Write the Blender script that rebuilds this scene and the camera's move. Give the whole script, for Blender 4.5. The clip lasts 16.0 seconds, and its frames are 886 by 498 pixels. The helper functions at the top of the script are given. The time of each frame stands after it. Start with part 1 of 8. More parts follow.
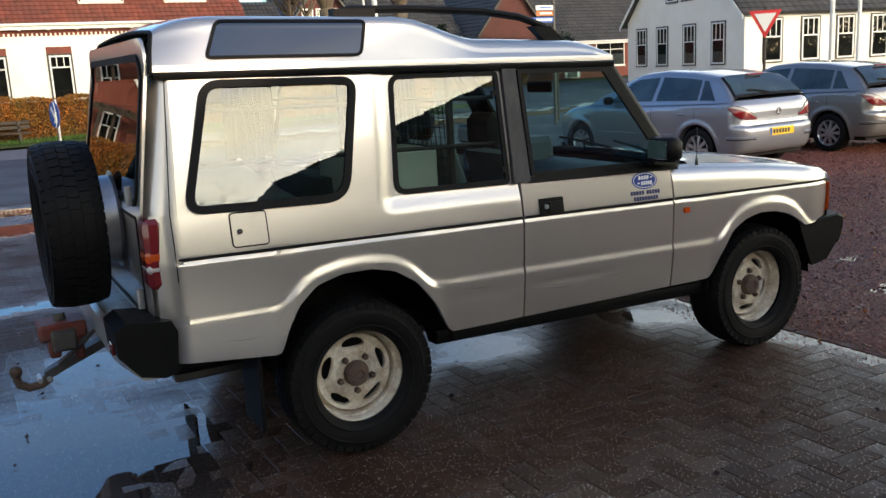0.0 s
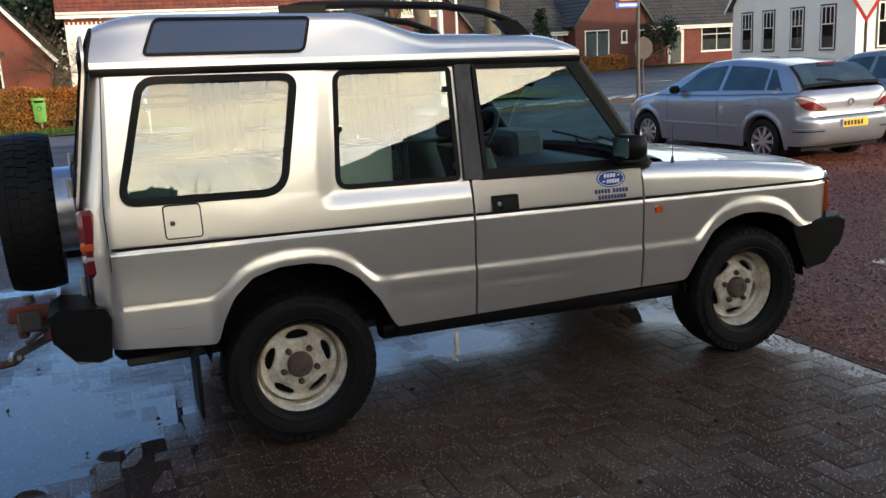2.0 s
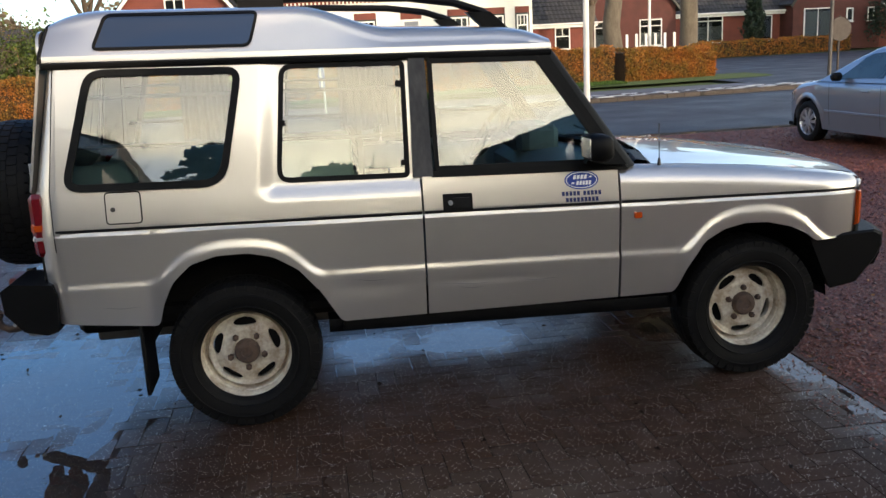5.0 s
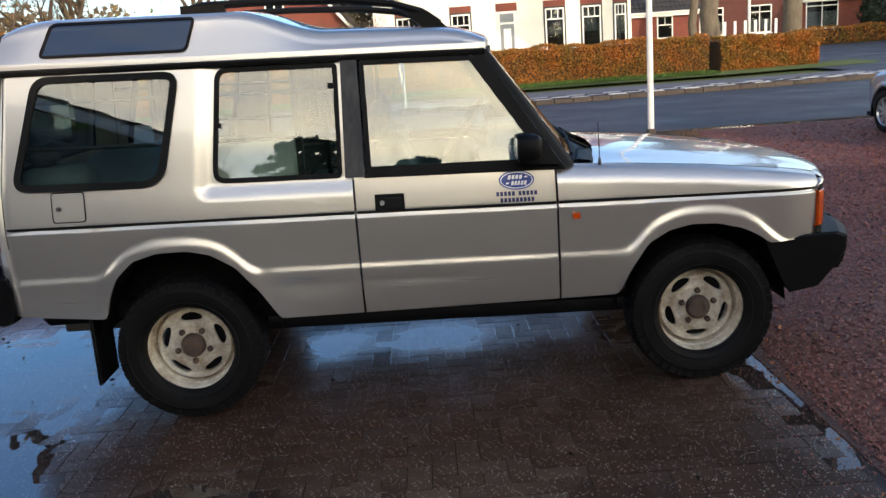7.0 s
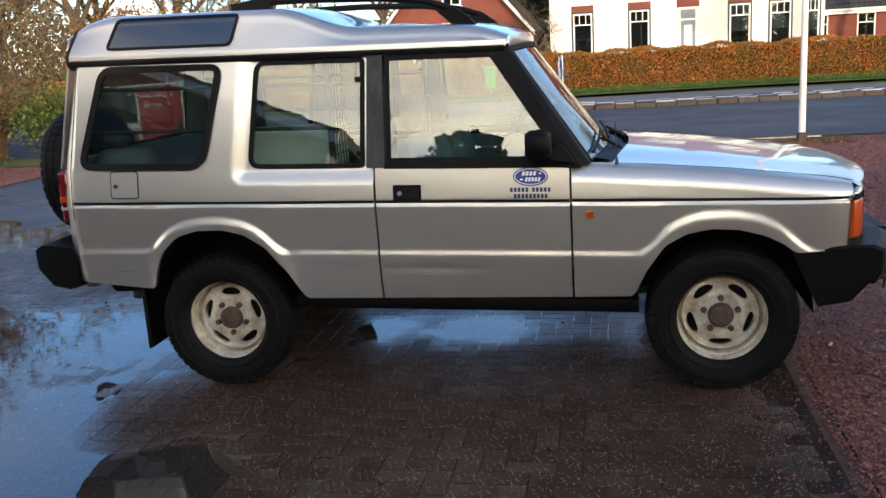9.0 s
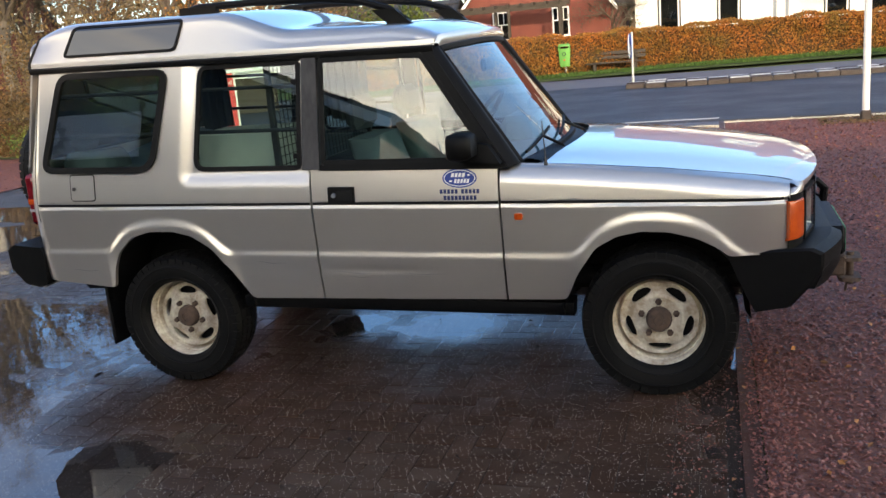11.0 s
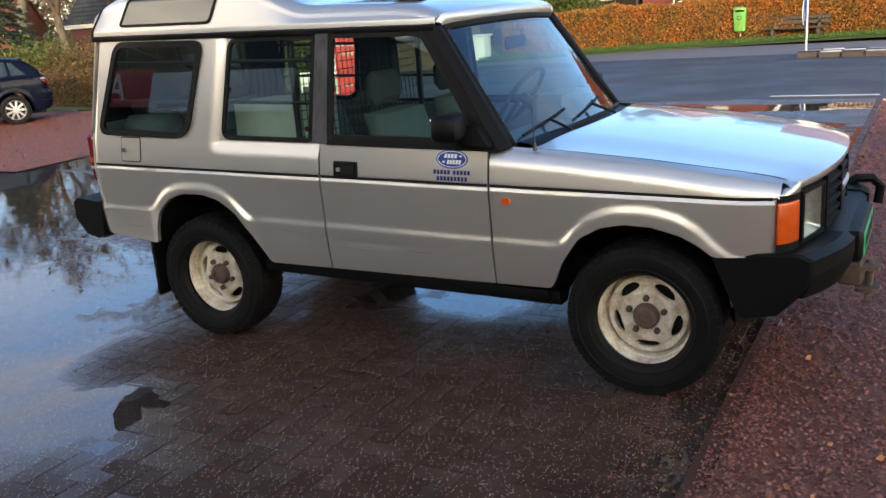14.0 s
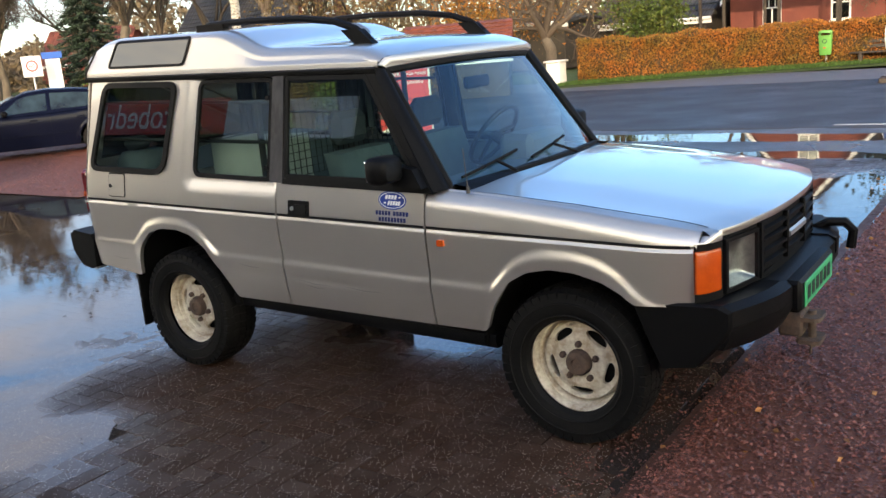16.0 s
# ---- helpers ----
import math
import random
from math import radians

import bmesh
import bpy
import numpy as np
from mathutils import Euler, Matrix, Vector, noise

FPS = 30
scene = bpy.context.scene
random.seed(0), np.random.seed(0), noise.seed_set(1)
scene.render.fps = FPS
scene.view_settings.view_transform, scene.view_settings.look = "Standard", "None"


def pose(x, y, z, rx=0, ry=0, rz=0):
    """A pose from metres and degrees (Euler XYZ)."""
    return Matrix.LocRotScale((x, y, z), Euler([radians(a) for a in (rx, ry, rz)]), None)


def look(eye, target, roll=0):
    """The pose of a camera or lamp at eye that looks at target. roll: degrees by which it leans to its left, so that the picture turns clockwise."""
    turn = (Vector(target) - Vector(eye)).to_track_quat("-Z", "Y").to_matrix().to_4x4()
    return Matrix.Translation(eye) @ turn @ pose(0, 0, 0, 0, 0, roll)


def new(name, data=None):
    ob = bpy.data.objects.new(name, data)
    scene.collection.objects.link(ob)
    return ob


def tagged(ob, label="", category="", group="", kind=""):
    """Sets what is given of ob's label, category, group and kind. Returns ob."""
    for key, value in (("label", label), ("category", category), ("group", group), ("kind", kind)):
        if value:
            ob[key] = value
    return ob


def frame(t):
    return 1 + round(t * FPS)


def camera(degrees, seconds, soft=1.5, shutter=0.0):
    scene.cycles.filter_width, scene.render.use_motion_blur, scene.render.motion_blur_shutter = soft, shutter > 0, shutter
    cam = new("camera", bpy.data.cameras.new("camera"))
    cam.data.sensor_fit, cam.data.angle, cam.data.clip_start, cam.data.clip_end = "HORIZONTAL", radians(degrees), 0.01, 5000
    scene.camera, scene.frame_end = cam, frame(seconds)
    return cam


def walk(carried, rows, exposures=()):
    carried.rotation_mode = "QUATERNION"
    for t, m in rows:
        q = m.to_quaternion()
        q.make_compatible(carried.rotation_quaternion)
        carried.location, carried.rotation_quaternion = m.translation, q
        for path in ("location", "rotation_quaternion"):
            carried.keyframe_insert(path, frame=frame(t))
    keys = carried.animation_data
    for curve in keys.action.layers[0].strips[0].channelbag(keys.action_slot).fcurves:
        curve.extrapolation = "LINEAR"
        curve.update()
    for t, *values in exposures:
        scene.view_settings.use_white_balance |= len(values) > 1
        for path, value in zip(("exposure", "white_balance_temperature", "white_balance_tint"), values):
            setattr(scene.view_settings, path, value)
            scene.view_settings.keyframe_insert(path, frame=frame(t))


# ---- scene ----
# The world: x along the parked off-road vehicle towards its front, y to its left, z up; the origin is on the ground under its rear axle.
cam = camera(52.8, 16.0)
PATH = [
    (0, (-1.489, -4.424, 1.728), (-0.556, -2.702, 1.323), -3.0),
    (0.5, (-1.332, -4.505, 1.719), (-0.397, -2.786, 1.304), -2.7),
    (1, (-1.177, -4.568, 1.733), (-0.257, -2.845, 1.306), -2.5),
    (1.5, (-1.031, -4.616, 1.735), (-0.183, -2.854, 1.317), -3.3),
    (2, (-0.823, -4.737, 1.742), (-0.102, -2.921, 1.316), -3.0),
    (2.5, (-0.641, -4.861, 1.744), (-0.01, -3.014, 1.305), -2.7),
    (3, (-0.453, -4.888, 1.733), (0.082, -3.021, 1.255), -3.1),
    (3.5, (-0.274, -4.916, 1.743), (0.247, -3.037, 1.298), -2.4),
    (4, (-0.059, -4.946, 1.749), (0.381, -3.047, 1.304), -2.9),
    (6.5, (1.012, -5.011, 1.747), (1.119, -3.064, 1.303), -3.1),
    (7, (1.215, -5.059, 1.741), (1.244, -3.11, 1.291), -4.1),
    (7.5, (1.413, -5.026, 1.731), (1.281, -3.085, 1.27), -2.4),
    (8, (1.606, -5.013, 1.739), (1.379, -3.074, 1.303), -2.9),
    (8.5, (1.806, -5.056, 1.706), (1.461, -3.138, 1.256), -3.7),
    (9, (2.018, -5.116, 1.696), (1.649, -3.199, 1.262), -3.5),
    (9.5, (2.195, -5.067, 1.74), (1.789, -3.159, 1.296), -4.1),
    (12, (3.071, -4.766, 1.76), (2.367, -2.958, 1.273), -4.5),
    (12.5, (3.137, -4.693, 1.778), (2.382, -2.909, 1.282), -3.9),
    (13, (3.278, -4.634, 1.783), (2.485, -2.867, 1.283), -3.1),
    (13.5, (3.488, -4.611, 1.783), (2.634, -2.881, 1.254), -2.8),
    (14, (3.627, -4.55, 1.781), (2.682, -2.867, 1.257), -4.3),
    (14.5, (3.759, -4.417, 1.786), (2.719, -2.79, 1.266), -4.2),
    (15, (3.887, -4.322, 1.818), (2.827, -2.692, 1.351), -3.5),
    (15.5, (4.049, -4.23, 1.808), (2.955, -2.614, 1.365), -4.2),
    (16, (4.257, -4.158, 1.812), (3.128, -2.572, 1.353), -4.9),
]
walk(cam, [(t, look(eye, target, roll)) for t, eye, target, roll in PATH], exposures=[(0.0, 1.46, 6800, 16), (8.5, 1.64, 6900, 19), (12.0, 1.97, 7050, 19), (16.0, 2.0, 7250, 19)])

# ---- light ----
SUN_AZ, SUN_EL = 27.0, 14.0          # degrees: from -y towards +x, and above the horizon
sun_way = Vector((math.sin(radians(SUN_AZ)) * math.cos(radians(SUN_EL)), -math.cos(radians(SUN_AZ)) * math.cos(radians(SUN_EL)), math.sin(radians(SUN_EL))))
world = bpy.data.worlds.new("sky")
scene.world = world
world.use_nodes = True


VEIL = 17.4                          # brightness of the thin cloud round the low sun


def sky_nodes():
    nt = world.node_tree
    nt.nodes.clear()
    n, l = nt.nodes.new, nt.links.new
    out, bg = n("ShaderNodeOutputWorld"), n("ShaderNodeBackground")
    sky = n("ShaderNodeTexSky")
    sky.sky_type, sky.sun_disc = "NISHITA", False
    sky.sun_elevation, sky.sun_rotation = radians(SUN_EL), math.atan2(sun_way.x, sun_way.y)
    sky.air_density, sky.dust_density, sky.ozone_density = 1.0, 0.5, 4.0
    # broken cloud in long streaks over the whole dome
    tc, mp = n("ShaderNodeTexCoord"), n("ShaderNodeMapping")
    mp.inputs["Scale"].default_value = (1.6, 1.6, 10.0)
    mp.inputs["Location"].default_value = (3.7, 1.2, 2.3)
    no = n("ShaderNodeTexNoise")
    no.inputs["Scale"].default_value, no.inputs["Detail"].default_value, no.inputs["Roughness"].default_value = 1.5, 6.0, 0.55
    no.inputs["Distortion"].default_value = 0.4
    ramp = n("ShaderNodeValToRGB")
    ramp.color_ramp.elements[0].position, ramp.color_ramp.elements[1].position = 0.34, 0.60
    ramp.color_ramp.elements[1].color = (0.9, 0.9, 0.9, 1)
    l(tc.outputs["Generated"], mp.inputs["Vector"])
    l(mp.outputs["Vector"], no.inputs["Vector"])
    l(no.outputs["Fac"], ramp.inputs["Fac"])
    deep = n("ShaderNodeHueSaturation")
    deep.inputs["Saturation"].default_value = 1.15
    l(sky.outputs["Color"], deep.inputs["Color"])
    # thinning towards the zenith
    sx, thin = n("ShaderNodeSeparateXYZ"), n("ShaderNodeMapRange")
    l(tc.outputs["Generated"], sx.inputs["Vector"])
    thin.inputs["From Min"].default_value, thin.inputs["From Max"].default_value = 0.32, 0.62
    thin.inputs["To Min"].default_value, thin.inputs["To Max"].default_value = 0.9, 0.18
    l(sx.outputs["Z"], thin.inputs["Value"])
    cover = n("ShaderNodeMath")
    cover.operation = "MULTIPLY"
    # the cloud breaks up into clear blue away from the sun
    far, clear, broken = n("ShaderNodeVectorMath"), n("ShaderNodeMapRange"), n("ShaderNodeMath")
    far.operation, broken.operation = "DOT_PRODUCT", "MULTIPLY"
    l(tc.outputs["Generated"], far.inputs[0])
    far.inputs[1].default_value = (0.38, 0.925, 0.0)
    l(far.outputs["Value"], clear.inputs["Value"])
    clear.inputs["From Min"].default_value, clear.inputs["From Max"].default_value = 0.02, 0.54
    clear.inputs["To Min"].default_value, clear.inputs["To Max"].default_value = 1.0, 0.10
    l(ramp.outputs["Color"], broken.inputs[0])
    l(clear.outputs["Result"], broken.inputs[1])
    l(broken.outputs["Value"], cover.inputs[0])
    l(thin.outputs["Result"], cover.inputs[1])
    mix = n("ShaderNodeMixRGB")
    l(cover.outputs["Value"], mix.inputs["Fac"])
    l(deep.outputs["Color"], mix.inputs["Color1"])
    mix.inputs["Color2"].default_value = (2.9, 2.7, 2.75, 1)
    # a thin high veil that scatters the low sun's light forwards, strongest on the sun's side of the dome
    dot, half, phase = n("ShaderNodeVectorMath"), n("ShaderNodeMath"), n("ShaderNodeMath")
    dot.operation, half.operation, phase.operation = "DOT_PRODUCT", "MULTIPLY_ADD", "POWER"
    l(tc.outputs["Generated"], dot.inputs[0])
    dot.inputs[1].default_value = sun_way
    l(dot.outputs["Value"], half.inputs[0])
    half.inputs[1].default_value, half.inputs[2].default_value = 0.5, 0.5
    l(half.outputs["Value"], phase.inputs[0])
    phase.inputs[1].default_value = 1.75
    streak, high, both, col, tot = n("ShaderNodeMapRange"), n("ShaderNodeMapRange"), n("ShaderNodeMath"), n("ShaderNodeVectorMath"), n("ShaderNodeVectorMath")
    streak.inputs["From Min"].default_value, streak.inputs["From Max"].default_value = 0.30, 0.70
    streak.inputs["To Min"].default_value, streak.inputs["To Max"].default_value = 0.42, 1.45
    l(no.outputs["Fac"], streak.inputs["Value"])
    high.inputs["From Min"].default_value, high.inputs["From Max"].default_value = 0.14, 0.54
    high.inputs["To Min"].default_value, high.inputs["To Max"].default_value = 1.0, 0.03
    l(sx.outputs["Z"], high.inputs["Value"])
    both.operation = "MULTIPLY"
    l(streak.outputs["Result"], both.inputs[0])
    l(high.outputs["Result"], both.inputs[1])
    amount = n("ShaderNodeMath")
    amount.operation = "MULTIPLY"
    l(both.outputs["Value"], amount.inputs[0])
    l(phase.outputs["Value"], amount.inputs[1])
    col.operation, tot.operation = "SCALE", "ADD"
    col.inputs[0].default_value = (VEIL * 0.98, VEIL * 0.93, VEIL * 0.60)
    l(amount.outputs["Value"], col.inputs["Scale"])
    base = n("ShaderNodeVectorMath")
    base.operation = "SCALE"
    base.inputs["Scale"].default_value = 0.74
    l(mix.outputs["Color"], base.inputs[0])
    l(base.outputs["Vector"], tot.inputs[0])
    l(col.outputs["Vector"], tot.inputs[1])
    l(tot.outputs["Vector"], bg.inputs["Color"])
    bg.inputs["Strength"].default_value = 0.15
    l(bg.outputs["Background"], out.inputs["Surface"])


sky_nodes()
sun = new("sun", bpy.data.lights.new("sun", "SUN"))
sun.data.energy, sun.data.angle, sun.data.color = 1.05, radians(0.6), (1.0, 0.83, 0.62)
sun.matrix_world = look((0, 0, 30), Vector((0, 0, 30)) - sun_way)


# ---- materials ----
def material(name, colour, rough=0.6, metal=0.0, spots=None, scale=8.0, amount=0.5, fine=60.0, bump=0.0, bump_scale=40.0, coat=0.0, per_piece=0.0,
             spec=0.5, stretch=(1, 1, 1), rough_var=0.0, wet=False, emit=0.0, sheen=0.0, coat_rough=0.05, transmission=0.0, ior=1.45, translucent=0.0, speck=None):
    """A surface: base colour, a second colour in large and fine blotches, and a fine relief."""
    m = bpy.data.materials.new(name)
    m.use_nodes = True
    nt = m.node_tree
    n, l = nt.nodes.new, nt.links.new
    b = nt.nodes["Principled BSDF"]
    b.inputs["Roughness"].default_value, b.inputs["Metallic"].default_value = rough, metal
    b.inputs["Coat Weight"].default_value, b.inputs["Coat Roughness"].default_value = coat, coat_rough
    b.inputs["Specular IOR Level"].default_value = spec
    b.inputs["Transmission Weight"].default_value, b.inputs["IOR"].default_value = transmission, ior
    colour = (*colour, 1)
    b.inputs["Base Color"].default_value = colour
    tc, mp = n("ShaderNodeTexCoord"), n("ShaderNodeMapping")
    mp.inputs["Scale"].default_value = stretch
    l(tc.outputs["Object"], mp.inputs["Vector"])
    last = None
    if spots:
        mix = n("ShaderNodeMixRGB")
        a, c = n("ShaderNodeTexNoise"), n("ShaderNodeTexNoise")
        a.inputs["Scale"].default_value, a.inputs["Detail"].default_value = scale, 5.0
        c.inputs["Scale"].default_value, c.inputs["Detail"].default_value = fine, 3.0
        l(mp.outputs["Vector"], a.inputs["Vector"])
        l(mp.outputs["Vector"], c.inputs["Vector"])
        ad = n("ShaderNodeMath")
        ad.operation = "MULTIPLY_ADD"
        l(c.outputs["Fac"], ad.inputs[0])
        ad.inputs[1].default_value = 0.5
        l(a.outputs["Fac"], ad.inputs[2])
        rg = n("ShaderNodeMapRange")
        rg.inputs["From Min"].default_value, rg.inputs["From Max"].default_value = 0.58, 0.95
        rg.inputs["To Max"].default_value = amount
        l(ad.outputs["Value"], rg.inputs["Value"])
        l(rg.outputs["Result"], mix.inputs["Fac"])
        mix.inputs["Color1"].default_value, mix.inputs["Color2"].default_value = colour, (*spots, 1)
        last = mix.outputs["Color"]
        if rough_var:
            rr = n("ShaderNodeMapRange")
            rr.inputs["From Min"].default_value, rr.inputs["From Max"].default_value = 0.3, 0.7
            rr.inputs["To Min"].default_value, rr.inputs["To Max"].default_value = max(0.02, rough - rough_var), rough + rough_var
            l(a.outputs["Fac"], rr.inputs["Value"])
            l(rr.outputs["Result"], b.inputs["Roughness"])
    if speck:
        vo, lt, mk = n("ShaderNodeTexVoronoi"), n("ShaderNodeMath"), n("ShaderNodeMixRGB")
        vo.inputs["Scale"].default_value = speck[0]
        l(mp.outputs["Vector"], vo.inputs["Vector"])
        sep, gate = n("ShaderNodeSeparateColor"), n("ShaderNodeMath")
        l(vo.outputs["Color"], sep.inputs["Color"])
        gate.operation, lt.operation = "LESS_THAN", "LESS_THAN"
        l(sep.outputs["Red"], gate.inputs[0])
        gate.inputs[1].default_value = speck[1]
        l(vo.outputs["Distance"], lt.inputs[0])
        lt.inputs[1].default_value = 0.30
        both = n("ShaderNodeMath")
        both.operation = "MULTIPLY"
        l(gate.outputs["Value"], both.inputs[0])
        l(lt.outputs["Value"], both.inputs[1])
        l(both.outputs["Value"], mk.inputs["Fac"])
        mk.inputs["Color1"].default_value, mk.inputs["Color2"].default_value = colour, (*speck[2], 1)
        if last:
            l(last, mk.inputs["Color1"])
        last = mk.outputs["Color"]
    if per_piece:
        hs, rd = n("ShaderNodeHueSaturation"), n("ShaderNodeMapRange")
        if per_piece > 0:
            src = n("ShaderNodeObjectInfo").outputs["Random"]
        else:
            src = n("ShaderNodeNewGeometry").outputs["Random Per Island"]
        l(src, rd.inputs["Value"])
        rd.inputs["To Min"].default_value, rd.inputs["To Max"].default_value = 1 - abs(per_piece), 1 + abs(per_piece)
        l(rd.outputs["Result"], hs.inputs["Value"])
        hs.inputs["Color"].default_value = colour
        if last:
            l(last, hs.inputs["Color"])
        last = hs.outputs["Color"]
    if last:
        l(last, b.inputs["Base Color"])
    if wet:
        # a film of water, thickest on the low ground beside the puddles
        geo, sz, ws, wn, wa, cr = n("ShaderNodeNewGeometry"), n("ShaderNodeSeparateXYZ"), n("ShaderNodeMapRange"), n("ShaderNodeTexNoise"), n("ShaderNodeMath"), n("ShaderNodeMapRange")
        l(geo.outputs["Position"], sz.inputs["Vector"])
        wn.inputs["Scale"].default_value, wn.inputs["Detail"].default_value = 3.5, 5.0
        l(geo.outputs["Position"], wn.inputs["Vector"])
        wa.operation = "MULTIPLY_ADD"
        l(wn.outputs["Fac"], wa.inputs[0])
        wa.inputs[1].default_value = 0.0036
        l(sz.outputs["Z"], wa.inputs[2])
        l(wa.outputs["Value"], ws.inputs["Value"])
        ws.inputs["From Min"].default_value, ws.inputs["From Max"].default_value = 0.0014, 0.0062
        ws.inputs["To Min"].default_value, ws.inputs["To Max"].default_value = 1.0, 0.03
        l(ws.outputs["Result"], b.inputs["Coat Weight"])
        b.inputs["Coat IOR"].default_value = 1.5
        l(ws.outputs["Result"], cr.inputs["Value"])
        cr.inputs["To Min"].default_value, cr.inputs["To Max"].default_value = 0.44, 0.18
        l(cr.outputs["Result"], b.inputs["Coat Roughness"])
    if bump:
        t, bp = n("ShaderNodeTexNoise"), n("ShaderNodeBump")
        t.inputs["Scale"].default_value, t.inputs["Detail"].default_value = bump_scale, 6.0
        l(mp.outputs["Vector"], t.inputs["Vector"])
        bp.inputs["Strength"].default_value, bp.inputs["Distance"].default_value = bump, 0.01
        l(t.outputs["Fac"], bp.inputs["Height"])
        l(bp.outputs["Normal"], b.inputs["Normal"])
    if translucent:
        tl, mx = n("ShaderNodeBsdfTranslucent"), n("ShaderNodeMixShader")
        tl.inputs["Color"].default_value = colour
        if last:
            l(last, tl.inputs["Color"])
        mx.inputs["Fac"].default_value = translucent
        l(b.outputs["BSDF"], mx.inputs[1])
        l(tl.outputs["BSDF"], mx.inputs[2])
        l(mx.outputs["Shader"], nt.nodes["Material Output"].inputs["Surface"])
    if emit:
        b.inputs["Emission Color"].default_value, b.inputs["Emission Strength"].default_value = colour, emit
    return m


def mirror_share(nt, r0):
    """How much a smooth sheet mirrors, from either side, by Schlick's rule."""
    n, l = nt.nodes.new, nt.links.new
    lw, pw, ma = n("ShaderNodeLayerWeight"), n("ShaderNodeMath"), n("ShaderNodeMath")
    lw.inputs["Blend"].default_value = 0.5
    pw.operation, ma.operation = "POWER", "MULTIPLY_ADD"
    l(lw.outputs["Facing"], pw.inputs[0])
    pw.inputs[1].default_value = 5.0
    l(pw.outputs["Value"], ma.inputs[0])
    ma.inputs[1].default_value, ma.inputs[2].default_value = 1.0 - r0, r0
    return ma.outputs["Value"]


def glass(name, tint, r0=0.06, rough=0.0):
    """A thin pane: clear with a tint, and a mirror as Fresnel gives it."""
    m = bpy.data.materials.new(name)
    m.use_nodes = True
    nt = m.node_tree
    nt.nodes.clear()
    n, l = nt.nodes.new, nt.links.new
    tr, gl, mx, out = n("ShaderNodeBsdfTransparent"), n("ShaderNodeBsdfGlossy"), n("ShaderNodeMixShader"), n("ShaderNodeOutputMaterial")
    tr.inputs["Color"].default_value = (*tint, 1)
    gl.inputs["Roughness"].default_value = rough
    no, bp, tc = n("ShaderNodeTexNoise"), n("ShaderNodeBump"), n("ShaderNodeTexCoord")
    no.inputs["Scale"].default_value = 2.5
    l(tc.outputs["Object"], no.inputs["Vector"])
    bp.inputs["Strength"].default_value, bp.inputs["Distance"].default_value = 0.002, 0.02
    l(no.outputs["Fac"], bp.inputs["Height"])
    l(bp.outputs["Normal"], gl.inputs["Normal"])
    l(mirror_share(nt, r0), mx.inputs["Fac"])
    l(tr.outputs["BSDF"], mx.inputs[1])
    l(gl.outputs["BSDF"], mx.inputs[2])
    l(mx.outputs["Shader"], out.inputs["Surface"])
    return m


def car_paint(name, colour, flake=0.5):
    m = material(name, colour, rough=0.33, metal=flake, coat=1.0, spots=tuple(c * 0.86 for c in colour), scale=2.0, amount=0.3, fine=900.0, bump=0.0, coat_rough=0.02)
    return m


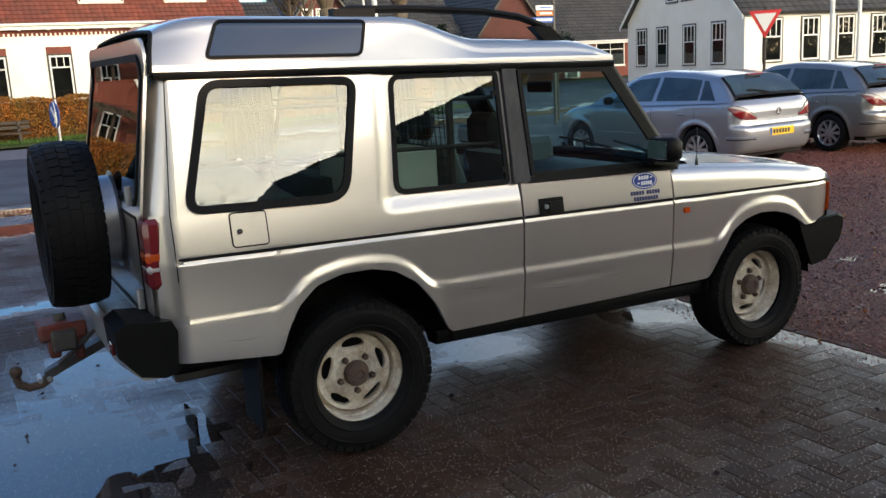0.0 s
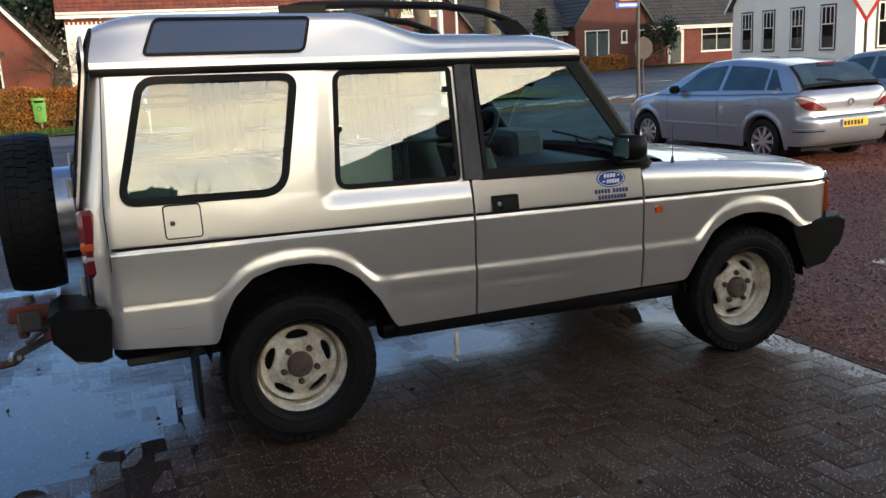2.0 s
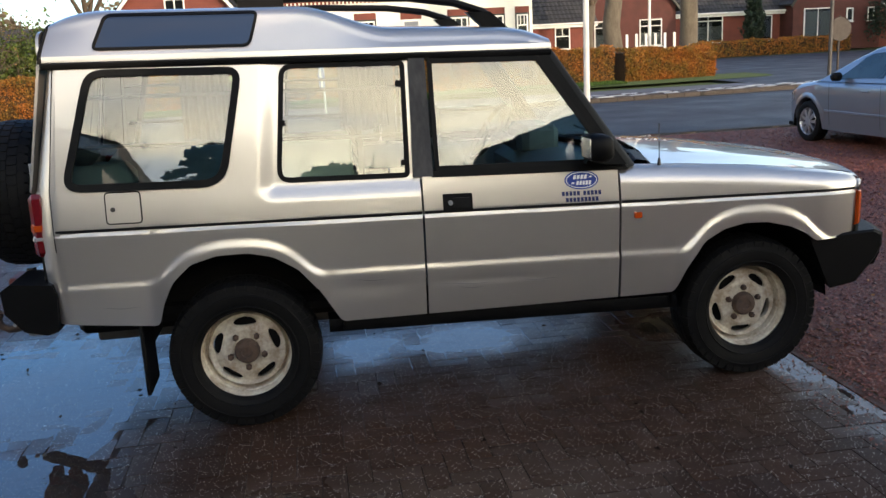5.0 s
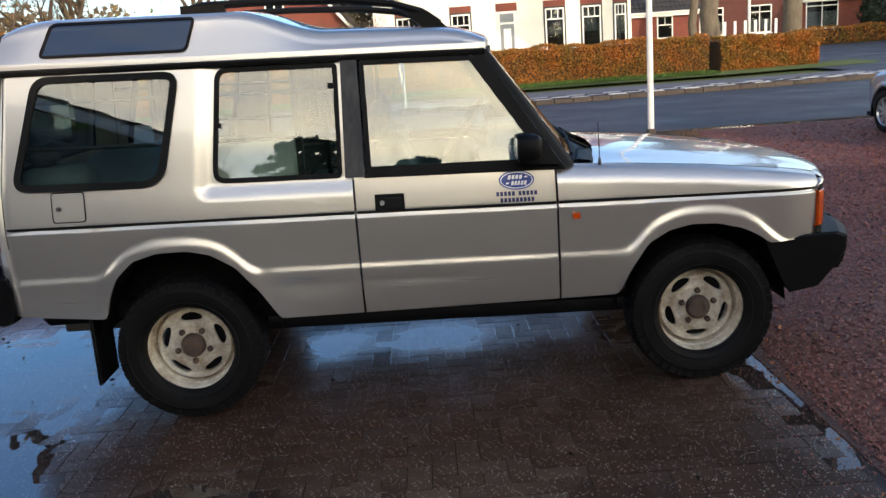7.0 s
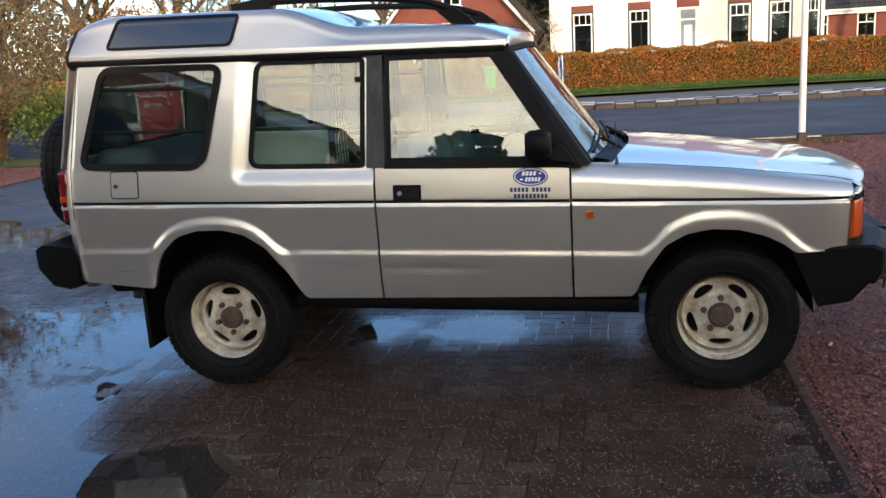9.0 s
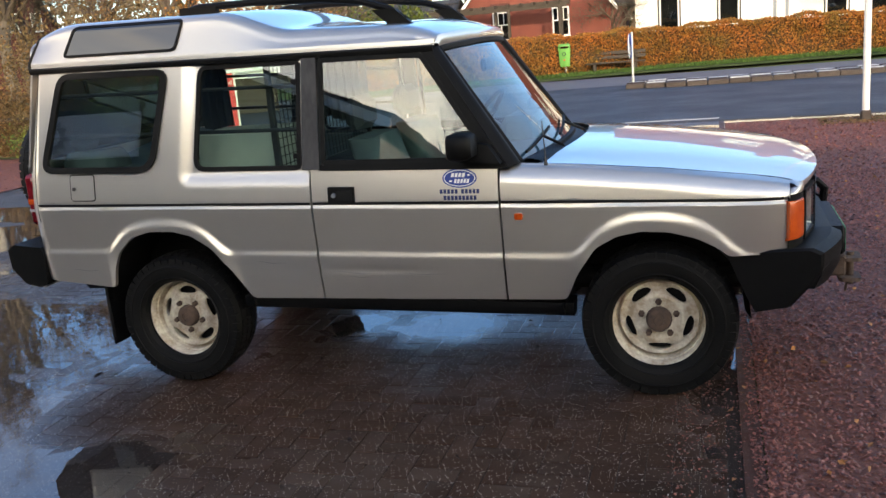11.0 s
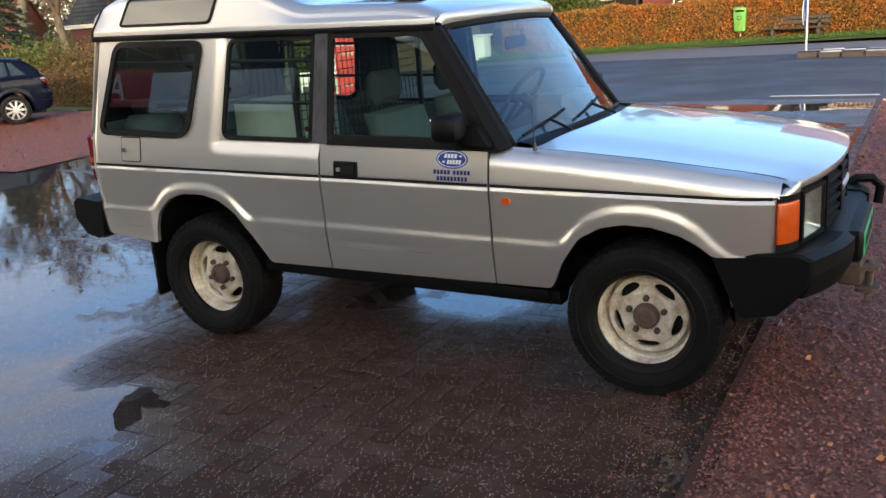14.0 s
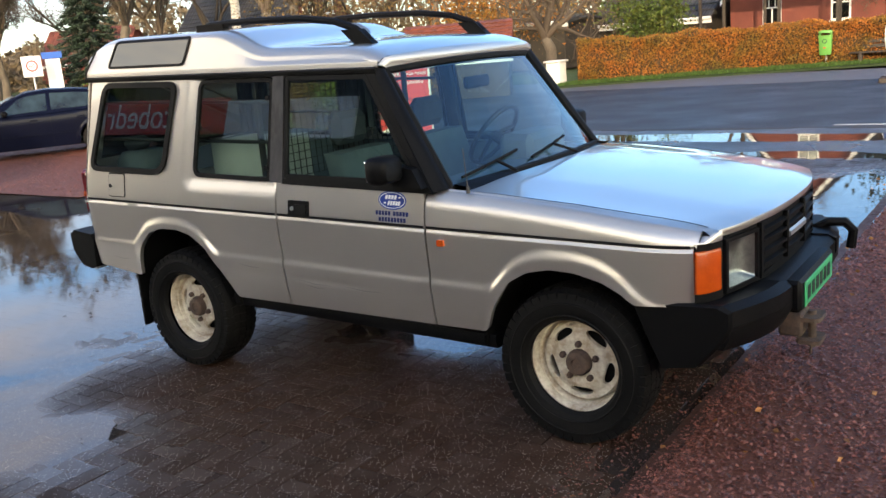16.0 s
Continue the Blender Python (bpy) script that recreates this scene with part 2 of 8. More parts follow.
M = {
    "paint": car_paint("champagne_silver_paint", (0.615, 0.58, 0.53), 0.80),
    "paint_blue_silver": car_paint("cool_silver_paint", (0.27, 0.29, 0.33), 0.6),
    "paint_silver": car_paint("warm_silver_paint", (0.22, 0.22, 0.215), 0.6),
    "paint_navy": material("navy_paint", (0.0022, 0.0036, 0.013), rough=0.25, coat=0.06, spec=0.14, spots=(0.004, 0.005, 0.012), scale=3),
    "black": material("black_plastic", (0.0028, 0.0028, 0.0032), rough=0.50, spec=0.15, spots=(0.007, 0.007, 0.007), scale=5, fine=120, amount=0.4, bump=0.15, bump_scale=220),
    "faded": material("weathered_black_plastic", (0.022, 0.022, 0.024), rough=0.6, spots=(0.07, 0.065, 0.065), scale=14, fine=60, amount=0.6, bump=0.15, bump_scale=150, stretch=(1, 1, 0.35)),
    "rubber": material("rubber", (0.0035, 0.0035, 0.0035), rough=0.6, spec=0.18, spots=(0.014, 0.014, 0.014), scale=6, amount=0.4),
    "tyre": material("tyre_rubber", (0.0042, 0.0042, 0.0042), rough=0.60, spec=0.18, spots=(0.011, 0.010, 0.009), scale=5, fine=70, amount=0.5, bump=0.2, bump_scale=130),
    "rim": material("cream_white_steel", (0.74, 0.68, 0.54), rough=0.40, spots=(0.30, 0.19, 0.10), scale=13, fine=60, amount=0.75, coat=0.2, bump=0.05, bump_scale=60),
    "alloy": material("silver_alloy", (0.6, 0.6, 0.62), rough=0.3, metal=0.8, spots=(0.35, 0.35, 0.36), scale=6),
    "rust": material("rusty_brown_steel", (0.12, 0.075, 0.05), rough=0.8, spots=(0.05, 0.035, 0.03), scale=20, fine=90, amount=0.8, bump=0.5, bump_scale=90),
    "red_rust": material("faded_red_paint", (0.17, 0.032, 0.02), rough=0.6, spots=(0.10, 0.04, 0.03), scale=18, amount=0.8, bump=0.3, bump_scale=70),
    "steel": material("galvanised_steel", (0.52, 0.53, 0.54), rough=0.4, metal=0.8, spots=(0.35, 0.35, 0.35), scale=10),
    "dark_steel": material("dark_steel", (0.09, 0.085, 0.08), rough=0.5, metal=0.5, spots=(0.05, 0.04, 0.035), scale=20),
    "chequer": material("worn_aluminium_tread", (0.42, 0.41, 0.39), rough=0.45, metal=0.6, spots=(0.22, 0.17, 0.11), scale=9, amount=0.7, bump=0.4, bump_scale=70),
    "amber": material("amber_lens", (0.55, 0.075, 0.006), rough=0.2, coat=0.35, spots=(0.34, 0.04, 0.005), scale=20, fine=150, amount=0.4),
    "red_lens": material("red_lens", (0.17, 0.008, 0.012), rough=0.15, coat=0.5, spots=(0.09, 0.005, 0.008), scale=12, amount=0.5),
    "clear_lens": material("frosted_clear_lens", (0.38, 0.36, 0.34), rough=0.2, coat=0.8, spots=(0.4, 0.38, 0.36), scale=30),
    "reflector": material("lamp_reflector", (0.56, 0.60, 0.57), rough=0.30, metal=1.0, spots=(0.25, 0.27, 0.26), scale=14, amount=0.7),
    "badge_blue": material("blue_badge", (0.012, 0.045, 0.28), rough=0.35, coat=0.4),
    "badge_white": material("white_mark", (0.8, 0.82, 0.85), rough=0.4),
    "ink_blue": material("blue_lettering", (0.010, 0.024, 0.12), rough=0.45),
    "glass": glass("side_glass", (0.70, 0.84, 0.78), 0.145),
    "screen_glass": glass("windscreen_glass", (0.62, 0.86, 0.90), 0.15),
    "roof_glass": glass("tinted_roof_glass", (0.04, 0.06, 0.07), 0.16),
    "car_glass": glass("dark_car_glass", (0.05, 0.065, 0.085), 0.04),
    "dark_glass": glass("dark_back_glass", (0.10, 0.13, 0.13), 0.13),
    "pane": glass("house_pane", (0.55, 0.58, 0.58), 0.08),
    "lamp_glass": glass("lamp_glass", (0.9, 0.92, 0.92), 0.05),
    "trim_grey": material("grey_interior_plastic", (0.10, 0.12, 0.13), rough=0.65, spots=(0.06, 0.07, 0.08), scale=9, bump=0.1, bump_scale=200),
    "seat": material("grey_green_seat_cloth", (0.085, 0.11, 0.115), rough=0.95, spots=(0.055, 0.07, 0.075), scale=12, fine=180, bump=0.25, bump_scale=300),
    "headrest": material("charcoal_cloth", (0.035, 0.04, 0.045), rough=0.95, spots=(0.02, 0.022, 0.025), scale=14),
    "board": material("pale_grey_board", (0.52, 0.53, 0.47), rough=0.8, spots=(0.36, 0.37, 0.32), scale=6, amount=0.6),
    "grid_black": material("black_wire", (0.012, 0.012, 0.012), rough=0.5),
    "paper": material("white_paper", (0.8, 0.8, 0.77), rough=0.8, spots=(0.68, 0.68, 0.66), scale=8),
    "plate_green": material("green_plate", (0.03, 0.42, 0.17), rough=0.4),
    "plate_yellow": material("yellow_plate", (0.75, 0.48, 0.02), rough=0.4),
    "plate_dark": material("dark_mark", (0.02, 0.02, 0.022), rough=0.5),
    "chrome": material("chrome", (0.7, 0.7, 0.71), rough=0.1, metal=1.0),
    # ground
    "paver": material("wet_brown_paver", (0.034, 0.0165, 0.0090), rough=0.56, spec=0.15, spots=(0.060, 0.030, 0.017), scale=1.5, fine=90, amount=0.95, bump=0.16, bump_scale=190, wet=True, speck=(135.0, 0.17, (0.72, 0.66, 0.58)), per_piece=0.14, rough_var=0.18),
    "paver_far": material("wet_brown_pavers", (0.034, 0.0165, 0.0090), rough=0.56, spec=0.15, spots=(0.060, 0.030, 0.017), scale=1.5, fine=90, amount=0.95, bump=0.16, bump_scale=190, wet=True, speck=(135.0, 0.17, (0.72, 0.66, 0.58)), per_piece=-0.14, rough_var=0.18),
    "joint": material("wet_joint_sand", (0.020, 0.012, 0.0085), rough=0.55, spec=0.3, spots=(0.036, 0.024, 0.017), scale=20, bump=0.3, bump_scale=120),
    "gravel": material("wet_red_gravel", (0.120, 0.036, 0.022), rough=0.62, spec=0.28, spots=(0.24, 0.105, 0.07), scale=34, fine=150, amount=0.9, bump=1.0, bump_scale=75, rough_var=0.15),
    "chips": material("red_stone_chips", (0.185, 0.056, 0.034), rough=0.42, spec=0.5, per_piece=-0.7, spots=(0.17, 0.08, 0.06), scale=40),
    "leaf_litter": material("fallen_leaves", (0.30, 0.12, 0.035), rough=0.6, per_piece=-0.5),
    "kerb": material("grey_concrete_kerb", (0.062, 0.050, 0.042), rough=0.6, spec=0.3, spots=(0.032, 0.024, 0.019), scale=9, fine=90, bump=0.3, bump_scale=90, per_piece=0.15),
    "edging": material("wet_concrete_edging", (0.070, 0.034, 0.024), rough=0.55, spec=0.3, spots=(0.085, 0.034, 0.022), scale=9, fine=90, amount=0.8, bump=0.5, bump_scale=90, rough_var=0.14),
    "asphalt": material("wet_asphalt", (0.034, 0.036, 0.041), rough=0.55, spec=0.3, spots=(0.052, 0.054, 0.060), scale=0.7, fine=90, amount=0.7, bump=0.35, bump_scale=140, rough_var=0.12),
    "yard": material("wet_worn_asphalt", (0.034, 0.031, 0.030), rough=0.36, spots=(0.06, 0.054, 0.05), scale=0.9, fine=60, amount=0.8, bump=0.35, bump_scale=120, rough_var=0.16),
    "road_paint": material("worn_road_paint", (0.55, 0.55, 0.53), rough=0.6, spots=(0.22, 0.22, 0.22), scale=6, amount=0.6),
    "path": material("grey_path", (0.11, 0.105, 0.115), rough=0.6, spots=(0.15, 0.14, 0.14), scale=2, bump=0.2, bump_scale=60),
    "grass": material("grass_ground", (0.055, 0.095, 0.022), rough=0.9, spots=(0.10, 0.12, 0.03), scale=3, fine=40, amount=0.8, bump=0.8, bump_scale=60),
    "blades": material("grass_blades", (0.06, 0.12, 0.02), rough=0.7, per_piece=-0.4, translucent=0.3),
    # buildings and plants
    "white_wall": material("white_painted_brick", (0.78, 0.76, 0.70), rough=0.8, spots=(0.68, 0.64, 0.56), scale=1.2, fine=14, amount=0.5, bump=0.2, bump_scale=18),
    "brick": material("red_brick", (0.19, 0.052, 0.034), rough=0.85, spots=(0.12, 0.036, 0.027), scale=1.4, fine=26, amount=0.7, bump=0.3, bump_scale=30),
    "brick_dark": material("dark_brick", (0.105, 0.034, 0.027), rough=0.85, spots=(0.065, 0.025, 0.02), scale=1.4, fine=26, amount=0.7, bump=0.3, bump_scale=30),
    "tile_red": material("red_roof_tiles", (0.20, 0.056, 0.033), rough=0.6, spots=(0.13, 0.05, 0.035), scale=0.9, fine=9, amount=0.8, per_piece=-0.2),
    "tile_grey": material("grey_roof_tiles", (0.035, 0.034, 0.034), rough=0.6, spots=(0.065, 0.062, 0.057), scale=0.8, fine=10, amount=0.7, per_piece=-0.2),
    "frame_white": material("white_window_frame", (0.78, 0.77, 0.73), rough=0.5, spots=(0.66, 0.65, 0.6), scale=5),
    "frame_dark": material("dark_window_frame", (0.03, 0.035, 0.03), rough=0.5),
    "curtain": material("net_curtain", (0.62, 0.62, 0.6), rough=0.9, spots=(0.4, 0.4, 0.4), scale=9, stretch=(6, 6, 0.3)),
    "dark_room": material("dim_room", (0.035, 0.036, 0.036), rough=0.9, spots=(0.12, 0.11, 0.10), scale=1.3, fine=4, amount=0.7),
    "blind": material("grey_blind", (0.20, 0.22, 0.24), rough=0.9, spots=(0.27, 0.29, 0.30), scale=3, stretch=(1, 1, 6)),
    "olive_leaf": material("olive_brown_leaves", (0.10, 0.078, 0.026), rough=0.6, spots=(0.17, 0.085, 0.03), scale=1.4, fine=8, amount=0.9, per_piece=-0.5, translucent=0.25),
    "door_dark": material("dark_green_door", (0.015, 0.035, 0.03), rough=0.35),
    "wood": material("weathered_wood", (0.055, 0.042, 0.03), rough=0.8, spots=(0.025, 0.02, 0.015), scale=8, stretch=(1, 1, 8), bump=0.3, bump_scale=30),
    "pole_white": material("white_pole_paint", (0.72, 0.71, 0.68), rough=0.4, spots=(0.55, 0.54, 0.5), scale=5),
    "bin_green": material("bright_green_plastic", (0.12, 0.34, 0.07), rough=0.5),
    "sign_blue": material("blue_sign", (0.015, 0.10, 0.42), rough=0.4),
    "sign_red": material("red_sign", (0.62, 0.03, 0.03), rough=0.4),
    "sign_white": material("white_sign", (0.78, 0.78, 0.76), rough=0.4),
    "sign_brown": material("orange_brown_sign", (0.42, 0.12, 0.02), rough=0.4),
    "hedge_leaf": material("copper_beech_leaves", (0.40, 0.135, 0.022), rough=0.6, spots=(0.16, 0.12, 0.02), scale=1.6, fine=9, amount=0.9, per_piece=-0.55, translucent=0.25),
    # dark brown whose depth stands for the shade inside a hedge
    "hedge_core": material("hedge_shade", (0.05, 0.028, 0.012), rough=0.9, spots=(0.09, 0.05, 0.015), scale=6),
    "green_leaf": material("green_leaves", (0.055, 0.10, 0.018), rough=0.55, spots=(0.13, 0.13, 0.02), scale=2, fine=9, amount=0.8, per_piece=-0.5, translucent=0.25),
    "yellow_leaf": material("yellow_leaves", (0.20, 0.125, 0.042), rough=0.6, per_piece=-0.45, translucent=0.3),
    "needle": material("conifer_needles", (0.012, 0.026, 0.012), rough=0.6, per_piece=-0.5),
    "bark": material("grey_brown_bark", (0.095, 0.075, 0.055), rough=0.9, spots=(0.17, 0.14, 0.10), scale=5, fine=30, amount=0.7, bump=0.7, bump_scale=25, stretch=(1, 1, 0.4)),
    "birch": material("birch_bark", (0.5, 0.47, 0.4), rough=0.8, spots=(0.08, 0.07, 0.06), scale=6, fine=20, amount=0.9, stretch=(1, 1, 3)),
    "twig": material("bare_twigs", (0.085, 0.062, 0.042), rough=0.9, per_piece=-0.3),
    "panel": material("dark_garage_cladding", (0.045, 0.048, 0.05), rough=0.6, spots=(0.03, 0.03, 0.03), scale=2),
    "panel_grey": material("grey_emblem", (0.35, 0.35, 0.36), rough=0.5),
    "far_wood": material("distant_trees", (0.12, 0.095, 0.065), rough=0.95, spots=(0.17, 0.12, 0.06), scale=0.4, fine=3, amount=0.8),
}


def water_material():
    m = bpy.data.materials.new("shallow_water")
    m.use_nodes = True
    nt = m.node_tree
    nt.nodes.clear()
    n, l = nt.nodes.new, nt.links.new
    tr, gl, fr, mx, out = n("ShaderNodeBsdfTransparent"), n("ShaderNodeBsdfGlossy"), n("ShaderNodeFresnel"), n("ShaderNodeMixShader"), n("ShaderNodeOutputMaterial")
    tr.inputs["Color"].default_value = (0.92, 0.84, 0.74, 1)
    gl.inputs["Roughness"].default_value = 0.015
    fr.inputs["IOR"].default_value = 2.0
    no, bp, tc = n("ShaderNodeTexNoise"), n("ShaderNodeBump"), n("ShaderNodeTexCoord")
    no.inputs["Scale"].default_value = 6.0
    l(tc.outputs["Object"], no.inputs["Vector"])
    bp.inputs["Strength"].default_value, bp.inputs["Distance"].default_value = 0.05, 0.01
    l(no.outputs["Fac"], bp.inputs["Height"])
    l(bp.outputs["Normal"], gl.inputs["Normal"])
    # a little brown silt hangs in it
    df, ms = n("ShaderNodeBsdfDiffuse"), n("ShaderNodeMixShader")
    df.inputs["Color"].default_value = (0.13, 0.100, 0.086, 1)
    ms.inputs["Fac"].default_value = 0.28
    l(tr.outputs["BSDF"], ms.inputs[1])
    l(df.outputs["BSDF"], ms.inputs[2])
    l(fr.outputs["Fac"], mx.inputs["Fac"])
    l(ms.outputs["Shader"], mx.inputs[1])
    l(gl.outputs["BSDF"], mx.inputs[2])
    l(mx.outputs["Shader"], out.inputs["Surface"])
    return m


M["water"] = water_material()


# ---- mesh tools ----
class Geo:
    """Vertices and faces of one mesh."""

    def __init__(self):
        self.v, self.f = [], []

    def add(self, verts, faces):
        k = len(self.v)
        self.v.extend(tuple(p) for p in verts)
        self.f.extend(tuple(i + k for i in q) for q in faces)
        return self

    def grid(self, rows, closed=False, cap=False):
        """A sheet through rows of points of one length; closed: round in the row's direction."""
        nr, nc = len(rows), len(rows[0])
        faces = []
        for i in range(nr - 1):
            for j in range(nc if closed else nc - 1):
                k = (j + 1) % nc
                faces.append((i * nc + j, i * nc + k, (i + 1) * nc + k, (i + 1) * nc + j))
        if cap:
            faces.append(tuple(range(nc - 1, -1, -1)))
            faces.append(tuple((nr - 1) * nc + j for j in range(nc)))
        return self.add([p for r in rows for p in r], faces)

    def box(self, x0, x1, y0, y1, z0, z1, bevel=0.0):
        b = min(bevel, 0.49 * min(x1 - x0, y1 - y0, z1 - z0))
        if b <= 0:
            v = [(x, y, z) for x in (x0, x1) for y in (y0, y1) for z in (z0, z1)]
            return self.add(v, [(0, 1, 3, 2), (4, 6, 7, 5), (0, 4, 5, 1), (2, 3, 7, 6), (0, 2, 6, 4), (1, 5, 7, 3)])
        rows = []
        ring = lambda i: [(x0 + i, y0 + b), (x0 + b, y0 + i), (x1 - b, y0 + i), (x1 - i, y0 + b), (x1 - i, y1 - b), (x1 - b, y1 - i), (x0 + b, y1 - i), (x0 + i, y1 - b)]
        for z, i in ((z0, b * 0.9), (z0 + b, 0), (z1 - b, 0), (z1, b * 0.9)):
            rows.append([(x, y, z) for x, y in ring(i)])
        return self.grid(rows, True, True)

    def cyl(self, p0, p1, r0, r1=None, seg=12, cap=True):
        p0, p1 = Vector(p0), Vector(p1)
        r1 = r0 if r1 is None else r1
        d = (p1 - p0).normalized()
        a = d.orthogonal().normalized()
        b = d.cross(a)
        rows = [[p + (a * math.cos(t) + b * math.sin(t)) * r for t in (2 * math.pi * k / seg for k in range(seg))] for p, r in ((p0, r0), (p1, r1))]
        return self.grid(rows, True, cap)

    def tube(self, pts, r, seg=8, cap=True, closed=False):
        """A round bar along points; r: one radius or one a point."""
        pts = [Vector(p) for p in pts]
        rows, a = [], None
        for i, p in enumerate(pts):
            nx = pts[(i + 1) % len(pts)] if closed else pts[min(i + 1, len(pts) - 1)]
            pv = pts[i - 1] if closed else pts[max(i - 1, 0)]
            d = (nx - pv).normalized()
            a = d.orthogonal().normalized() if a is None else (a - d * a.dot(d)).normalized()
            b = d.cross(a)
            rr = r[i] if isinstance(r, (list, tuple)) else r
            rows.append([p + (a * math.cos(t) + b * math.sin(t)) * rr for t in (2 * math.pi * k / seg for k in range(seg))])
        if closed:
            rows.append(rows[0])
        return self.grid(rows, True, cap and not closed)

    def lathe(self, profile, centre, axis, seg=32, closed=False):
        """A turned shape: profile of (along the axis, radius)."""
        c, d = Vector(centre), Vector(axis).normalized()
        a = d.orthogonal().normalized()
        b = d.cross(a)
        pr = list(profile) + ([profile[0]] if closed else [])
        rows = [[c + d * h + (a * math.cos(t) + b * math.sin(t)) * r for t in (2 * math.pi * k / seg for k in range(seg))] for h, r in pr]
        return self.grid(rows, True)

    def prism(self, outline, put, d0, d1):
        """An outline of (u, w), as a slab; put(u, w, d) gives the place."""
        n = len(outline)
        v = [put(u, w, d0) for u, w in outline] + [put(u, w, d1) for u, w in outline]
        f = [tuple(range(n - 1, -1, -1)), tuple(range(n, 2 * n))] + [(i, (i + 1) % n, n + (i + 1) % n, n + i) for i in range(n)]
        return self.add(v, f)

    def strip(self, outer, inner, put, depth):
        """A frame between two loops of as many points, with a thickness."""
        rows = [[put(u, w, 0) for u, w in outer], [put(u, w, depth) for u, w in outer], [put(u, w, depth) for u, w in inner], [put(u, w, 0) for u, w in inner]]
        return self.grid(rows + [rows[0]], True)

    def mapped(self, fn):
        self.v = [tuple(fn(*p)) for p in self.v]
        return self


def part(name, geo, mat, parent=None, label="", smooth=35, kind=""):
    """One mesh object under a thing or a part."""
    me = bpy.data.meshes.new(name)
    me.from_pydata(geo.v, [], geo.f)
    bm = bmesh.new()
    bm.from_mesh(me)
    if len(geo.f) < 60000:
        bmesh.ops.recalc_face_normals(bm, faces=bm.faces)
    bm.to_mesh(me)
    bm.free()
    me.materials.append(mat)
    if smooth:
        me.polygons.foreach_set("use_smooth", [True] * len(me.polygons))
        me.set_sharp_from_angle(angle=radians(smooth))
    ob = new(name, me)
    if parent is not None:
        ob.parent = parent
        ob.matrix_parent_inverse = parent.matrix_world.inverted() if parent.parent is None else (parent.parent.matrix_world @ parent.matrix_parent_inverse @ parent.matrix_basis).inverted()
    return tagged(ob, label=label, kind=kind)


def thing(name, label, category, at=(0, 0, 0), group="", kind="", turn=0.0):
    ob = new(name)
    ob.empty_display_size = 0.2
    ob.matrix_world = pose(*at, 0, 0, turn)
    return tagged(ob, label, category, group, kind)


def rounded(corners, r, seg=5):
    """A loop of (u, w) with rounded corners."""
    out, n = [], len(corners)
    for i in range(n):
        p, a, b = Vector(corners[i]), Vector(corners[i - 1]), Vector(corners[(i + 1) % n])
        rr = r[i] if isinstance(r, (list, tuple)) else r
        p0, p1 = p + (a - p).normalized() * rr, p + (b - p).normalized() * rr
        for k in range(seg + 1):
            t = k / seg
            q = p0 * (1 - t) ** 2 + p * 2 * t * (1 - t) + p1 * t * t
            out.append((q.x, q.y))
    return out


def inset(loop, d):
    """The loop moved inwards by d (loop runs either way round)."""
    n, out = len(loop), []
    area = sum(loop[i - 1][0] * loop[i][1] - loop[i][0] * loop[i - 1][1] for i in range(n))
    s = 1 if area > 0 else -1
    for i in range(n):
        a, b = Vector(loop[i - 1]), Vector(loop[(i + 1) % n])
        t = (b - a).normalized()
        out.append((loop[i][0] - t.y * d * s, loop[i][1] + t.x * d * s))
    return out


def smooth_step(a, b, x):
    t = np.clip((x - a) / (b - a), 0, 1)
    return t * t * (3 - 2 * t)


def curve_of(points, smooth=9):
    """A soft curve through (x, z) points, as a function."""
    xs = np.linspace(points[0][0], points[-1][0], 1200)
    zs = np.interp(xs, [p[0] for p in points], [p[1] for p in points])
    k = np.hanning(2 * smooth + 3)[1:-1]
    pad = np.concatenate([np.full(smooth, zs[0]), zs, np.full(smooth, zs[-1])])
    zs = np.convolve(pad, k / k.sum(), "valid")
    return lambda x: np.interp(x, xs, zs)


# ---- fast meshes of many small pieces ----
def mesh_of(name, verts, faces_n, mat, parent=None, label="", kind="stuff", smooth=False):
    """verts: (pieces, corners, 3); faces_n: lists of corner numbers of one piece."""
    verts = np.asarray(verts, dtype=np.float32)
    n, c = verts.shape[:2]
    me = bpy.data.meshes.new(name)
    me.vertices.add(n * c)
    me.vertices.foreach_set("co", verts.ravel())
    base = (np.arange(n) * c)[:, None]
    loops = np.concatenate([base + np.array(f)[None, :] for f in faces_n], axis=1)
    sizes = np.tile([len(f) for f in faces_n], n)
    me.loops.add(loops.size)
    me.loops.foreach_set("vertex_index", loops.ravel().astype(np.int32))
    me.polygons.add(len(sizes))
    starts = np.concatenate([[0], np.cumsum(sizes)[:-1]])
    me.polygons.foreach_set("loop_start", starts.astype(np.int32))
    me.update(calc_edges=True)
    me.materials.append(mat)
    if not smooth:
        me.shade_flat()
    ob = new(name, me)
    if parent is not None:
        ob.parent = parent
        ob.matrix_parent_inverse = parent.matrix_world.inverted() if parent.parent is None else Matrix.Identity(4)
    return tagged(ob, label=label, kind=kind)


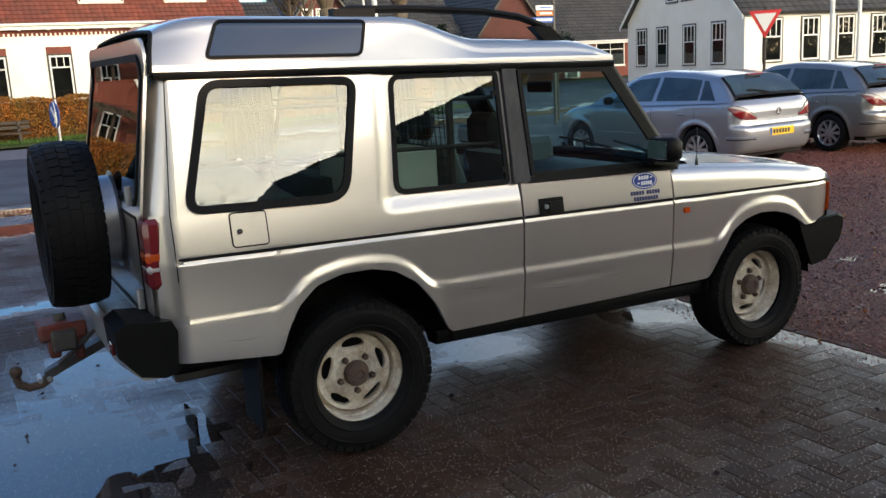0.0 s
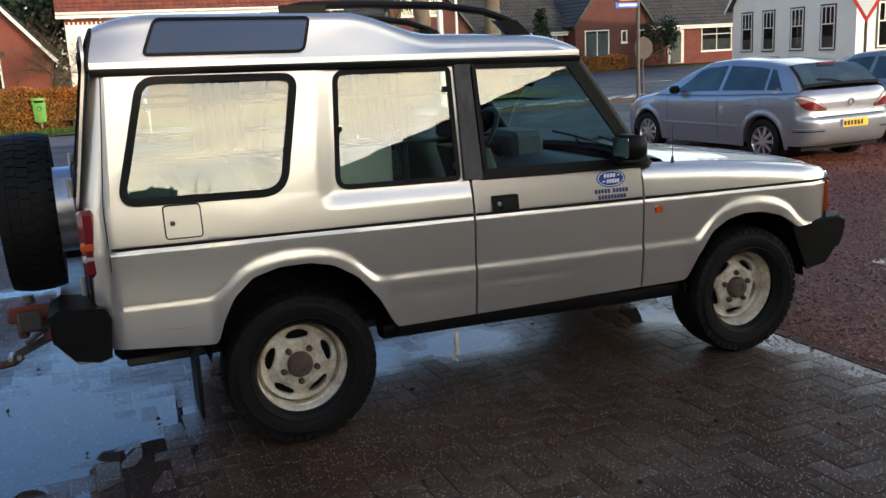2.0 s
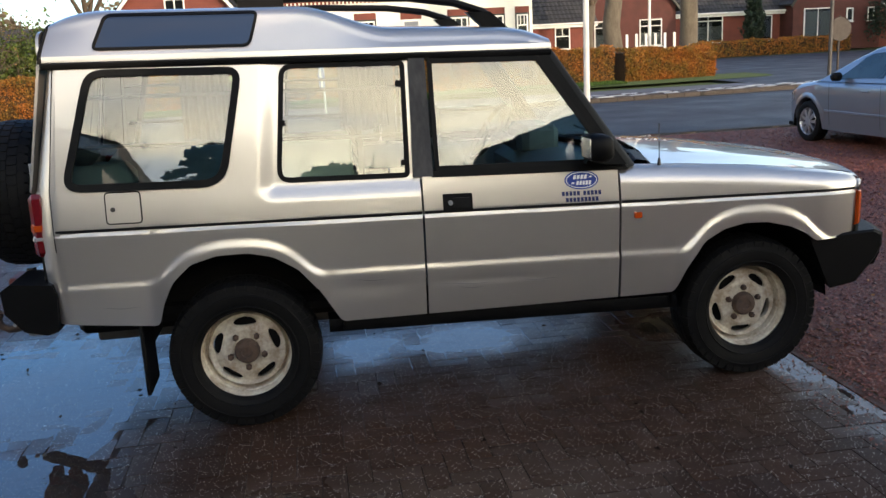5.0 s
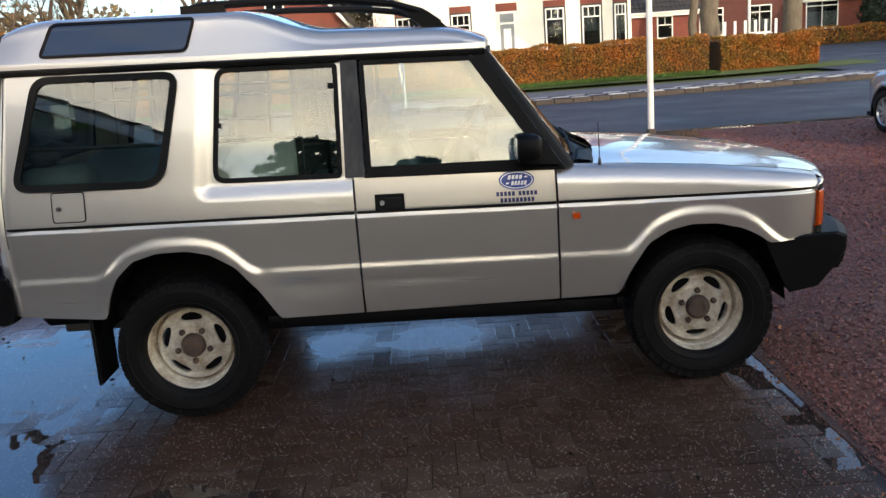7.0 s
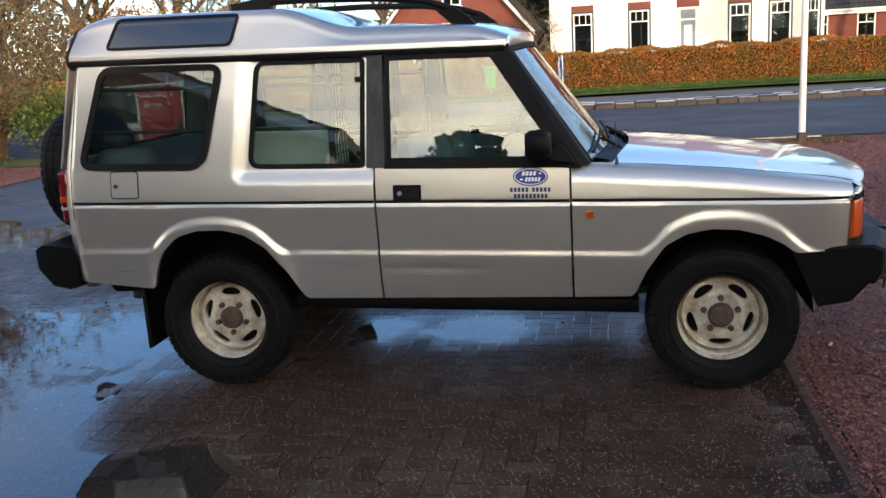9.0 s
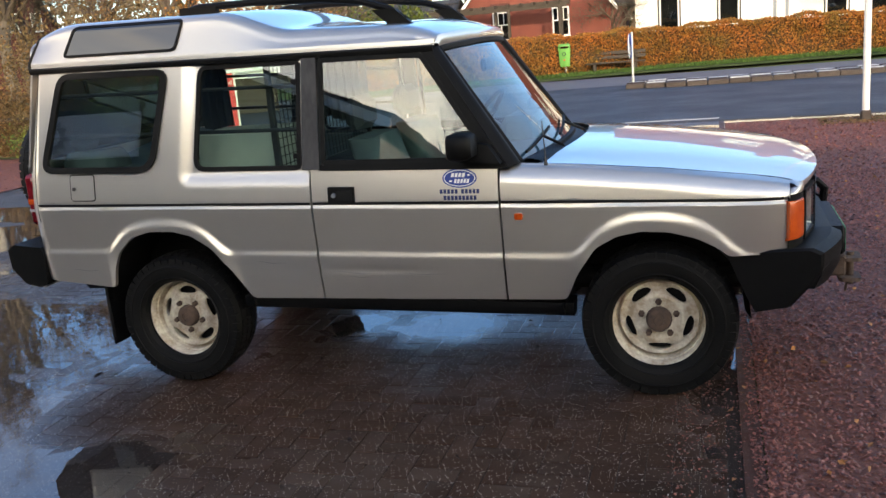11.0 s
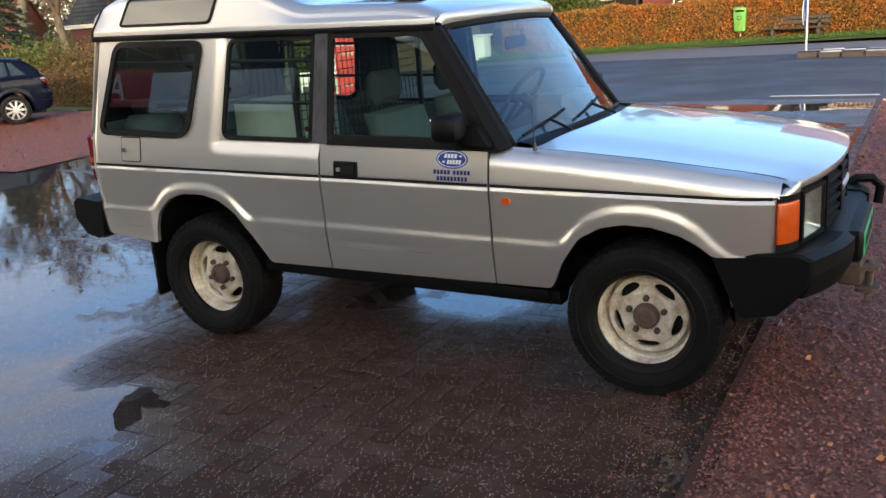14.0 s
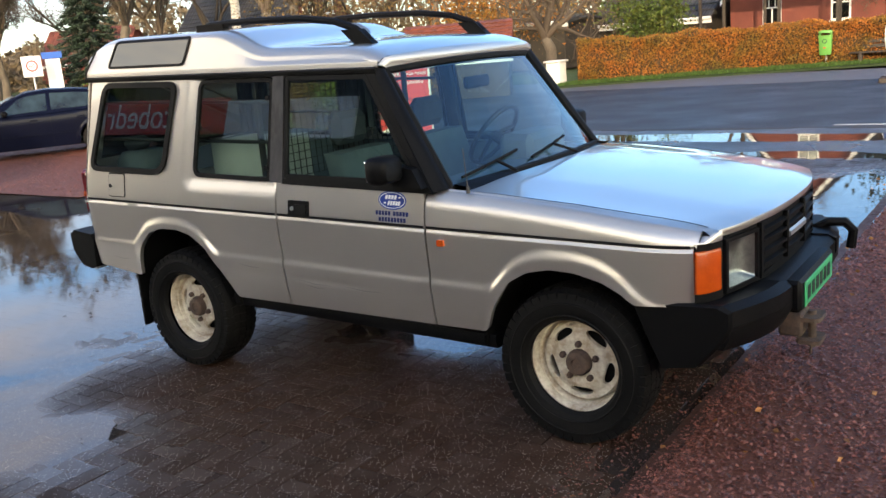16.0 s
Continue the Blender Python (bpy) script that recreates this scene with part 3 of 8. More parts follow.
def leaf_verts(rng, centres, size, spread=1.0, along=None):
    """Folded little leaves, turned at random, one at each centre."""
    n = len(centres)
    a = rng.normal(size=(n, 3))
    a[:, 2] *= spread
    a /= np.linalg.norm(a, axis=1)[:, None]
    b = np.cross(a, rng.normal(size=(n, 3)))
    b /= np.linalg.norm(b, axis=1)[:, None]
    c = np.cross(a, b)
    s = size * rng.uniform(0.6, 1.3, size=(n, 1))
    p0, p1 = centres - a * s * 0.5, centres + a * s * 0.5
    q0, q1 = centres + b * s * 0.33 + c * s * 0.12, centres - b * s * 0.33 + c * s * 0.12
    return np.stack([p0, q0, p1, q1], axis=1)


LEAF = [(0, 1, 2), (0, 2, 3)]

# ---- ground ----
PUDDLES = [(1.2, 0.1, 0.36, 0.3, 0.017), (0.58, 0.15, 0.2, 0.24, 0.014), (-1.39, -1.66, 1.41, 0.91, 0.024), (0.15, -1.8, 0.32, 0.35, 0.0186), (-2.35, -0.03, 1.84, 0.62, 0.0118), (-2.9, -0.3, 1.3, 0.8, 0.0125), (2.8, -1.35, 0.1, 0.75, 0.01), (2.72, -0.72, 0.26, 0.3, 0.007), (-4.6, 1.2, 1.4, 0.55, 0.02),
           (-5.6, 2.6, 1.6, 0.5, 0.02), (-3.6, 3.4, 0.7, 0.35, 0.016), (-1.3, 3.2, 0.7, 0.14, 0.016), (-0.95, 7.6, 0.9, 0.4, 0.016), (2.45, 0.0, 0.28, 0.3, 0.011), (2.55, 5.1, 0.75, 1.0, 0.02), (1.7, 7.6, 0.8, 0.25, 0.018), (2.95, 2.3, 0.22, 1.3, 0.018), (-0.5, -3.0, 0.8, 0.4, 0.012),
           (4.78, 0.24, 0.42, 0.2, 0.0165), (4.28, -0.53, 0.46, 0.24, 0.0155), (-0.75, 1.3, 0.5, 0.5, 0.014), (-6.3, 4.1, 1.2, 0.35, 0.018), (-0.1, 9.3, 3.5, 0.35, 0.016), (7.5, 10.3, 3.5, 0.25, 0.016), (-8.2, 2.9, 1.6, 0.5, 0.018), (0.9, 3.2, 0.6, 0.4, 0.012), (0.0, -1.36, 0.49, 0.45, -0.0175),
           (-1.07, -0.8, 0.22, 0.22, -0.008)]


def ground_height(x, y):
    """Height of the worn ground over the standing water's level."""
    h = 0.0095 + 0 * x
    for px, py, rx, ry, dp in PUDDLES:
        d = ((x - px) / rx) ** 2 + ((y - py) / ry) ** 2
        h = h - dp * np.exp(-d * 0.8)
    h = h + 0.0022 * np.sin(1.7 * x + 0.6 * np.sin(1.1 * y)) * np.sin(1.9 * y + 1.0 + 0.7 * np.sin(0.8 * x)) + 0.0012 * np.sin(4.3 * x + 2.0 * y) * np.sin(3.7 * y - 1.3 * x)
    return h * 0.42


def sheet(name, x0, x1, y0, y1, z, mat, step=0.0, label=""):
    nx = 2 if not step else int((x1 - x0) / step) + 1
    ny = 2 if not step else int((y1 - y0) / step) + 1
    rows = [[(x, y, z + (float(ground_height(x, y)) if step else 0.0)) for x in np.linspace(x0, x1, nx)] for y in np.linspace(y0, y1, ny)]
    return part(name, Geo().grid(rows), mat, kind="structure", label=label, smooth=60)


sheet("ground", -400, 400, -400, 400, -0.10, M["grass"], label="grassy ground reaching to the horizon")
sheet("paving", -4.2, 2.90, -7.0, 7.4, -0.0032, M["joint"], 0.12, "dark wet sand joints of brick paving")
sheet("yard", -26.0, -4.2, -7.0, 10.3, -0.002, M["yard"], 0.25, "wet worn asphalt yard")
sheet("yard_apron", -4.2, 2.98, 7.4, 10.3, -0.002, M["yard"], 0.2, "wet worn asphalt apron by the road")
sheet("gravel_yard", 2.98, 40.0, -7.0, 9.9, 0.001, M["gravel"], 0.12, "wet red gravel yard")
sheet("gravel_patch", -24.0, -7.4, 3.3, 10.0, 0.012, M["gravel"], 0.3, "wet red gravel")
sheet("water", -26.0, 8.0, -7.0, 10.35, 0.0, M["water"], label="standing rain water in shallow puddles")
sheet("back_yard", -60, 60, -60, -7.0, -0.02, M["yard"], label="wet yard before the garage")
sheet("road", -120, 120, 10.3, 22.0, -0.012, M["asphalt"], label="wet grey asphalt road")
sheet("side_road", 15.0, 120, 22.0, 50.0, -0.016, M["asphalt"], label="asphalt side road at the junction")
sheet("far_lane", -120, 15.0, 19.6, 23.4, -0.006, M["path"], label="grey path along the hedge")
sheet("verge", -120, -7.4, 10.3, 11.6, 0.0, M["grass"], label="grass verge")

# flush concrete edging between the paving and the gravel
rng = np.random.default_rng(4)
kerb_run = thing("edging", "flush wet concrete edging beside the gravel", "kerb", kind="structure")
y = -6.8
while y < 9.4:
    part("edging_stone", Geo().box(2.892, 2.972, y + 0.004, y + 0.992, -0.06, 0.0055 + float(rng.uniform(-0.001, 0.001)), 0.004), M["edging"], kerb_run)
    y += 1.0
# drain line where the gravel meets the road
gut = thing("gutter_stones", "concrete gutter strip at the edge of the road", "kerb", kind="structure")
for k in range(34):
    part("gutter_stone", Geo().box(-4.0 + k * 0.8, -3.205 + k * 0.8, 10.20, 10.44, -0.08, 0.004 + float(rng.uniform(-0.003, 0.003)), 0.008), M["kerb"], gut)

# traffic island of painted blocks with a kerb
isl = thing("traffic_island", "low kerbed island paved with black and white blocks", "traffic island", kind="structure")
front = curve_of([(0.6, 18.5), (2.0, 18.05), (5, 18.2), (9, 18.6), (13, 19.0), (16, 19.4), (19.5, 20.6)], 60)
part("island_base", Geo().grid([[(x, float(front(x)) + dy, 0.085) for dy in (0.1, 1.1)] for x in np.linspace(0.7, 19.3, 40)]), M["joint"], isl)
x = 0.7
while x < 19.2:
    y0 = float(front(x + 0.25))
    part("kerb_block", Geo().box(x + 0.008, x + 0.492, y0, y0 + 0.14, -0.05, 0.11 + float(rng.uniform(-0.006, 0.006)), 0.02), M["kerb"], isl)
    for j in range(3):
        white = (int(x / 0.5) + j) % 2 == 0
        part("island_block", Geo().box(x + 0.02, x + 0.48, y0 + 0.16 + j * 0.31, y0 + 0.45 + j * 0.31, 0.06, 0.118 + float(rng.uniform(-0.008, 0.008)), 0.015), M["road_paint"] if white else M["joint"], isl)
    x += 0.5
for k in range(9):
    ln = part("lane_mark", Geo().box(24 + k * 3.2, 25.6 + k * 3.2, 31.0 + 0.25 * k, 31.12 + 0.25 * k, -0.02, -0.011), M["road_paint"], kind="structure")
part("stop_line", Geo().box(1.3, 2.9, 10.74, 10.82, -0.02, -0.007), M["road_paint"], kind="structure", label="worn white line along the road's edge")


# red stone chips and fallen leaves over the gravel
def scatter(name, n, box, size, mat, seed, label, flat=0.5):
    r = np.random.default_rng(seed)
    c = np.stack([r.uniform(box[0], box[1], n), r.uniform(box[2], box[3], n), np.zeros(n)], axis=1)
    c[:, 2] = ground_height(c[:, 0], c[:, 1]) + 0.002 + size * 0.2
    a = r.uniform(0, 2 * np.pi, n)
    s = size * r.uniform(0.5, 1.4, n)
    ex = np.stack([np.cos(a) * s, np.sin(a) * s, r.normal(0, 0.25, n) * s], axis=1)
    ey = np.stack([-np.sin(a) * s * 0.7, np.cos(a) * s * 0.7, r.normal(0, 0.25, n) * s], axis=1)
    ez = np.stack([np.zeros(n), np.zeros(n), s * flat], axis=1)
    v = np.stack([c - ex * 0.5 - ey * 0.4, c + ex * 0.5 - ey * 0.5, c + ex * 0.4 + ey * 0.5, c - ex * 0.5 + ey * 0.5, c + ez * 0.5 + ex * 0.1], axis=1)
    return mesh_of(name, v, [(0, 1, 4), (1, 2, 4), (2, 3, 4), (3, 0, 4)], mat, label=label)


scatter("gravel_chips", 130000, (2.98, 8.6, -5.2, 5.2), 0.018, M["chips"], 1, "loose wet red stone chips")
scatter("gravel_chips", 40000, (3.0, 14.0, 2.0, 9.8), 0.028, M["chips"], 2, "loose wet red stone chips")
scatter("gravel_chips", 24000, (-20.0, -7.5, 3.4, 9.9), 0.035, M["chips"], 3, "loose wet red stone chips")
scatter("gravel_chips", 8000, (2.925, 3.10, -3.8, 3.8), 0.012, M["chips"], 5, "grit strewn along the edging")
scatter("grit", 3000, (2.60, 2.93, -3.6, 3.4), 0.010, M["chips"], 6, "red grit washed against the edging")
r = np.random.default_rng(9)
n = 900
c = np.stack([r.uniform(2.7, 9.0, n), r.uniform(-4.0, 9.0, n), np.full(n, 0.025)], axis=1)
mesh_of("fallen_leaves", leaf_verts(r, c, 0.035, 0.25), LEAF, M["leaf_litter"], label="small wet brown fallen leaves")
n = 260
c = np.stack([r.uniform(-5, 2.6, n), r.uniform(-3.4, 4.0, n), np.full(n, 0.014)], axis=1)
mesh_of("fallen_leaves", leaf_verts(r, c, 0.028, 0.2), LEAF, M["joint"], label="dark wet leaves and twigs on the paving")


# ---- the parked off-road vehicle ----
SLOPE = -0.022                       # the body sits slightly nose down


def low(x, y, z):
    return (x, y, z + SLOPE * x)


# all heights from here on are in the body's own level: real height minus SLOPE * x
lift = lambda pts: [(x, z - SLOPE * x) for x, z in pts]
shoulder = curve_of(lift([(-0.9, 0.781), (-0.36, 0.772), (-0.27, 0.875), (-0.19, 0.915), (-0.08, 0.937), (0.06, 0.938), (0.17, 0.92), (0.26, 0.875), (0.375, 0.752), (0.9, 0.742), (1.83, 0.720),
                        (2.17, 0.712), (2.26, 0.825), (2.34, 0.875), (2.43, 0.905), (2.58, 0.908), (2.70, 0.885), (2.80, 0.835), (2.93, 0.70), (3.3, 0.695)]), 22)
opening = curve_of(lift([(-0.9, 0.605), (-0.40, 0.548), (-0.366, 0.55), (-0.345, 0.64), (-0.29, 0.75), (-0.20, 0.83), (-0.08, 0.862), (0.06, 0.862), (0.17, 0.835), (0.28, 0.765), (0.38, 0.64), (0.455, 0.50),
                         (0.47, 0.485), (1.83, 0.480), (2.12, 0.48), (2.135, 0.50), (2.18, 0.605), (2.27, 0.735), (2.37, 0.79), (2.48, 0.812), (2.60, 0.806), (2.72, 0.775), (2.80, 0.735), (2.86, 0.690), (2.90, 0.690), (3.3, 0.690)]), 6)
BELT, GUTTER, STRIPE = 1.180, 1.722, 0.996


def recess(x, z):
    """How far the body rolls in towards the middle side window."""
    left = 0.205 + (z - 1.172) * 0.10
    d = np.hypot(np.maximum(np.maximum(left - x, x - 0.85), 0), np.maximum(np.maximum(1.166 - z, z - 1.71), 0))
    return 0.017 * (1 - smooth_step(-0.012, 0.085, d)) * (np.asarray(x) < 0.878)


SIDE_Z = np.linspace(0.44, 0.985, 60)
SIDE_Y = np.convolve(np.concatenate([np.full(6, 0.838), np.interp(SIDE_Z, [0.44, 0.60, 0.72, 0.82, 0.92, 0.985], [0.838, 0.864, 0.877, 0.885, 0.890, 0.8925]), np.full(6, 0.8925)]), np.hanning(15)[1:-1] / np.hanning(15)[1:-1].sum(), "valid")


def half_width(x, z):
    """Half the body's width at a height, with the groove, the swage and the arch flares."""
    u = np.maximum(np.asarray(z, float) - 0.985, 0)
    y = np.where(u > 0, 0.8925 - 0.1195 * u - 0.19 * u * u, np.interp(z, SIDE_Z, SIDE_Y)) - recess(x, z)
    y = y - 0.007 * smooth_step(STRIPE - 0.014, STRIPE - 0.004, z) * (1 - smooth_step(STRIPE + 0.004, STRIPE + 0.010, z)) * (x > -0.765)
    arch = smooth_step(0.42, 0.30, np.abs(x - 0.02)) + smooth_step(0.42, 0.30, np.abs(x - 2.53))
    below = smooth_step(-0.004, 0.036 + 0.022 * arch, shoulder(x) - z)
    y = y + below * (0.010 + 0.004 * arch)
    y = y + arch * below * np.maximum(0, 0.886 - np.interp(z, SIDE_Z, SIDE_Y))
    y = y - 0.055 * np.clip((x - 2.88) / 0.25, 0, 1.3) ** 2 - 0.07 * np.clip((-0.74 - x) / 0.11, 0, 1) ** 2.2
    # shallow dents along the sill
    y = y - 0.006 * np.exp(-((x - 0.62) / 0.16) ** 2 - ((z - 0.66) / 0.035) ** 2) - 0.005 * np.exp(-((x - 1.15) / 0.25) ** 2 - ((z - 0.665) / 0.02) ** 2)
    return y


def wing_round(z, zt):
    """How far the wing rolls in towards its top."""
    q = np.clip((z - zt + 0.085) / 0.085, 0, 1)
    return 0.050 * (1 - np.sqrt(1 - q * q))


def lower_panel(side, x0, x1, step, rows, top=None):
    """A body panel between the belt and its lower edge."""
    g = Geo()
    xs = np.linspace(x0, x1, max(2, int(round((x1 - x0) / step)) + 1))
    grid = []
    for x in xs:
        zb, zt = float(opening(x)), (BELT if top is None else top(x))
        zs = np.linspace(zb, zt, rows)
        ys = half_width(x, zs)
        if top is not None:
            zs = zb + (zt - zb) * np.sin(np.linspace(0, 1, rows) * math.pi / 2)
            ys = half_width(x, zs) - wing_round(zs, zt)
        col = [(x, side * (ys[0] - 0.025), zb + 0.002)] + [(x, side * y, z) for y, z in zip(ys, zs)]
        grid.append(col)
    g.grid(grid)
    # returned edges give the panel its thickness
    for e in (0, -1):
        edge = grid[e]
        g.grid([edge, [(p[0], p[1] - side * 0.02, p[2]) for p in edge]])
    return g.mapped(low)


def upper_y(z):
    return 0.862 + (z - BELT) * (0.757 - 0.862) / (GUTTER - BELT)


def inside(loop, u, w):
    """Which places (arrays) lie within a loop."""
    hit = np.zeros(u.shape, bool)
    for (a, b), (c, d) in zip(loop, loop[1:] + loop[:1]):
        if b != d:
            hit ^= ((b > w) != (d > w)) & (u < (c - a) * (w - b) / (d - b) + a)
    return hit


def upper_sheet(side, x0, x1, holes, step=0.008):
    """The upper side in fine squares, leaving out the windows; their edges lie under the gaskets."""
    zs = np.linspace(BELT - 0.002, GUTTER, int((GUTTER - BELT) / step) + 1)
    ts = np.linspace(0, 1, int((x1 - x0) / step) + 1)
    xx = np.array([[(x0 + 0.044 * (z - BELT) / (GUTTER - BELT)) * (1 - t) + x1 * t for t in ts] for z in zs])
    zz = np.repeat(zs[:, None], len(ts), axis=1)
    yy = upper_y(zz) - recess(xx, zz) + 0.004 * np.sin((zz - BELT) / (GUTTER - BELT) * math.pi)
    cx, cz = (xx[:-1, :-1] + xx[1:, 1:]) / 2, (zz[:-1, :-1] + zz[1:, 1:]) / 2
    keep = np.ones(cx.shape, bool)
    for h in holes:
        keep &= ~inside(inset(h, 0.010), cx, cz)
    nc = len(ts)
    v = [low(float(a), side * float(b), float(c)) for a, b, c in zip(xx.ravel(), yy.ravel(), zz.ravel())]
    f = [(i * nc + j, i * nc + j + 1, (i + 1) * nc + j + 1, (i + 1) * nc + j) for i, j in zip(*np.nonzero(keep))]
    return Geo().add(v, f)


def on_side(side, lift_by=0.0):
    """Places (x, height, depth) on the slanted upper side."""
    return lambda u, w, d: low(u, side * (upper_y(w) + lift_by + d), w)


def flat(loop, put):
    """A pane as one thin sheet."""
    return Geo().add([put(u, w, 0.0) for u, w in loop], [tuple(range(len(loop)))])


car = thing("off_road_vehicle", "champagne-silver three-door off-road vehicle parked on wet brick paving", "car")

REAR_WIN = rounded([(-0.72, 1.178), (-0.01, 1.172), (0.105, 1.700), (-0.575, 1.704)], [0.09, 0.11, 0.08, 0.08], 7)
MID_WIN = rounded([(0.215, 1.172), (0.828, 1.170), (0.842, 1.704), (0.268, 1.704)], [0.07, 0.03, 0.03, 0.06], 7)
FRONT_WIN = rounded([(0.945, 1.194), (1.822, 1.194), (1.478, 1.706), (0.945, 1.708)], [0.02, 0.015, 0.015, 0.02], 4)

for side in (-1, 1):
    fine = 0.012 if side < 0 else 0.03
    rows = 84 if side < 0 else 40
    q = part("quarter_panel", lower_panel(side, -0.845, 0.872, fine, rows), M["paint"], car, smooth=60)
    d = part("door", lower_panel(side, 0.882, 1.832, fine, rows), M["paint"], car, smooth=60)
    fend_top = lambda x: float(np.interp(x, [1.84, 2.2, 2.58, 2.95, 3.07, 3.13], [1.172, 1.155, 1.128, 1.088, 1.070, 1.055]))
    w = part("wing", lower_panel(side, 1.842, 3.112, fine, rows, fend_top), M["paint"], car, smooth=60)
    # upper side round the rear window, as far as the middle window
    part("upper_side", upper_sheet(side, -0.744, 0.862, [REAR_WIN, MID_WIN]), M["paint"], car, smooth=60)
    # black strip along the groove's upper edge, its shade put in as colour
    for x0, x1 in ((-0.762, 0.870), (0.884, 1.830), (1.844, 3.086)):
        cl = [[low(x, side * (half_width(x, z) + d), z) for z, d in ((STRIPE + 0.001, 0.0016), (STRIPE + 0.008, 0.0045), (STRIPE + 0.015, 0.0016))] for x in np.linspace(x0, x1, 60)]
        part("coach_line", Geo().grid(cl), M["rubber"], car, "thin black strip that stands for the shade in the side groove")
    g = Geo().prism([(0.842, 1.172), (0.935, 1.172), (0.935, GUTTER), (0.858, GUTTER)], on_side(side), -0.03, 0.012)
    part("door_pillar", g, M["faded"], car, "weathered black pillar trim")
    # gaskets and panes
    for nm, loop, wd, proud in (("rear_side_window", REAR_WIN, 0.032, 0.014), ("middle_side_window", MID_WIN, 0.022, 0.010), ("door_window", FRONT_WIN, 0.022, 0.010)):
        sunk = -0.015 if loop is MID_WIN else 0.003 if loop is REAR_WIN else 0.0
        inner = inset(loop, wd)
        rb = part(nm, Geo().strip(loop, inner, on_side(side, sunk - 0.006), proud + 0.006), M["rubber"], car, smooth=50)
        part("pane", flat(inset(loop, 0.008), on_side(side, sunk + 0.002)), M["glass"], rb, "tinted side glass", smooth=0)
        if loop is MID_WIN:
            for u, w in ((0.262, 1.44), (0.805, 1.24), (0.805, 1.60)):
                part("catch", Geo().prism(rounded([(u - 0.014, w - 0.012), (u + 0.014, w - 0.012), (u + 0.014, w + 0.012), (u - 0.014, w + 0.012)], 0.005), on_side(side, sunk), 0.003, 0.016), M["black"], rb, "small black window catch")
    # door frame before and over the pane
    fr = Geo()
    fr.prism([(1.822, 1.194), (1.885, 1.16), (1.52, GUTTER), (1.478, 1.706)], on_side(side), -0.03, 0.008)
    fr.prism([(0.93, 1.708), (1.478, 1.706), (1.52, GUTTER), (0.93, GUTTER)], on_side(side), -0.02, 0.006)
    fr.prism([(0.93, 1.166), (1.885, 1.16), (1.822, 1.194), (0.93, 1.194)], on_side(side), -0.02, 0.010)
    part("window_frame", fr, M["black"], d, "black door window frame")
    # black rain gutter under the roof
    g = Geo()
    g.grid([[low(x, side * (0.757 + a), GUTTER + b) for a, b in ((-0.02, -0.014), (0.012, -0.014), (0.018, -0.004), (0.018, 0.010), (0.004, 0.016), (-0.02, 0.016))] for x in np.linspace(-0.755, 1.54, 30)], True, True)
    part("gutter", g, M["rubber"], car, "black gutter strip")
    # sill under the doors
    part("sill", Geo().grid([[low(x, side * y, z) for y, z in ((0.70, 0.50), (0.832, 0.50), (0.838, 0.47), (0.825, 0.435), (0.74, 0.43))] for x in np.linspace(0.40, 2.15, 8)], True, True), M["black"], car)
    # wheel housings
    for cx, x0, x1 in ((0.03, -0.40, 0.47), (2.53, 2.10, 2.92)):
        pts = [(x0, 0.5)] + [(cx + (0.44 if cx < 1 else 0.42) * math.cos(a), 0.45 + 0.44 * math.sin(a)) for a in np.linspace(math.pi, 0, 15)] + [(x1, 0.5)]
        g = Geo().grid([[low(x, side * y, z) for x, z in pts] for y in (0.86, 0.5)])
        g.add([low(x, side * 0.5, z) for x, z in pts], [tuple(range(len(pts)))])
        part("wheel_housing", g, M["rubber"], car)

# fuel flap, door handle, marker, badge, lettering bars, stripe ends
def plate(u0, u1, w0, w1, r, d0, d1, side=-1):
    put = lambda u, w, d: low(u, side * (half_width(u, w) + d), w)
    return Geo().prism(rounded([(u0, w0), (u1, w0), (u1, w1), (u0, w1)], r, 4), put, d0, d1)


flap = part("fuel_flap", plate(-0.537, -0.391, 1.033, 1.165, 0.014, -0.01, 0.0045), M["paint"], car)
loop = rounded([(-0.543, 1.027), (-0.385, 1.027), (-0.385, 1.171), (-0.543, 1.171)], 0.02, 4)
part("seam", Geo().strip(loop, inset(loop, 0.006), lambda u, w, d: low(u, -(half_width(u, w) + d), w), 0.0018), M["rubber"], flap)
part("lock", Geo().cyl(low(-0.507, -0.89, 1.095), low(-0.507, -0.8975, 1.095), 0.011, 0.010), M["dark_steel"], flap)
hd = part("door_handle", plate(0.972, 1.112, 1.006, 1.086, 0.006, -0.01, 0.010), M["black"], car, "black recessed door handle")
part("grip", plate(1.02, 1.100, 1.020, 1.068, 0.005, 0.009, 0.018), M["rubber"], hd)
part("lock", Geo().cyl(low(1.006, -0.892, 1.046), low(1.006, -0.905, 1.046), 0.011), M["steel"], hd, "steel lock barrel")
part("side_marker", plate(1.905, 1.942, 0.922, 0.952, 0.006, -0.004, 0.014), M["amber"], car, "orange side repeater")

side_put = lambda u, w, d: low(u, -(half_width(u, w) + d), w)
oval = lambda a, b: [(1.648 + a * math.cos(t), 1.119 + b * math.sin(t)) for t in np.linspace(0, 2 * math.pi, 48, endpoint=False)]
badge = part("badge", Geo().prism(oval(0.084, 0.0445), side_put, 0.0, 0.002), M["badge_blue"], car, "blue oval sticker with plain white marks")
part("ring", Geo().strip(oval(0.077, 0.0385), oval(0.0735, 0.035), lambda u, w, d: side_put(u, w, d + 0.001), 0.0022), M["badge_white"], badge)


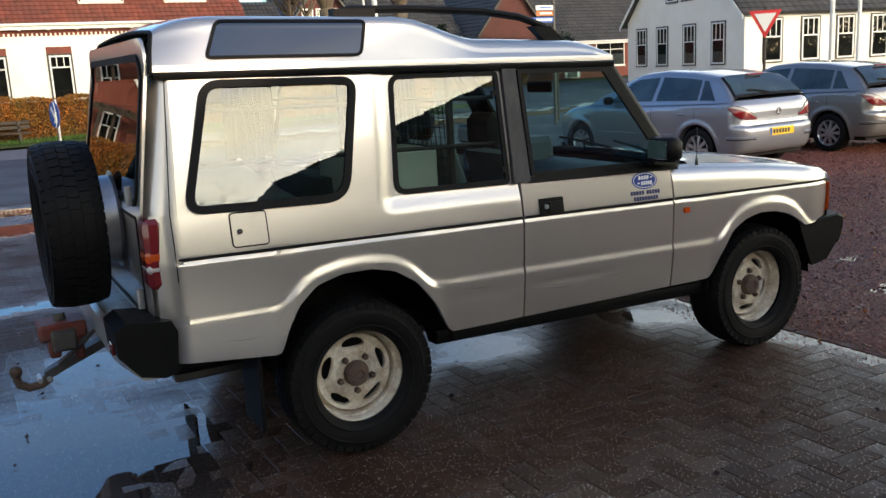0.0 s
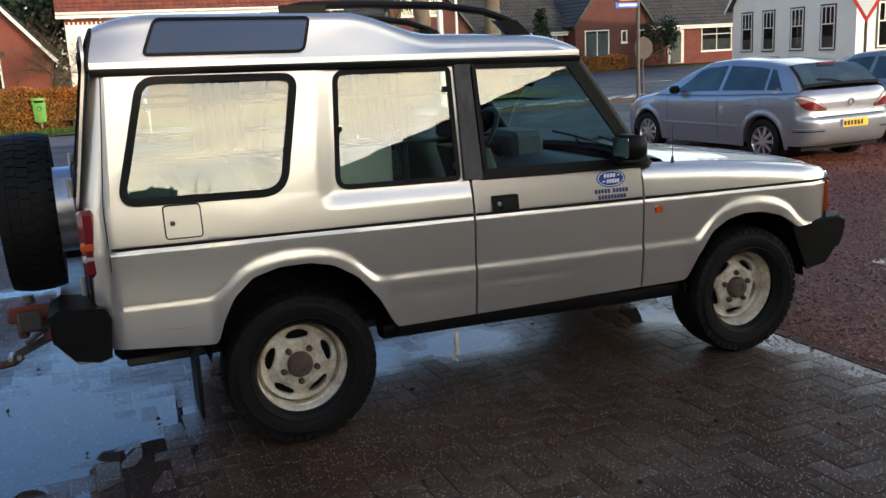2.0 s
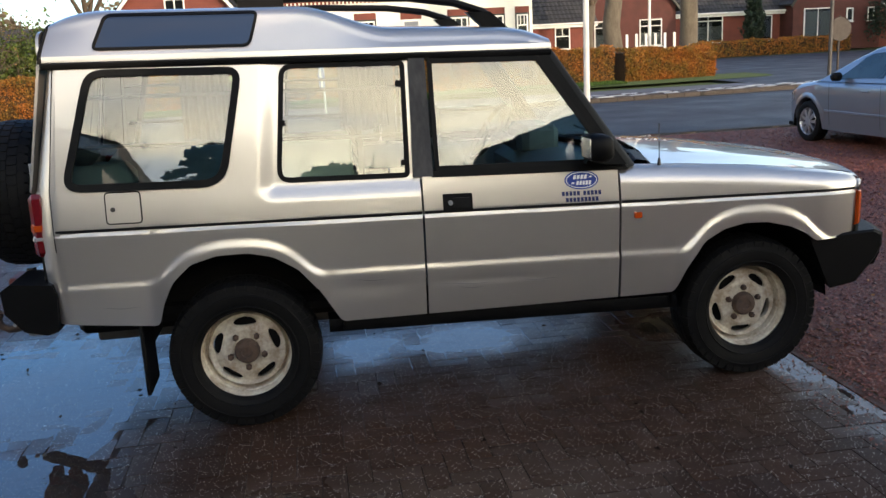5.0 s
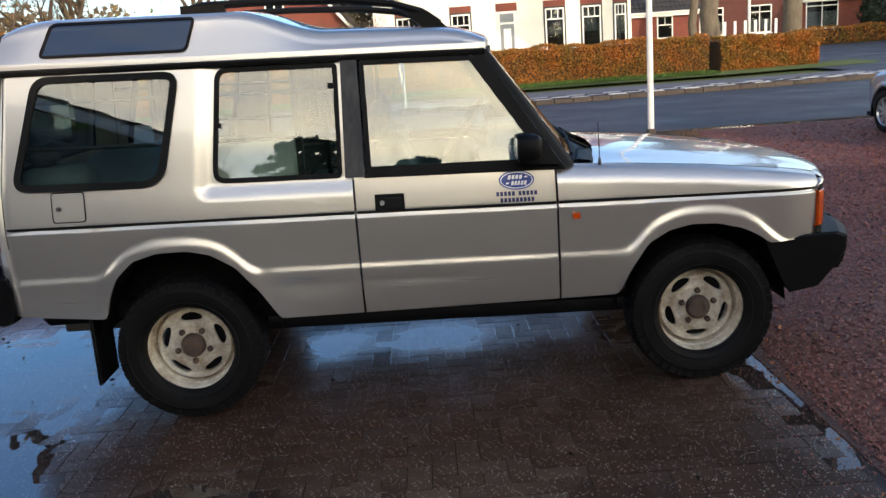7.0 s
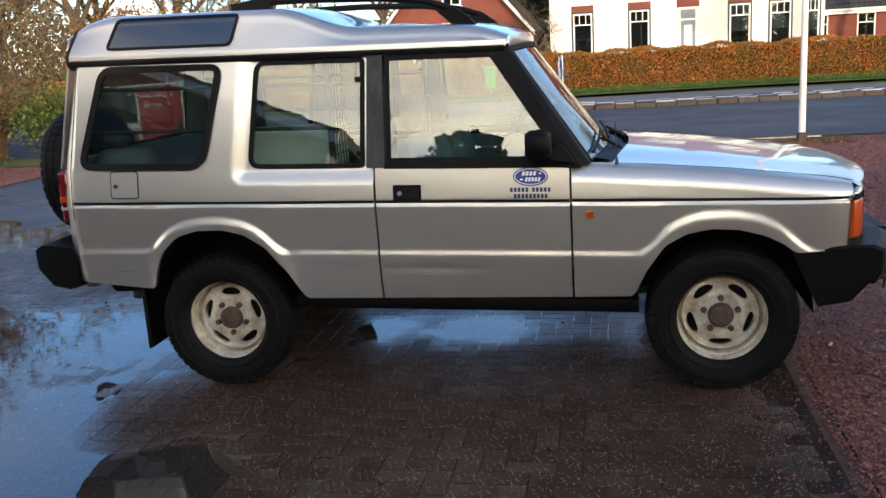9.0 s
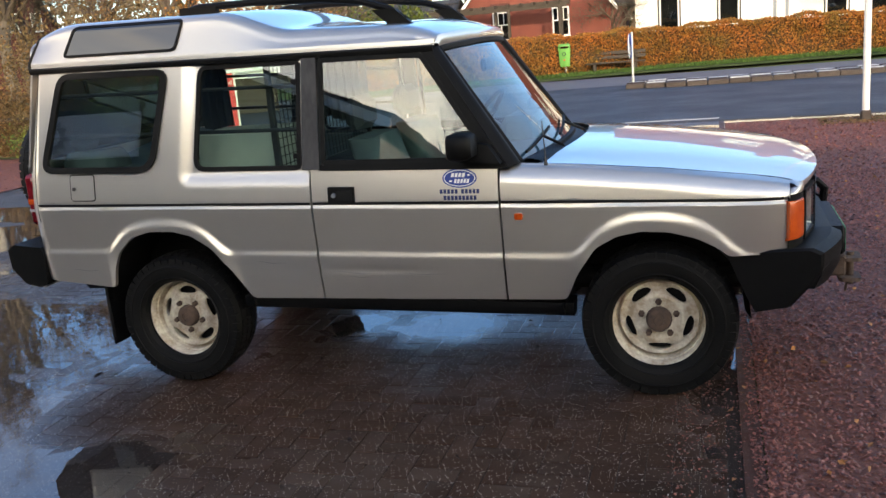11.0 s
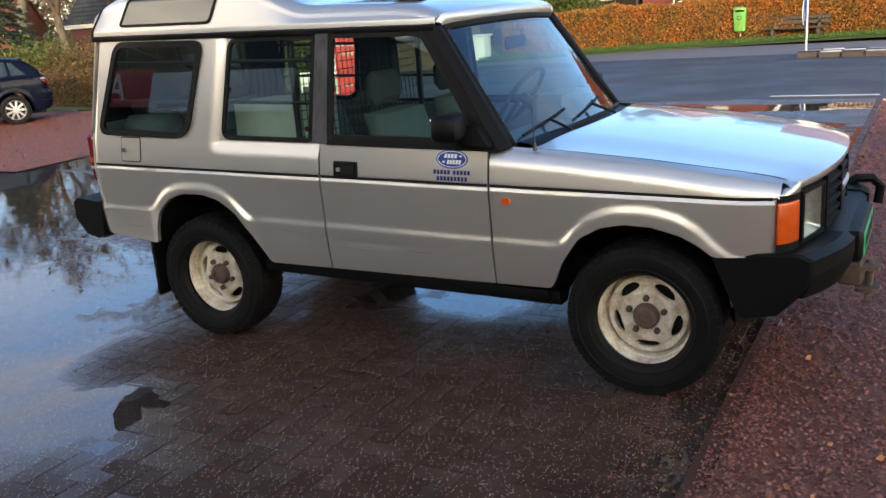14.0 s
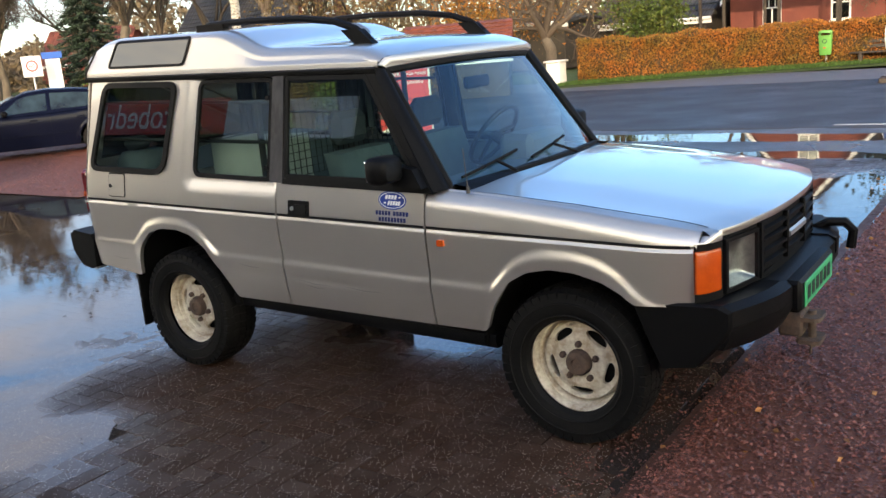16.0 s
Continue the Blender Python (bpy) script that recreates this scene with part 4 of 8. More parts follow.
def bar_row(name, u0, u1, w0, w1, count, mat, parent, d0, d1, slant=0.0, gap=0.28, label=""):
    """A row of short upright bars that stands for a word."""
    step = (u1 - u0) / (count - gap)
    for k in range(count):
        a = u0 + k * step
        b = a + step * (1 - gap)
        part(name, Geo().prism([(a, w0), (b, w0), (b + slant, w1), (a + slant, w1)], side_put, d0, d1), mat, parent, label, smooth=0)


bar_row("mark", 1.606, 1.672, 1.124, 1.143, 4, M["badge_white"], badge, 0.001, 0.0034, 0.005)
bar_row("mark", 1.620, 1.692, 1.096, 1.115, 5, M["badge_white"], badge, 0.001, 0.0034, 0.005)
bar_row("dash", 1.686, 1.698, 1.130, 1.137, 1, M["badge_white"], badge, 0.001, 0.0034, 0.003, 0.0)
bar_row("dash", 1.596, 1.610, 1.102, 1.109, 1, M["badge_white"], badge, 0.001, 0.0034, 0.003, 0.0)
for u0, u1, w0, w1, c in ((1.548, 1.636, 1.047, 1.067, 5), (1.654, 1.742, 1.047, 1.067, 5), (1.566, 1.727, 1.017, 1.037, 9)):
    bar_row("lettering_bar", u0, u1, w0, w1, c, M["ink_blue"], car, 0.0, 0.002, label="blue lettering bar on the door")


for x0, x1, z0, z1 in ((0.94, 1.22, 0.652, 0.640), (1.02, 1.16, 0.628, 0.622), (1.28, 1.55, 0.648, 0.644), (0.52, 0.70, 0.700, 0.690), (-0.62, -0.44, 0.640, 0.634)):
    sc = [[side_put(x0 + (x1 - x0) * t, z0 + (z1 - z0) * t + 0.003 * math.sin(9 * t) + e * 0.0016 * math.sin(math.pi * t), 0.0012) for e in (-1, 1)] for t in np.linspace(0, 1, 9)]
    part("scratch", Geo().grid(sc), M["clear_lens"], car, "pale scratch in the paint")

# roof
def roof_row(x):
    """The roof's section at x: from one gutter over to the other."""
    up = float(smooth_step(0.80, 0.36, x))
    rear = float(np.clip((-0.50 - x) / 0.27, 0, 1))
    frontdrop = float(np.clip((x - 1.30) / 0.28, 0, 1))
    zt = 1.862 + 0.012 * smooth_step(1.4, 0.8, x) + 0.105 * up - 0.075 * frontdrop ** 2 - 0.082 * (1 - math.sqrt(1 - 0.96 * rear * rear))
    zs = GUTTER + 0.012 + (0.055 + 0.13 * up) * (1 - 0.6 * frontdrop) * (1 - 0.25 * rear)
    ys = 0.757 - (0.020 + 0.030 * up) - 0.02 * rear ** 2
    half = [(0.757, GUTTER + 0.012), (0.7545, GUTTER + 0.04), (0.7535, GUTTER + 0.043)]
    for k in range(1, 5):
        t = k / 4
        half.append((0.7535 + (ys - 0.7535) * t, GUTTER + 0.043 + (zs - GUTTER - 0.043) * t))
    for k in range(1, 8):
        a = k / 7 * math.pi / 2
        half.append((ys - (0.10 - 0.02 * up) * (1 - math.cos(a)), zs + (zt - 0.018 - zs) * math.sin(a)))
    yk = half[-1][0]
    for k in range(1, 9):
        t = k / 8
        half.append((yk * (1 - t), zt - 0.018 * (1 - t) ** 2))
    full = [(-y, z) for y, z in half] + [(y, z) for y, z in half[-2::-1]]
    lean = 0.055 * float(np.clip((-0.30 - x) / 0.42, 0, 1))
    return [low(x + lean * float(np.clip((z - GUTTER - 0.03) / 0.20, 0, 1)) ** 1.3 + 0.045 * float(np.clip(x - 1.2, 0, 1)) / 0.4 * (1 - (y / 0.76) ** 2), y, z) for y, z in full]


xs = list(np.linspace(-0.765, -0.58, 10)) + list(np.linspace(-0.55, 1.25, 46)) + list(np.linspace(1.28, 1.545, 12))
g = Geo().grid([roof_row(x) for x in xs])
roof = part("roof", g, M["paint"], car, "silver raised roof", smooth=50)
# curved roof lights over the rear side windows
for side in (-1, 1):
    def on_roof(u, w, d, side=side):
        row = roof_row(u)
        pts = [p for p in row if p[1] * side >= 0]
        zz, yy = [p[2] for p in pts], [abs(p[1]) for p in pts]
        o = sorted(zip(zz, yy))
        y = float(np.interp(w + SLOPE * u, [a for a, _ in o], [b for _, b in o]))
        return (u, side * (y + d), w + SLOPE * u)

    loop = rounded([(-0.545, 1.785), (0.150, 1.785), (0.200, 1.945), (-0.475, 1.945)], 0.035, 6)
    dense = []
    for i in range(len(loop)):
        a, b = Vector(loop[i]), Vector(loop[(i + 1) % len(loop)])
        m = max(1, int((b - a).length / 0.03))
        dense += [tuple(a.lerp(b, k / m)) for k in range(m)]
    rl = part("roof_light", Geo().strip(dense, inset(dense, 0.013), lambda u, w, d: on_roof(u, w, d - 0.01), 0.018), M["rubber"], car, "rubber-framed roof light", smooth=50)
    gl = Geo()
    rowsg = []
    for w in np.linspace(1.793, 1.937, 14):
        k = (w - 1.785) / 0.160
        rowsg.append([on_roof(u, w, 0.004) for u in np.linspace(-0.537 + 0.07 * k, 0.142 + 0.05 * k, 24)])
    gl.grid(rowsg)
    part("pane", gl, M["roof_glass"], rl, "dark tinted glass", smooth=60)
    # roof rail on feet
    rr = Geo()
    y0 = side * 0.545
    pts = [(0.12, y0, 1.955), (0.14, y0, 1.985), (0.20, y0, 1.998), (0.5, y0, 2.003), (0.9, y0, 1.993), (1.12, y0, 1.966), (1.26, y0, 1.922), (1.345, y0, 1.862)]
    dense3 = [Vector(pts[0]).lerp(Vector(pts[1]), 0.0)]
    for a, b in zip(pts, pts[1:]):
        dense3 += [Vector(a).lerp(Vector(b), k / 4) for k in range(1, 5)]
    rr.tube([low(*p) for p in dense3], 0.019, 8)
    rl2 = part("roof_rail", rr, M["black"], car, "black roof rail")
    part("foot", Geo().grid([[low(0.21 + a * 1.0, y0 + b, z) for a, b in ((-0.11, -0.03), (0.10, -0.022), (0.10, 0.022), (-0.11, 0.03))] for z in (1.93, 1.985, 2.0)], True, True), M["black"], rl2)
    part("foot", Geo().grid([[low(1.335 + a - (z - 1.84) * 1.1, y0 + b, z) for a, b in ((-0.07, -0.025), (0.05, -0.025), (0.05, 0.025), (-0.07, 0.025))] for z in (1.835, 1.88, 1.92)], True, True), M["black"], rl2)

# windscreen, cowl, pillars
def screen(u, w):
    """u: -1 to 1 across, w: 0 at the foot to 1 at the top."""
    x = (2.03 - 0.10 * u * u) * (1 - w) + (1.600 - 0.055 * u * u) * w
    y = u * (0.775 * (1 - w) + 0.692 * w)
    return low(x, y, (1.185 - 0.02 * u * u) * (1 - w) + (1.735 - 0.018 * u * u) * w)


last_row = roof_row(1.545)
head = []
for u in np.linspace(-1, 1, 31):
    yy = u * 0.756
    px = float(np.interp(yy, [p[1] for p in last_row], [p[0] for p in last_row]))
    pz = float(np.interp(yy, [p[1] for p in last_row], [p[2] for p in last_row]))
    q = Vector(screen(u, 1.0))
    a = Vector((px, yy, pz))
    head.append([a, a.lerp(q, 0.45) + Vector((0.012, 0, 0.010)), a.lerp(q, 0.8) + Vector((0.008, 0, 0.006)), q + Vector((0.002, 0, 0.004))])
part("windscreen_header", Geo().grid(head), M["paint"], car, smooth=60)
for side in (-1, 1):
    e = head[0] if side < 0 else head[-1]
    part("pillar_cap", Geo().add([e[0], e[2], e[3], low(1.522, side * 0.768, GUTTER - 0.012), low(1.50, side * 0.768, GUTTER + 0.012)], [(0, 1, 2, 3, 4)]), M["black"], car, smooth=0)
ws = Geo().grid([[screen(u, w) for u in np.linspace(-1, 1, 25)] for w in np.linspace(0, 1, 12)])
wsp = part("windscreen", ws, M["screen_glass"], car, "clear windscreen with a blue sky tint", smooth=60)
edge = [screen(u, 0) for u in np.linspace(-1, 1, 20)] + [screen(1, w) for w in np.linspace(0.08, 1, 8)] + [screen(u, 1) for u in np.linspace(0.95, -1, 20)] + [screen(-1, w) for w in np.linspace(0.95, 0.05, 8)]
part("seal", Geo().tube(edge, 0.019, 6, closed=True), M["rubber"], wsp, "black windscreen rubber")
for side in (-1, 1):
    a0, a1 = Vector(screen(side, 0)), Vector(screen(side, 1))
    b0, b1 = Vector(low(1.885, side * 0.864, 1.165)), Vector(low(1.520, side * 0.766, GUTTER))
    rows = []
    for t in np.linspace(0, 1, 6):
        p, q = a0.lerp(a1, t), b0.lerp(b1, t)
        m = p.lerp(q, 0.5) + Vector((0.022, side * 0.012, 0.01))
        rows.append([p, p.lerp(m, 0.6) + Vector((0.006, 0, 0.003)), m, q.lerp(m, 0.5) + Vector((0.004, side * 0.004, 0)), q])
    part("windscreen_pillar", Geo().grid(rows), M["black"], car, smooth=60)
g = Geo().grid([[low((2.03 - 0.10 * u * u) + dx, u * 0.80, 1.185 - 0.02 * u * u + dz) for u in np.linspace(-1, 1, 21)] for dx, dz in ((-0.02, 0.006), (0.02, -0.004), (0.10, -0.022), (0.16, -0.040))])
cowl = part("cowl", g, M["black"], car, "black scuttle below the windscreen", smooth=50)
for base, tip in (((2.09, -0.42), (-0.88, 0.20)), ((2.115, 0.20), (-0.18, 0.17))):
    wp = Geo()
    p0 = Vector(low(base[0], base[1], 1.175))
    e = Vector(screen(tip[0], 0.06)) + Vector((0.02, 0, 0.02))
    s2 = Vector(screen(tip[0] + 0.30, 0.09)) + Vector((0.02, 0, 0.025))
    wp.tube([p0, p0 + Vector((-0.02, 0, 0.03)), s2], 0.008, 6)
    arm = part("wiper", wp, M["black"], cowl, "black wiper arm")
    bl = Geo().tube([Vector(screen(tip[0] + 0.60 * k - 0.03, 0.05 + 0.09 * k)) + Vector((0.014, 0, 0.014)) for k in np.linspace(0, 1, 6)], 0.008, 5)
    bl.cyl(p0 - Vector((0, 0, 0.02)), p0 + Vector((0, 0, 0.02)), 0.016)
    part("wiper_blade", bl, M["rubber"], cowl)
# raised cap over the near wiper spindle
part("scuttle_lip", Geo().grid([[low(2.03 - 0.10 * u * u + dx, u * 0.80, 1.192 - 0.02 * u * u + dz) for u in np.linspace(-0.98, -0.55, 8)] for dx, dz in ((0.0, 0.0), (0.02, 0.022), (0.08, 0.012), (0.13, -0.03))]), M["black"], cowl)

# bonnet
def bonnet(u, w):
    """u: -1 to 1 across, w: 0 at the scuttle to 1 at the front edge."""
    x = (2.13 - 0.12 * u * u) * (1 - w) + (3.285 - 0.125 * abs(u) ** 2.4) * w
    half = 0.800 - 0.055 * w ** 3
    edge = float(np.interp(x, [1.84, 2.2, 2.58, 2.95, 3.07, 3.29], [1.172, 1.158, 1.132, 1.092, 1.076, 1.052]))
    crown = 0.030 * (1 - u * u) + 0.010 * float(smooth_step(0.92, 0.55, abs(u)))
    nose = -0.014 * max(0, (w - 0.88) / 0.12) ** 2
    return low(x, u * half, edge + 0.004 + crown * (1 - 0.35 * w) + nose)


g = Geo().grid([[bonnet(u, w) for u in np.linspace(-1, 1, 61)] for w in np.linspace(0, 1, 34)])
fr = [bonnet(u, 1) for u in np.linspace(-1, 1, 61)]
g.grid([fr, [(p[0] + 0.004, p[1], p[2] - 0.012) for p in fr], [(p[0] - 0.004, p[1], p[2] - 0.03) for p in fr]])
part("bonnet", g, M["paint"], car, smooth=50)
def face(y):
    """How far forward the front panel stands."""
    return 3.262 - 0.130 * (abs(y) / 0.82) ** 2.4


# tops of the wings beside the bonnet
for side in (-1, 1):
    rows = []
    for x in np.linspace(1.842, 3.112, 62):
        zt = float(np.interp(x, [1.84, 2.2, 2.58, 2.95, 3.07, 3.13], [1.172, 1.155, 1.128, 1.088, 1.070, 1.055]))
        yo = float(half_width(x, zt)) - 0.050
        w = float(np.clip((x - 2.03) / 1.07, 0, 1))
        yi = 0.800 - 0.055 * w ** 3 + 0.006
        rows.append([low(x, side * (yo + (yi - yo) * t), zt + 0.008 * math.sin(t * math.pi / 2)) for t in np.linspace(0, 1, 7)])
    last = [Vector(p) for p in rows[-1]]
    for k in range(1, 7):
        q = k / 6
        row = []
        for t, p in zip(np.linspace(0, 1, 7), last):
            yy = 0.800 + (0.742 - 0.800) * t
            to = Vector(low(face(min(yy, 0.838)) + 0.010, side * yy, 1.040 + 0.010 * t))
            row.append(p.lerp(to, q) + Vector((0, 0, 0.004 * math.sin(q * math.pi))))
        rows.append(row)
    rows.append([p - Vector((0.002, 0, 0.022)) for p in rows[-1]])
    part("wing_top", Geo().grid(rows), M["paint"], car, smooth=60)
    seam = []
    for w in np.linspace(0.0, 0.97, 40):
        p = Vector(bonnet(side, w))
        seam.append([p + Vector((0, side * a, b)) for a, b in ((0.0, 0.0012), (0.003, 0.0025), (0.006, 0.0008))])
    part("bonnet_seam", Geo().grid(seam), M["rubber"], car, "dark shut line of the bonnet")

# inner wings close the gap under the bonnet's front corners
for side in (-1, 1):
    rows = []
    for x in np.linspace(2.80, 3.150, 15):
        zt = float(np.interp(x, [1.84, 2.2, 2.58, 2.95, 3.07, 3.13], [1.172, 1.155, 1.128, 1.088, 1.070, 1.055])) - 0.020
        rows.append([low(min(x, face(y) + 0.004), side * y, zt - 0.012 * max(0.0, (y - 0.78) / 0.05) ** 2) for y in np.linspace(0.66, 0.815, 9)])
    part("inner_wing", Geo().grid(rows), M["paint"], car, smooth=60)

# nose: black panel with lamps and grille
g = Geo()
for y0, y1, holed in ((-0.838, -0.705, False), (-0.705, -0.49, True), (-0.49, 0.49, False), (0.49, 0.705, True), (0.705, 0.838, False)):
    ys = np.linspace(y0, y1, 17)
    bands = (((-0.02, 1.034), (0.0, 1.030), (0.0, 1.0)), ((0.0, 0.808), (0.0, 0.765), (-0.02, 0.757))) if holed else (((-0.02, 1.034), (0.0, 1.030), (0.0, 0.765), (-0.02, 0.757)),)
    for band in bands:
        g.grid([[low(face(y) + dx, y, z - (0.060 * float(smooth_step(0.765, 0.838, abs(y))) if z > 1.02 else 0.0)) for y in ys] for dx, z in band])
nose = part("front_panel", g, M["black"], car, "black front panel", smooth=50)
for side in (-1, 1):
    def front_put(u, w, d, side=side):
        return low(face(u) + d, side * u, w)

    o = [(0.735, 0.800), (0.842, 0.800), (0.842, 1.012), (0.735, 1.012)]
    wrap = [(face(0.735) + 0.012, 0.735), (face(0.77) + 0.013, 0.77), (face(0.80) + 0.012, 0.80), (face(0.825) + 0.006, 0.825), (face(0.838) - 0.004, 0.842), (face(0.838) - 0.016, 0.852), (3.100, 0.857)]
    part("lamp_bezel", Geo().grid([[low(x, side * y, z) for x, y in wrap] for z in np.linspace(0.768, 1.018, 4)]), M["black"], nose, smooth=60)
    part("wing_nose_floor", Geo().grid([[low(x, side * y, 1.030) for y in (0.70, 0.74, 0.78, 0.82)] for x in (2.98, 3.06, 3.115)]), M["paint"], car)
    rim = [(face(0.735) + 0.010, 0.735, 1.056), (face(0.77) + 0.010, 0.77, 1.049), (3.146, 0.800, 1.042), (3.130, 0.803, 1.044), (3.118, 0.812, 1.038), (3.112, 0.829, 1.020), (3.110, 0.845, 0.985)]
    rows = [[low(x, side * y, 1.016) for x, y in wrap], [low((x + a) / 2 + 0.004, side * ((y + b) / 2 + 0.004), (1.016 + c) / 2 + 0.004) for (x, y), (a, b, c) in zip(wrap, rim)], [low(a, side * b, c) for a, b, c in rim]]
    part("wing_nose", Geo().grid(rows), M["paint"], car, smooth=60)
    wx, wy = [p[0] for p in wrap], [p[1] for p in wrap]
    at = lambda k: (float(np.interp(k, range(7), wx)) + 0.007, float(np.interp(k, range(7), wy)) + 0.006)
    rows = []
    for z, e in ((0.812, 0.012), (0.818, 0.002), (0.826, 0.0), (0.90, 0.0), (0.978, 0.0), (0.986, 0.002), (0.992, 0.012)):
        rows.append([low(at(k)[0] - e - f, side * (at(k)[1] - e - f), z) for k, f in ((0.35, 0.012), (0.5, 0.0), (1.5, 0.0), (2.5, 0.0), (3.3, 0.0), (4.1, 0.0), (5.0, 0.0), (5.7, 0.0), (5.9, 0.012))])
    part("indicator", Geo().grid(rows), M["amber"], nose, "amber corner lamp", smooth=40)
    hl = part("headlamp", Geo().strip([(0.475, 0.79), (0.72, 0.79), (0.72, 1.015), (0.475, 1.015)], [(0.49, 0.808), (0.705, 0.808), (0.705, 1.0), (0.49, 1.0)], front_put, 0.018), M["black"], nose)
    dish = [[front_put(0.598 + 0.107 * u, 0.904 + 0.096 * w, 0.006 - 0.062 * (1 - max(0.25 * (u * u + w * w), max(abs(u), abs(w)) ** 5)) ** 1.0) for u in np.linspace(-1, 1, 25)] for w in np.linspace(-1, 1, 25)]
    part("reflector", Geo().grid(dish), M["reflector"], hl, "bright lamp reflector", smooth=80)
    part("bulb_shade", Geo().lathe([(0.0, 0.030), (0.006, 0.028), (0.010, 0.018), (0.011, 0.0)], front_put(0.598, 0.904, -0.052), (1, 0, 0), 16), M["reflector"], hl, smooth=60)
    part("lens", flat(rounded([(0.49, 0.808), (0.705, 0.808), (0.705, 1.0), (0.49, 1.0)], 0.02), lambda u, w, d: front_put(u, w, 0.0165)), M["lamp_glass"], hl, smooth=0)
g = Geo()
gr = part("grille", Geo().strip([(-0.455, 0.79), (0.455, 0.79), (0.455, 1.03), (-0.455, 1.03)], [(-0.435, 0.81), (0.435, 0.81), (0.435, 1.015), (-0.435, 1.015)], lambda u, w, d: low(face(u) + d, u, w), 0.02), M["black"], nose)
for z in (0.845, 0.895, 0.945, 0.99):
    for y0, y1 in ((-0.43, -0.155), (-0.145, 0.145), (0.155, 0.43)):
        part("slat", Geo().grid([[low(face(y) + a, y, z + b) for a, b in ((0.002, -0.012), (0.02, -0.006), (0.02, 0.006), (0.002, 0.012))] for y in np.linspace(y0, y1, 5)], True, True), M["black"], gr)
for y in (-0.15, 0.15):
    part("upright", Geo().box(face(0.15), face(0.15) + 0.024, y - 0.012, y + 0.012, 0.74, 0.95, 0.004), M["black"], gr)
part("slat", Geo().grid([[low(face(y) + a, y, 0.915 + b) for a, b in ((0.02, -0.018), (0.03, -0.01), (0.03, 0.01), (0.02, 0.018))] for y in np.linspace(-0.14, 0.14, 5)], True, True), M["steel"], gr, "grey grille bar")

# front bumper
bz = lambda pts: [low(*p) for p in pts]
fb = Geo()
rows = []
for y in np.linspace(-0.86, 0.86, 41):
    a = abs(y)
    xf = 3.36 - 0.12 * max(0, (a - 0.45) / 0.41) ** 2
    zb = 0.545
    rows.append(bz([(xf - 0.16, y, 0.772), (xf - 0.03, y, 0.776), (xf, y, 0.752), (xf, y, 0.66), (xf - 0.03, y, 0.60), (xf - 0.16, y, 0.60)]))
fb.grid(rows, True, True)
bump = part("front_bumper", fb, M["black"], car, "black steel front bumper", smooth=40)
for side in (-1, 1):
    o = [(2.845, 0.765), (3.20, 0.785), (3.245, 0.765), (3.245, 0.70), (3.215, 0.640), (3.11, 0.515), (2.965, 0.490), (2.93, 0.560)]
    rows = []
    for q in (0.872, 0.862, 0.80, 0.70, 0.60, 0.52, 0.44):
        k = (0.872 - q) / 0.432
        fwd = 0.122 * math.sin(k * math.pi / 2)
        shrink = 0.010 if q > 0.865 else 0.0
        rows.append([low(x + (fwd - shrink if x > 3.05 else 0.0), side * q, z + (0.085 * k if z < 0.6 else 0.0) - shrink * (z > 0.7)) for x, z in o])
    g = Geo().grid(rows, True, True)
    part("end_cap", g, M["black"], bump, "scuffed black bumper corner", smooth=20)
part("plate_carrier", Geo().box(3.30, 3.395, -0.40, 0.22, 0.56, 0.70, 0.015), M["black"], bump)
part("number_plate", Geo().box(3.396, 3.401, -0.35, 0.17, 0.575, 0.685, 0.002), M["plate_green"], bump, "green number plate with plain bars")
for k in range(6):
    part("plate_bar", Geo().box(3.4015, 3.403, -0.31 + k * 0.075, -0.26 + k * 0.075, 0.60, 0.66), M["plate_dark"], bump)
for y in (0.62,):
    part("hoop", Geo().tube(bz([(3.22, y - 0.02, 0.76), (3.30, y - 0.02, 0.81), (3.37, y, 0.81), (3.41, y, 0.77), (3.40, y, 0.68)]), 0.025, 8), M["black"], bump)
tow = Geo().box(3.30, 3.40, -0.40, -0.26, 0.455, 0.56, 0.01)
hook = part("tow_jaw", tow, M["rust"], bump, "rusty tow jaw")
part("pin", Geo().cyl((3.425, -0.33, 0.40), (3.425, -0.33, 0.56), 0.017), M["rust"], hook)
for z in (0.425, 0.525):
    part("jaw_plate", Geo().prism(rounded([(3.37, -0.40), (3.47, -0.40), (3.47, -0.26), (3.37, -0.26)], 0.03), lambda u, w, d: (u, w, d), z, z + 0.018), M["rust"], hook)
part("chain", Geo().tube([(3.41, -0.30, 0.43), (3.415, -0.30, 0.39), (3.41, -0.295, 0.35)], 0.006, 6), M["rust"], hook)

# back: corner, door, lamps, bumper
g = Geo()
back = []
for y in np.linspace(-0.80, 0.80, 21):
    col = []
    for z in np.linspace(0.60, BELT, 14):
        col.append(low(-0.862 - 0.008 * (1 - (y / 0.8) ** 2), y, z))
    for z in np.linspace(1.2, GUTTER, 10):
        t = (z - BELT) / (GUTTER - BELT)
        col.append(low(-0.862 + 0.105 * t - 0.008 * (1 - (y / 0.8) ** 2), y * (1 - 0.10 * t), z))
    back.append(col)
g.grid([c[:15] for c in back])
part("back_panel", g, M["paint"], car, smooth=50)


def back_put(u, w, d):
    t = min(max(0.0, (w - BELT) / (GUTTER - BELT)), 0.93)
    return low(-0.862 + 0.105 * t - d, u * (1 - 0.10 * t), w)


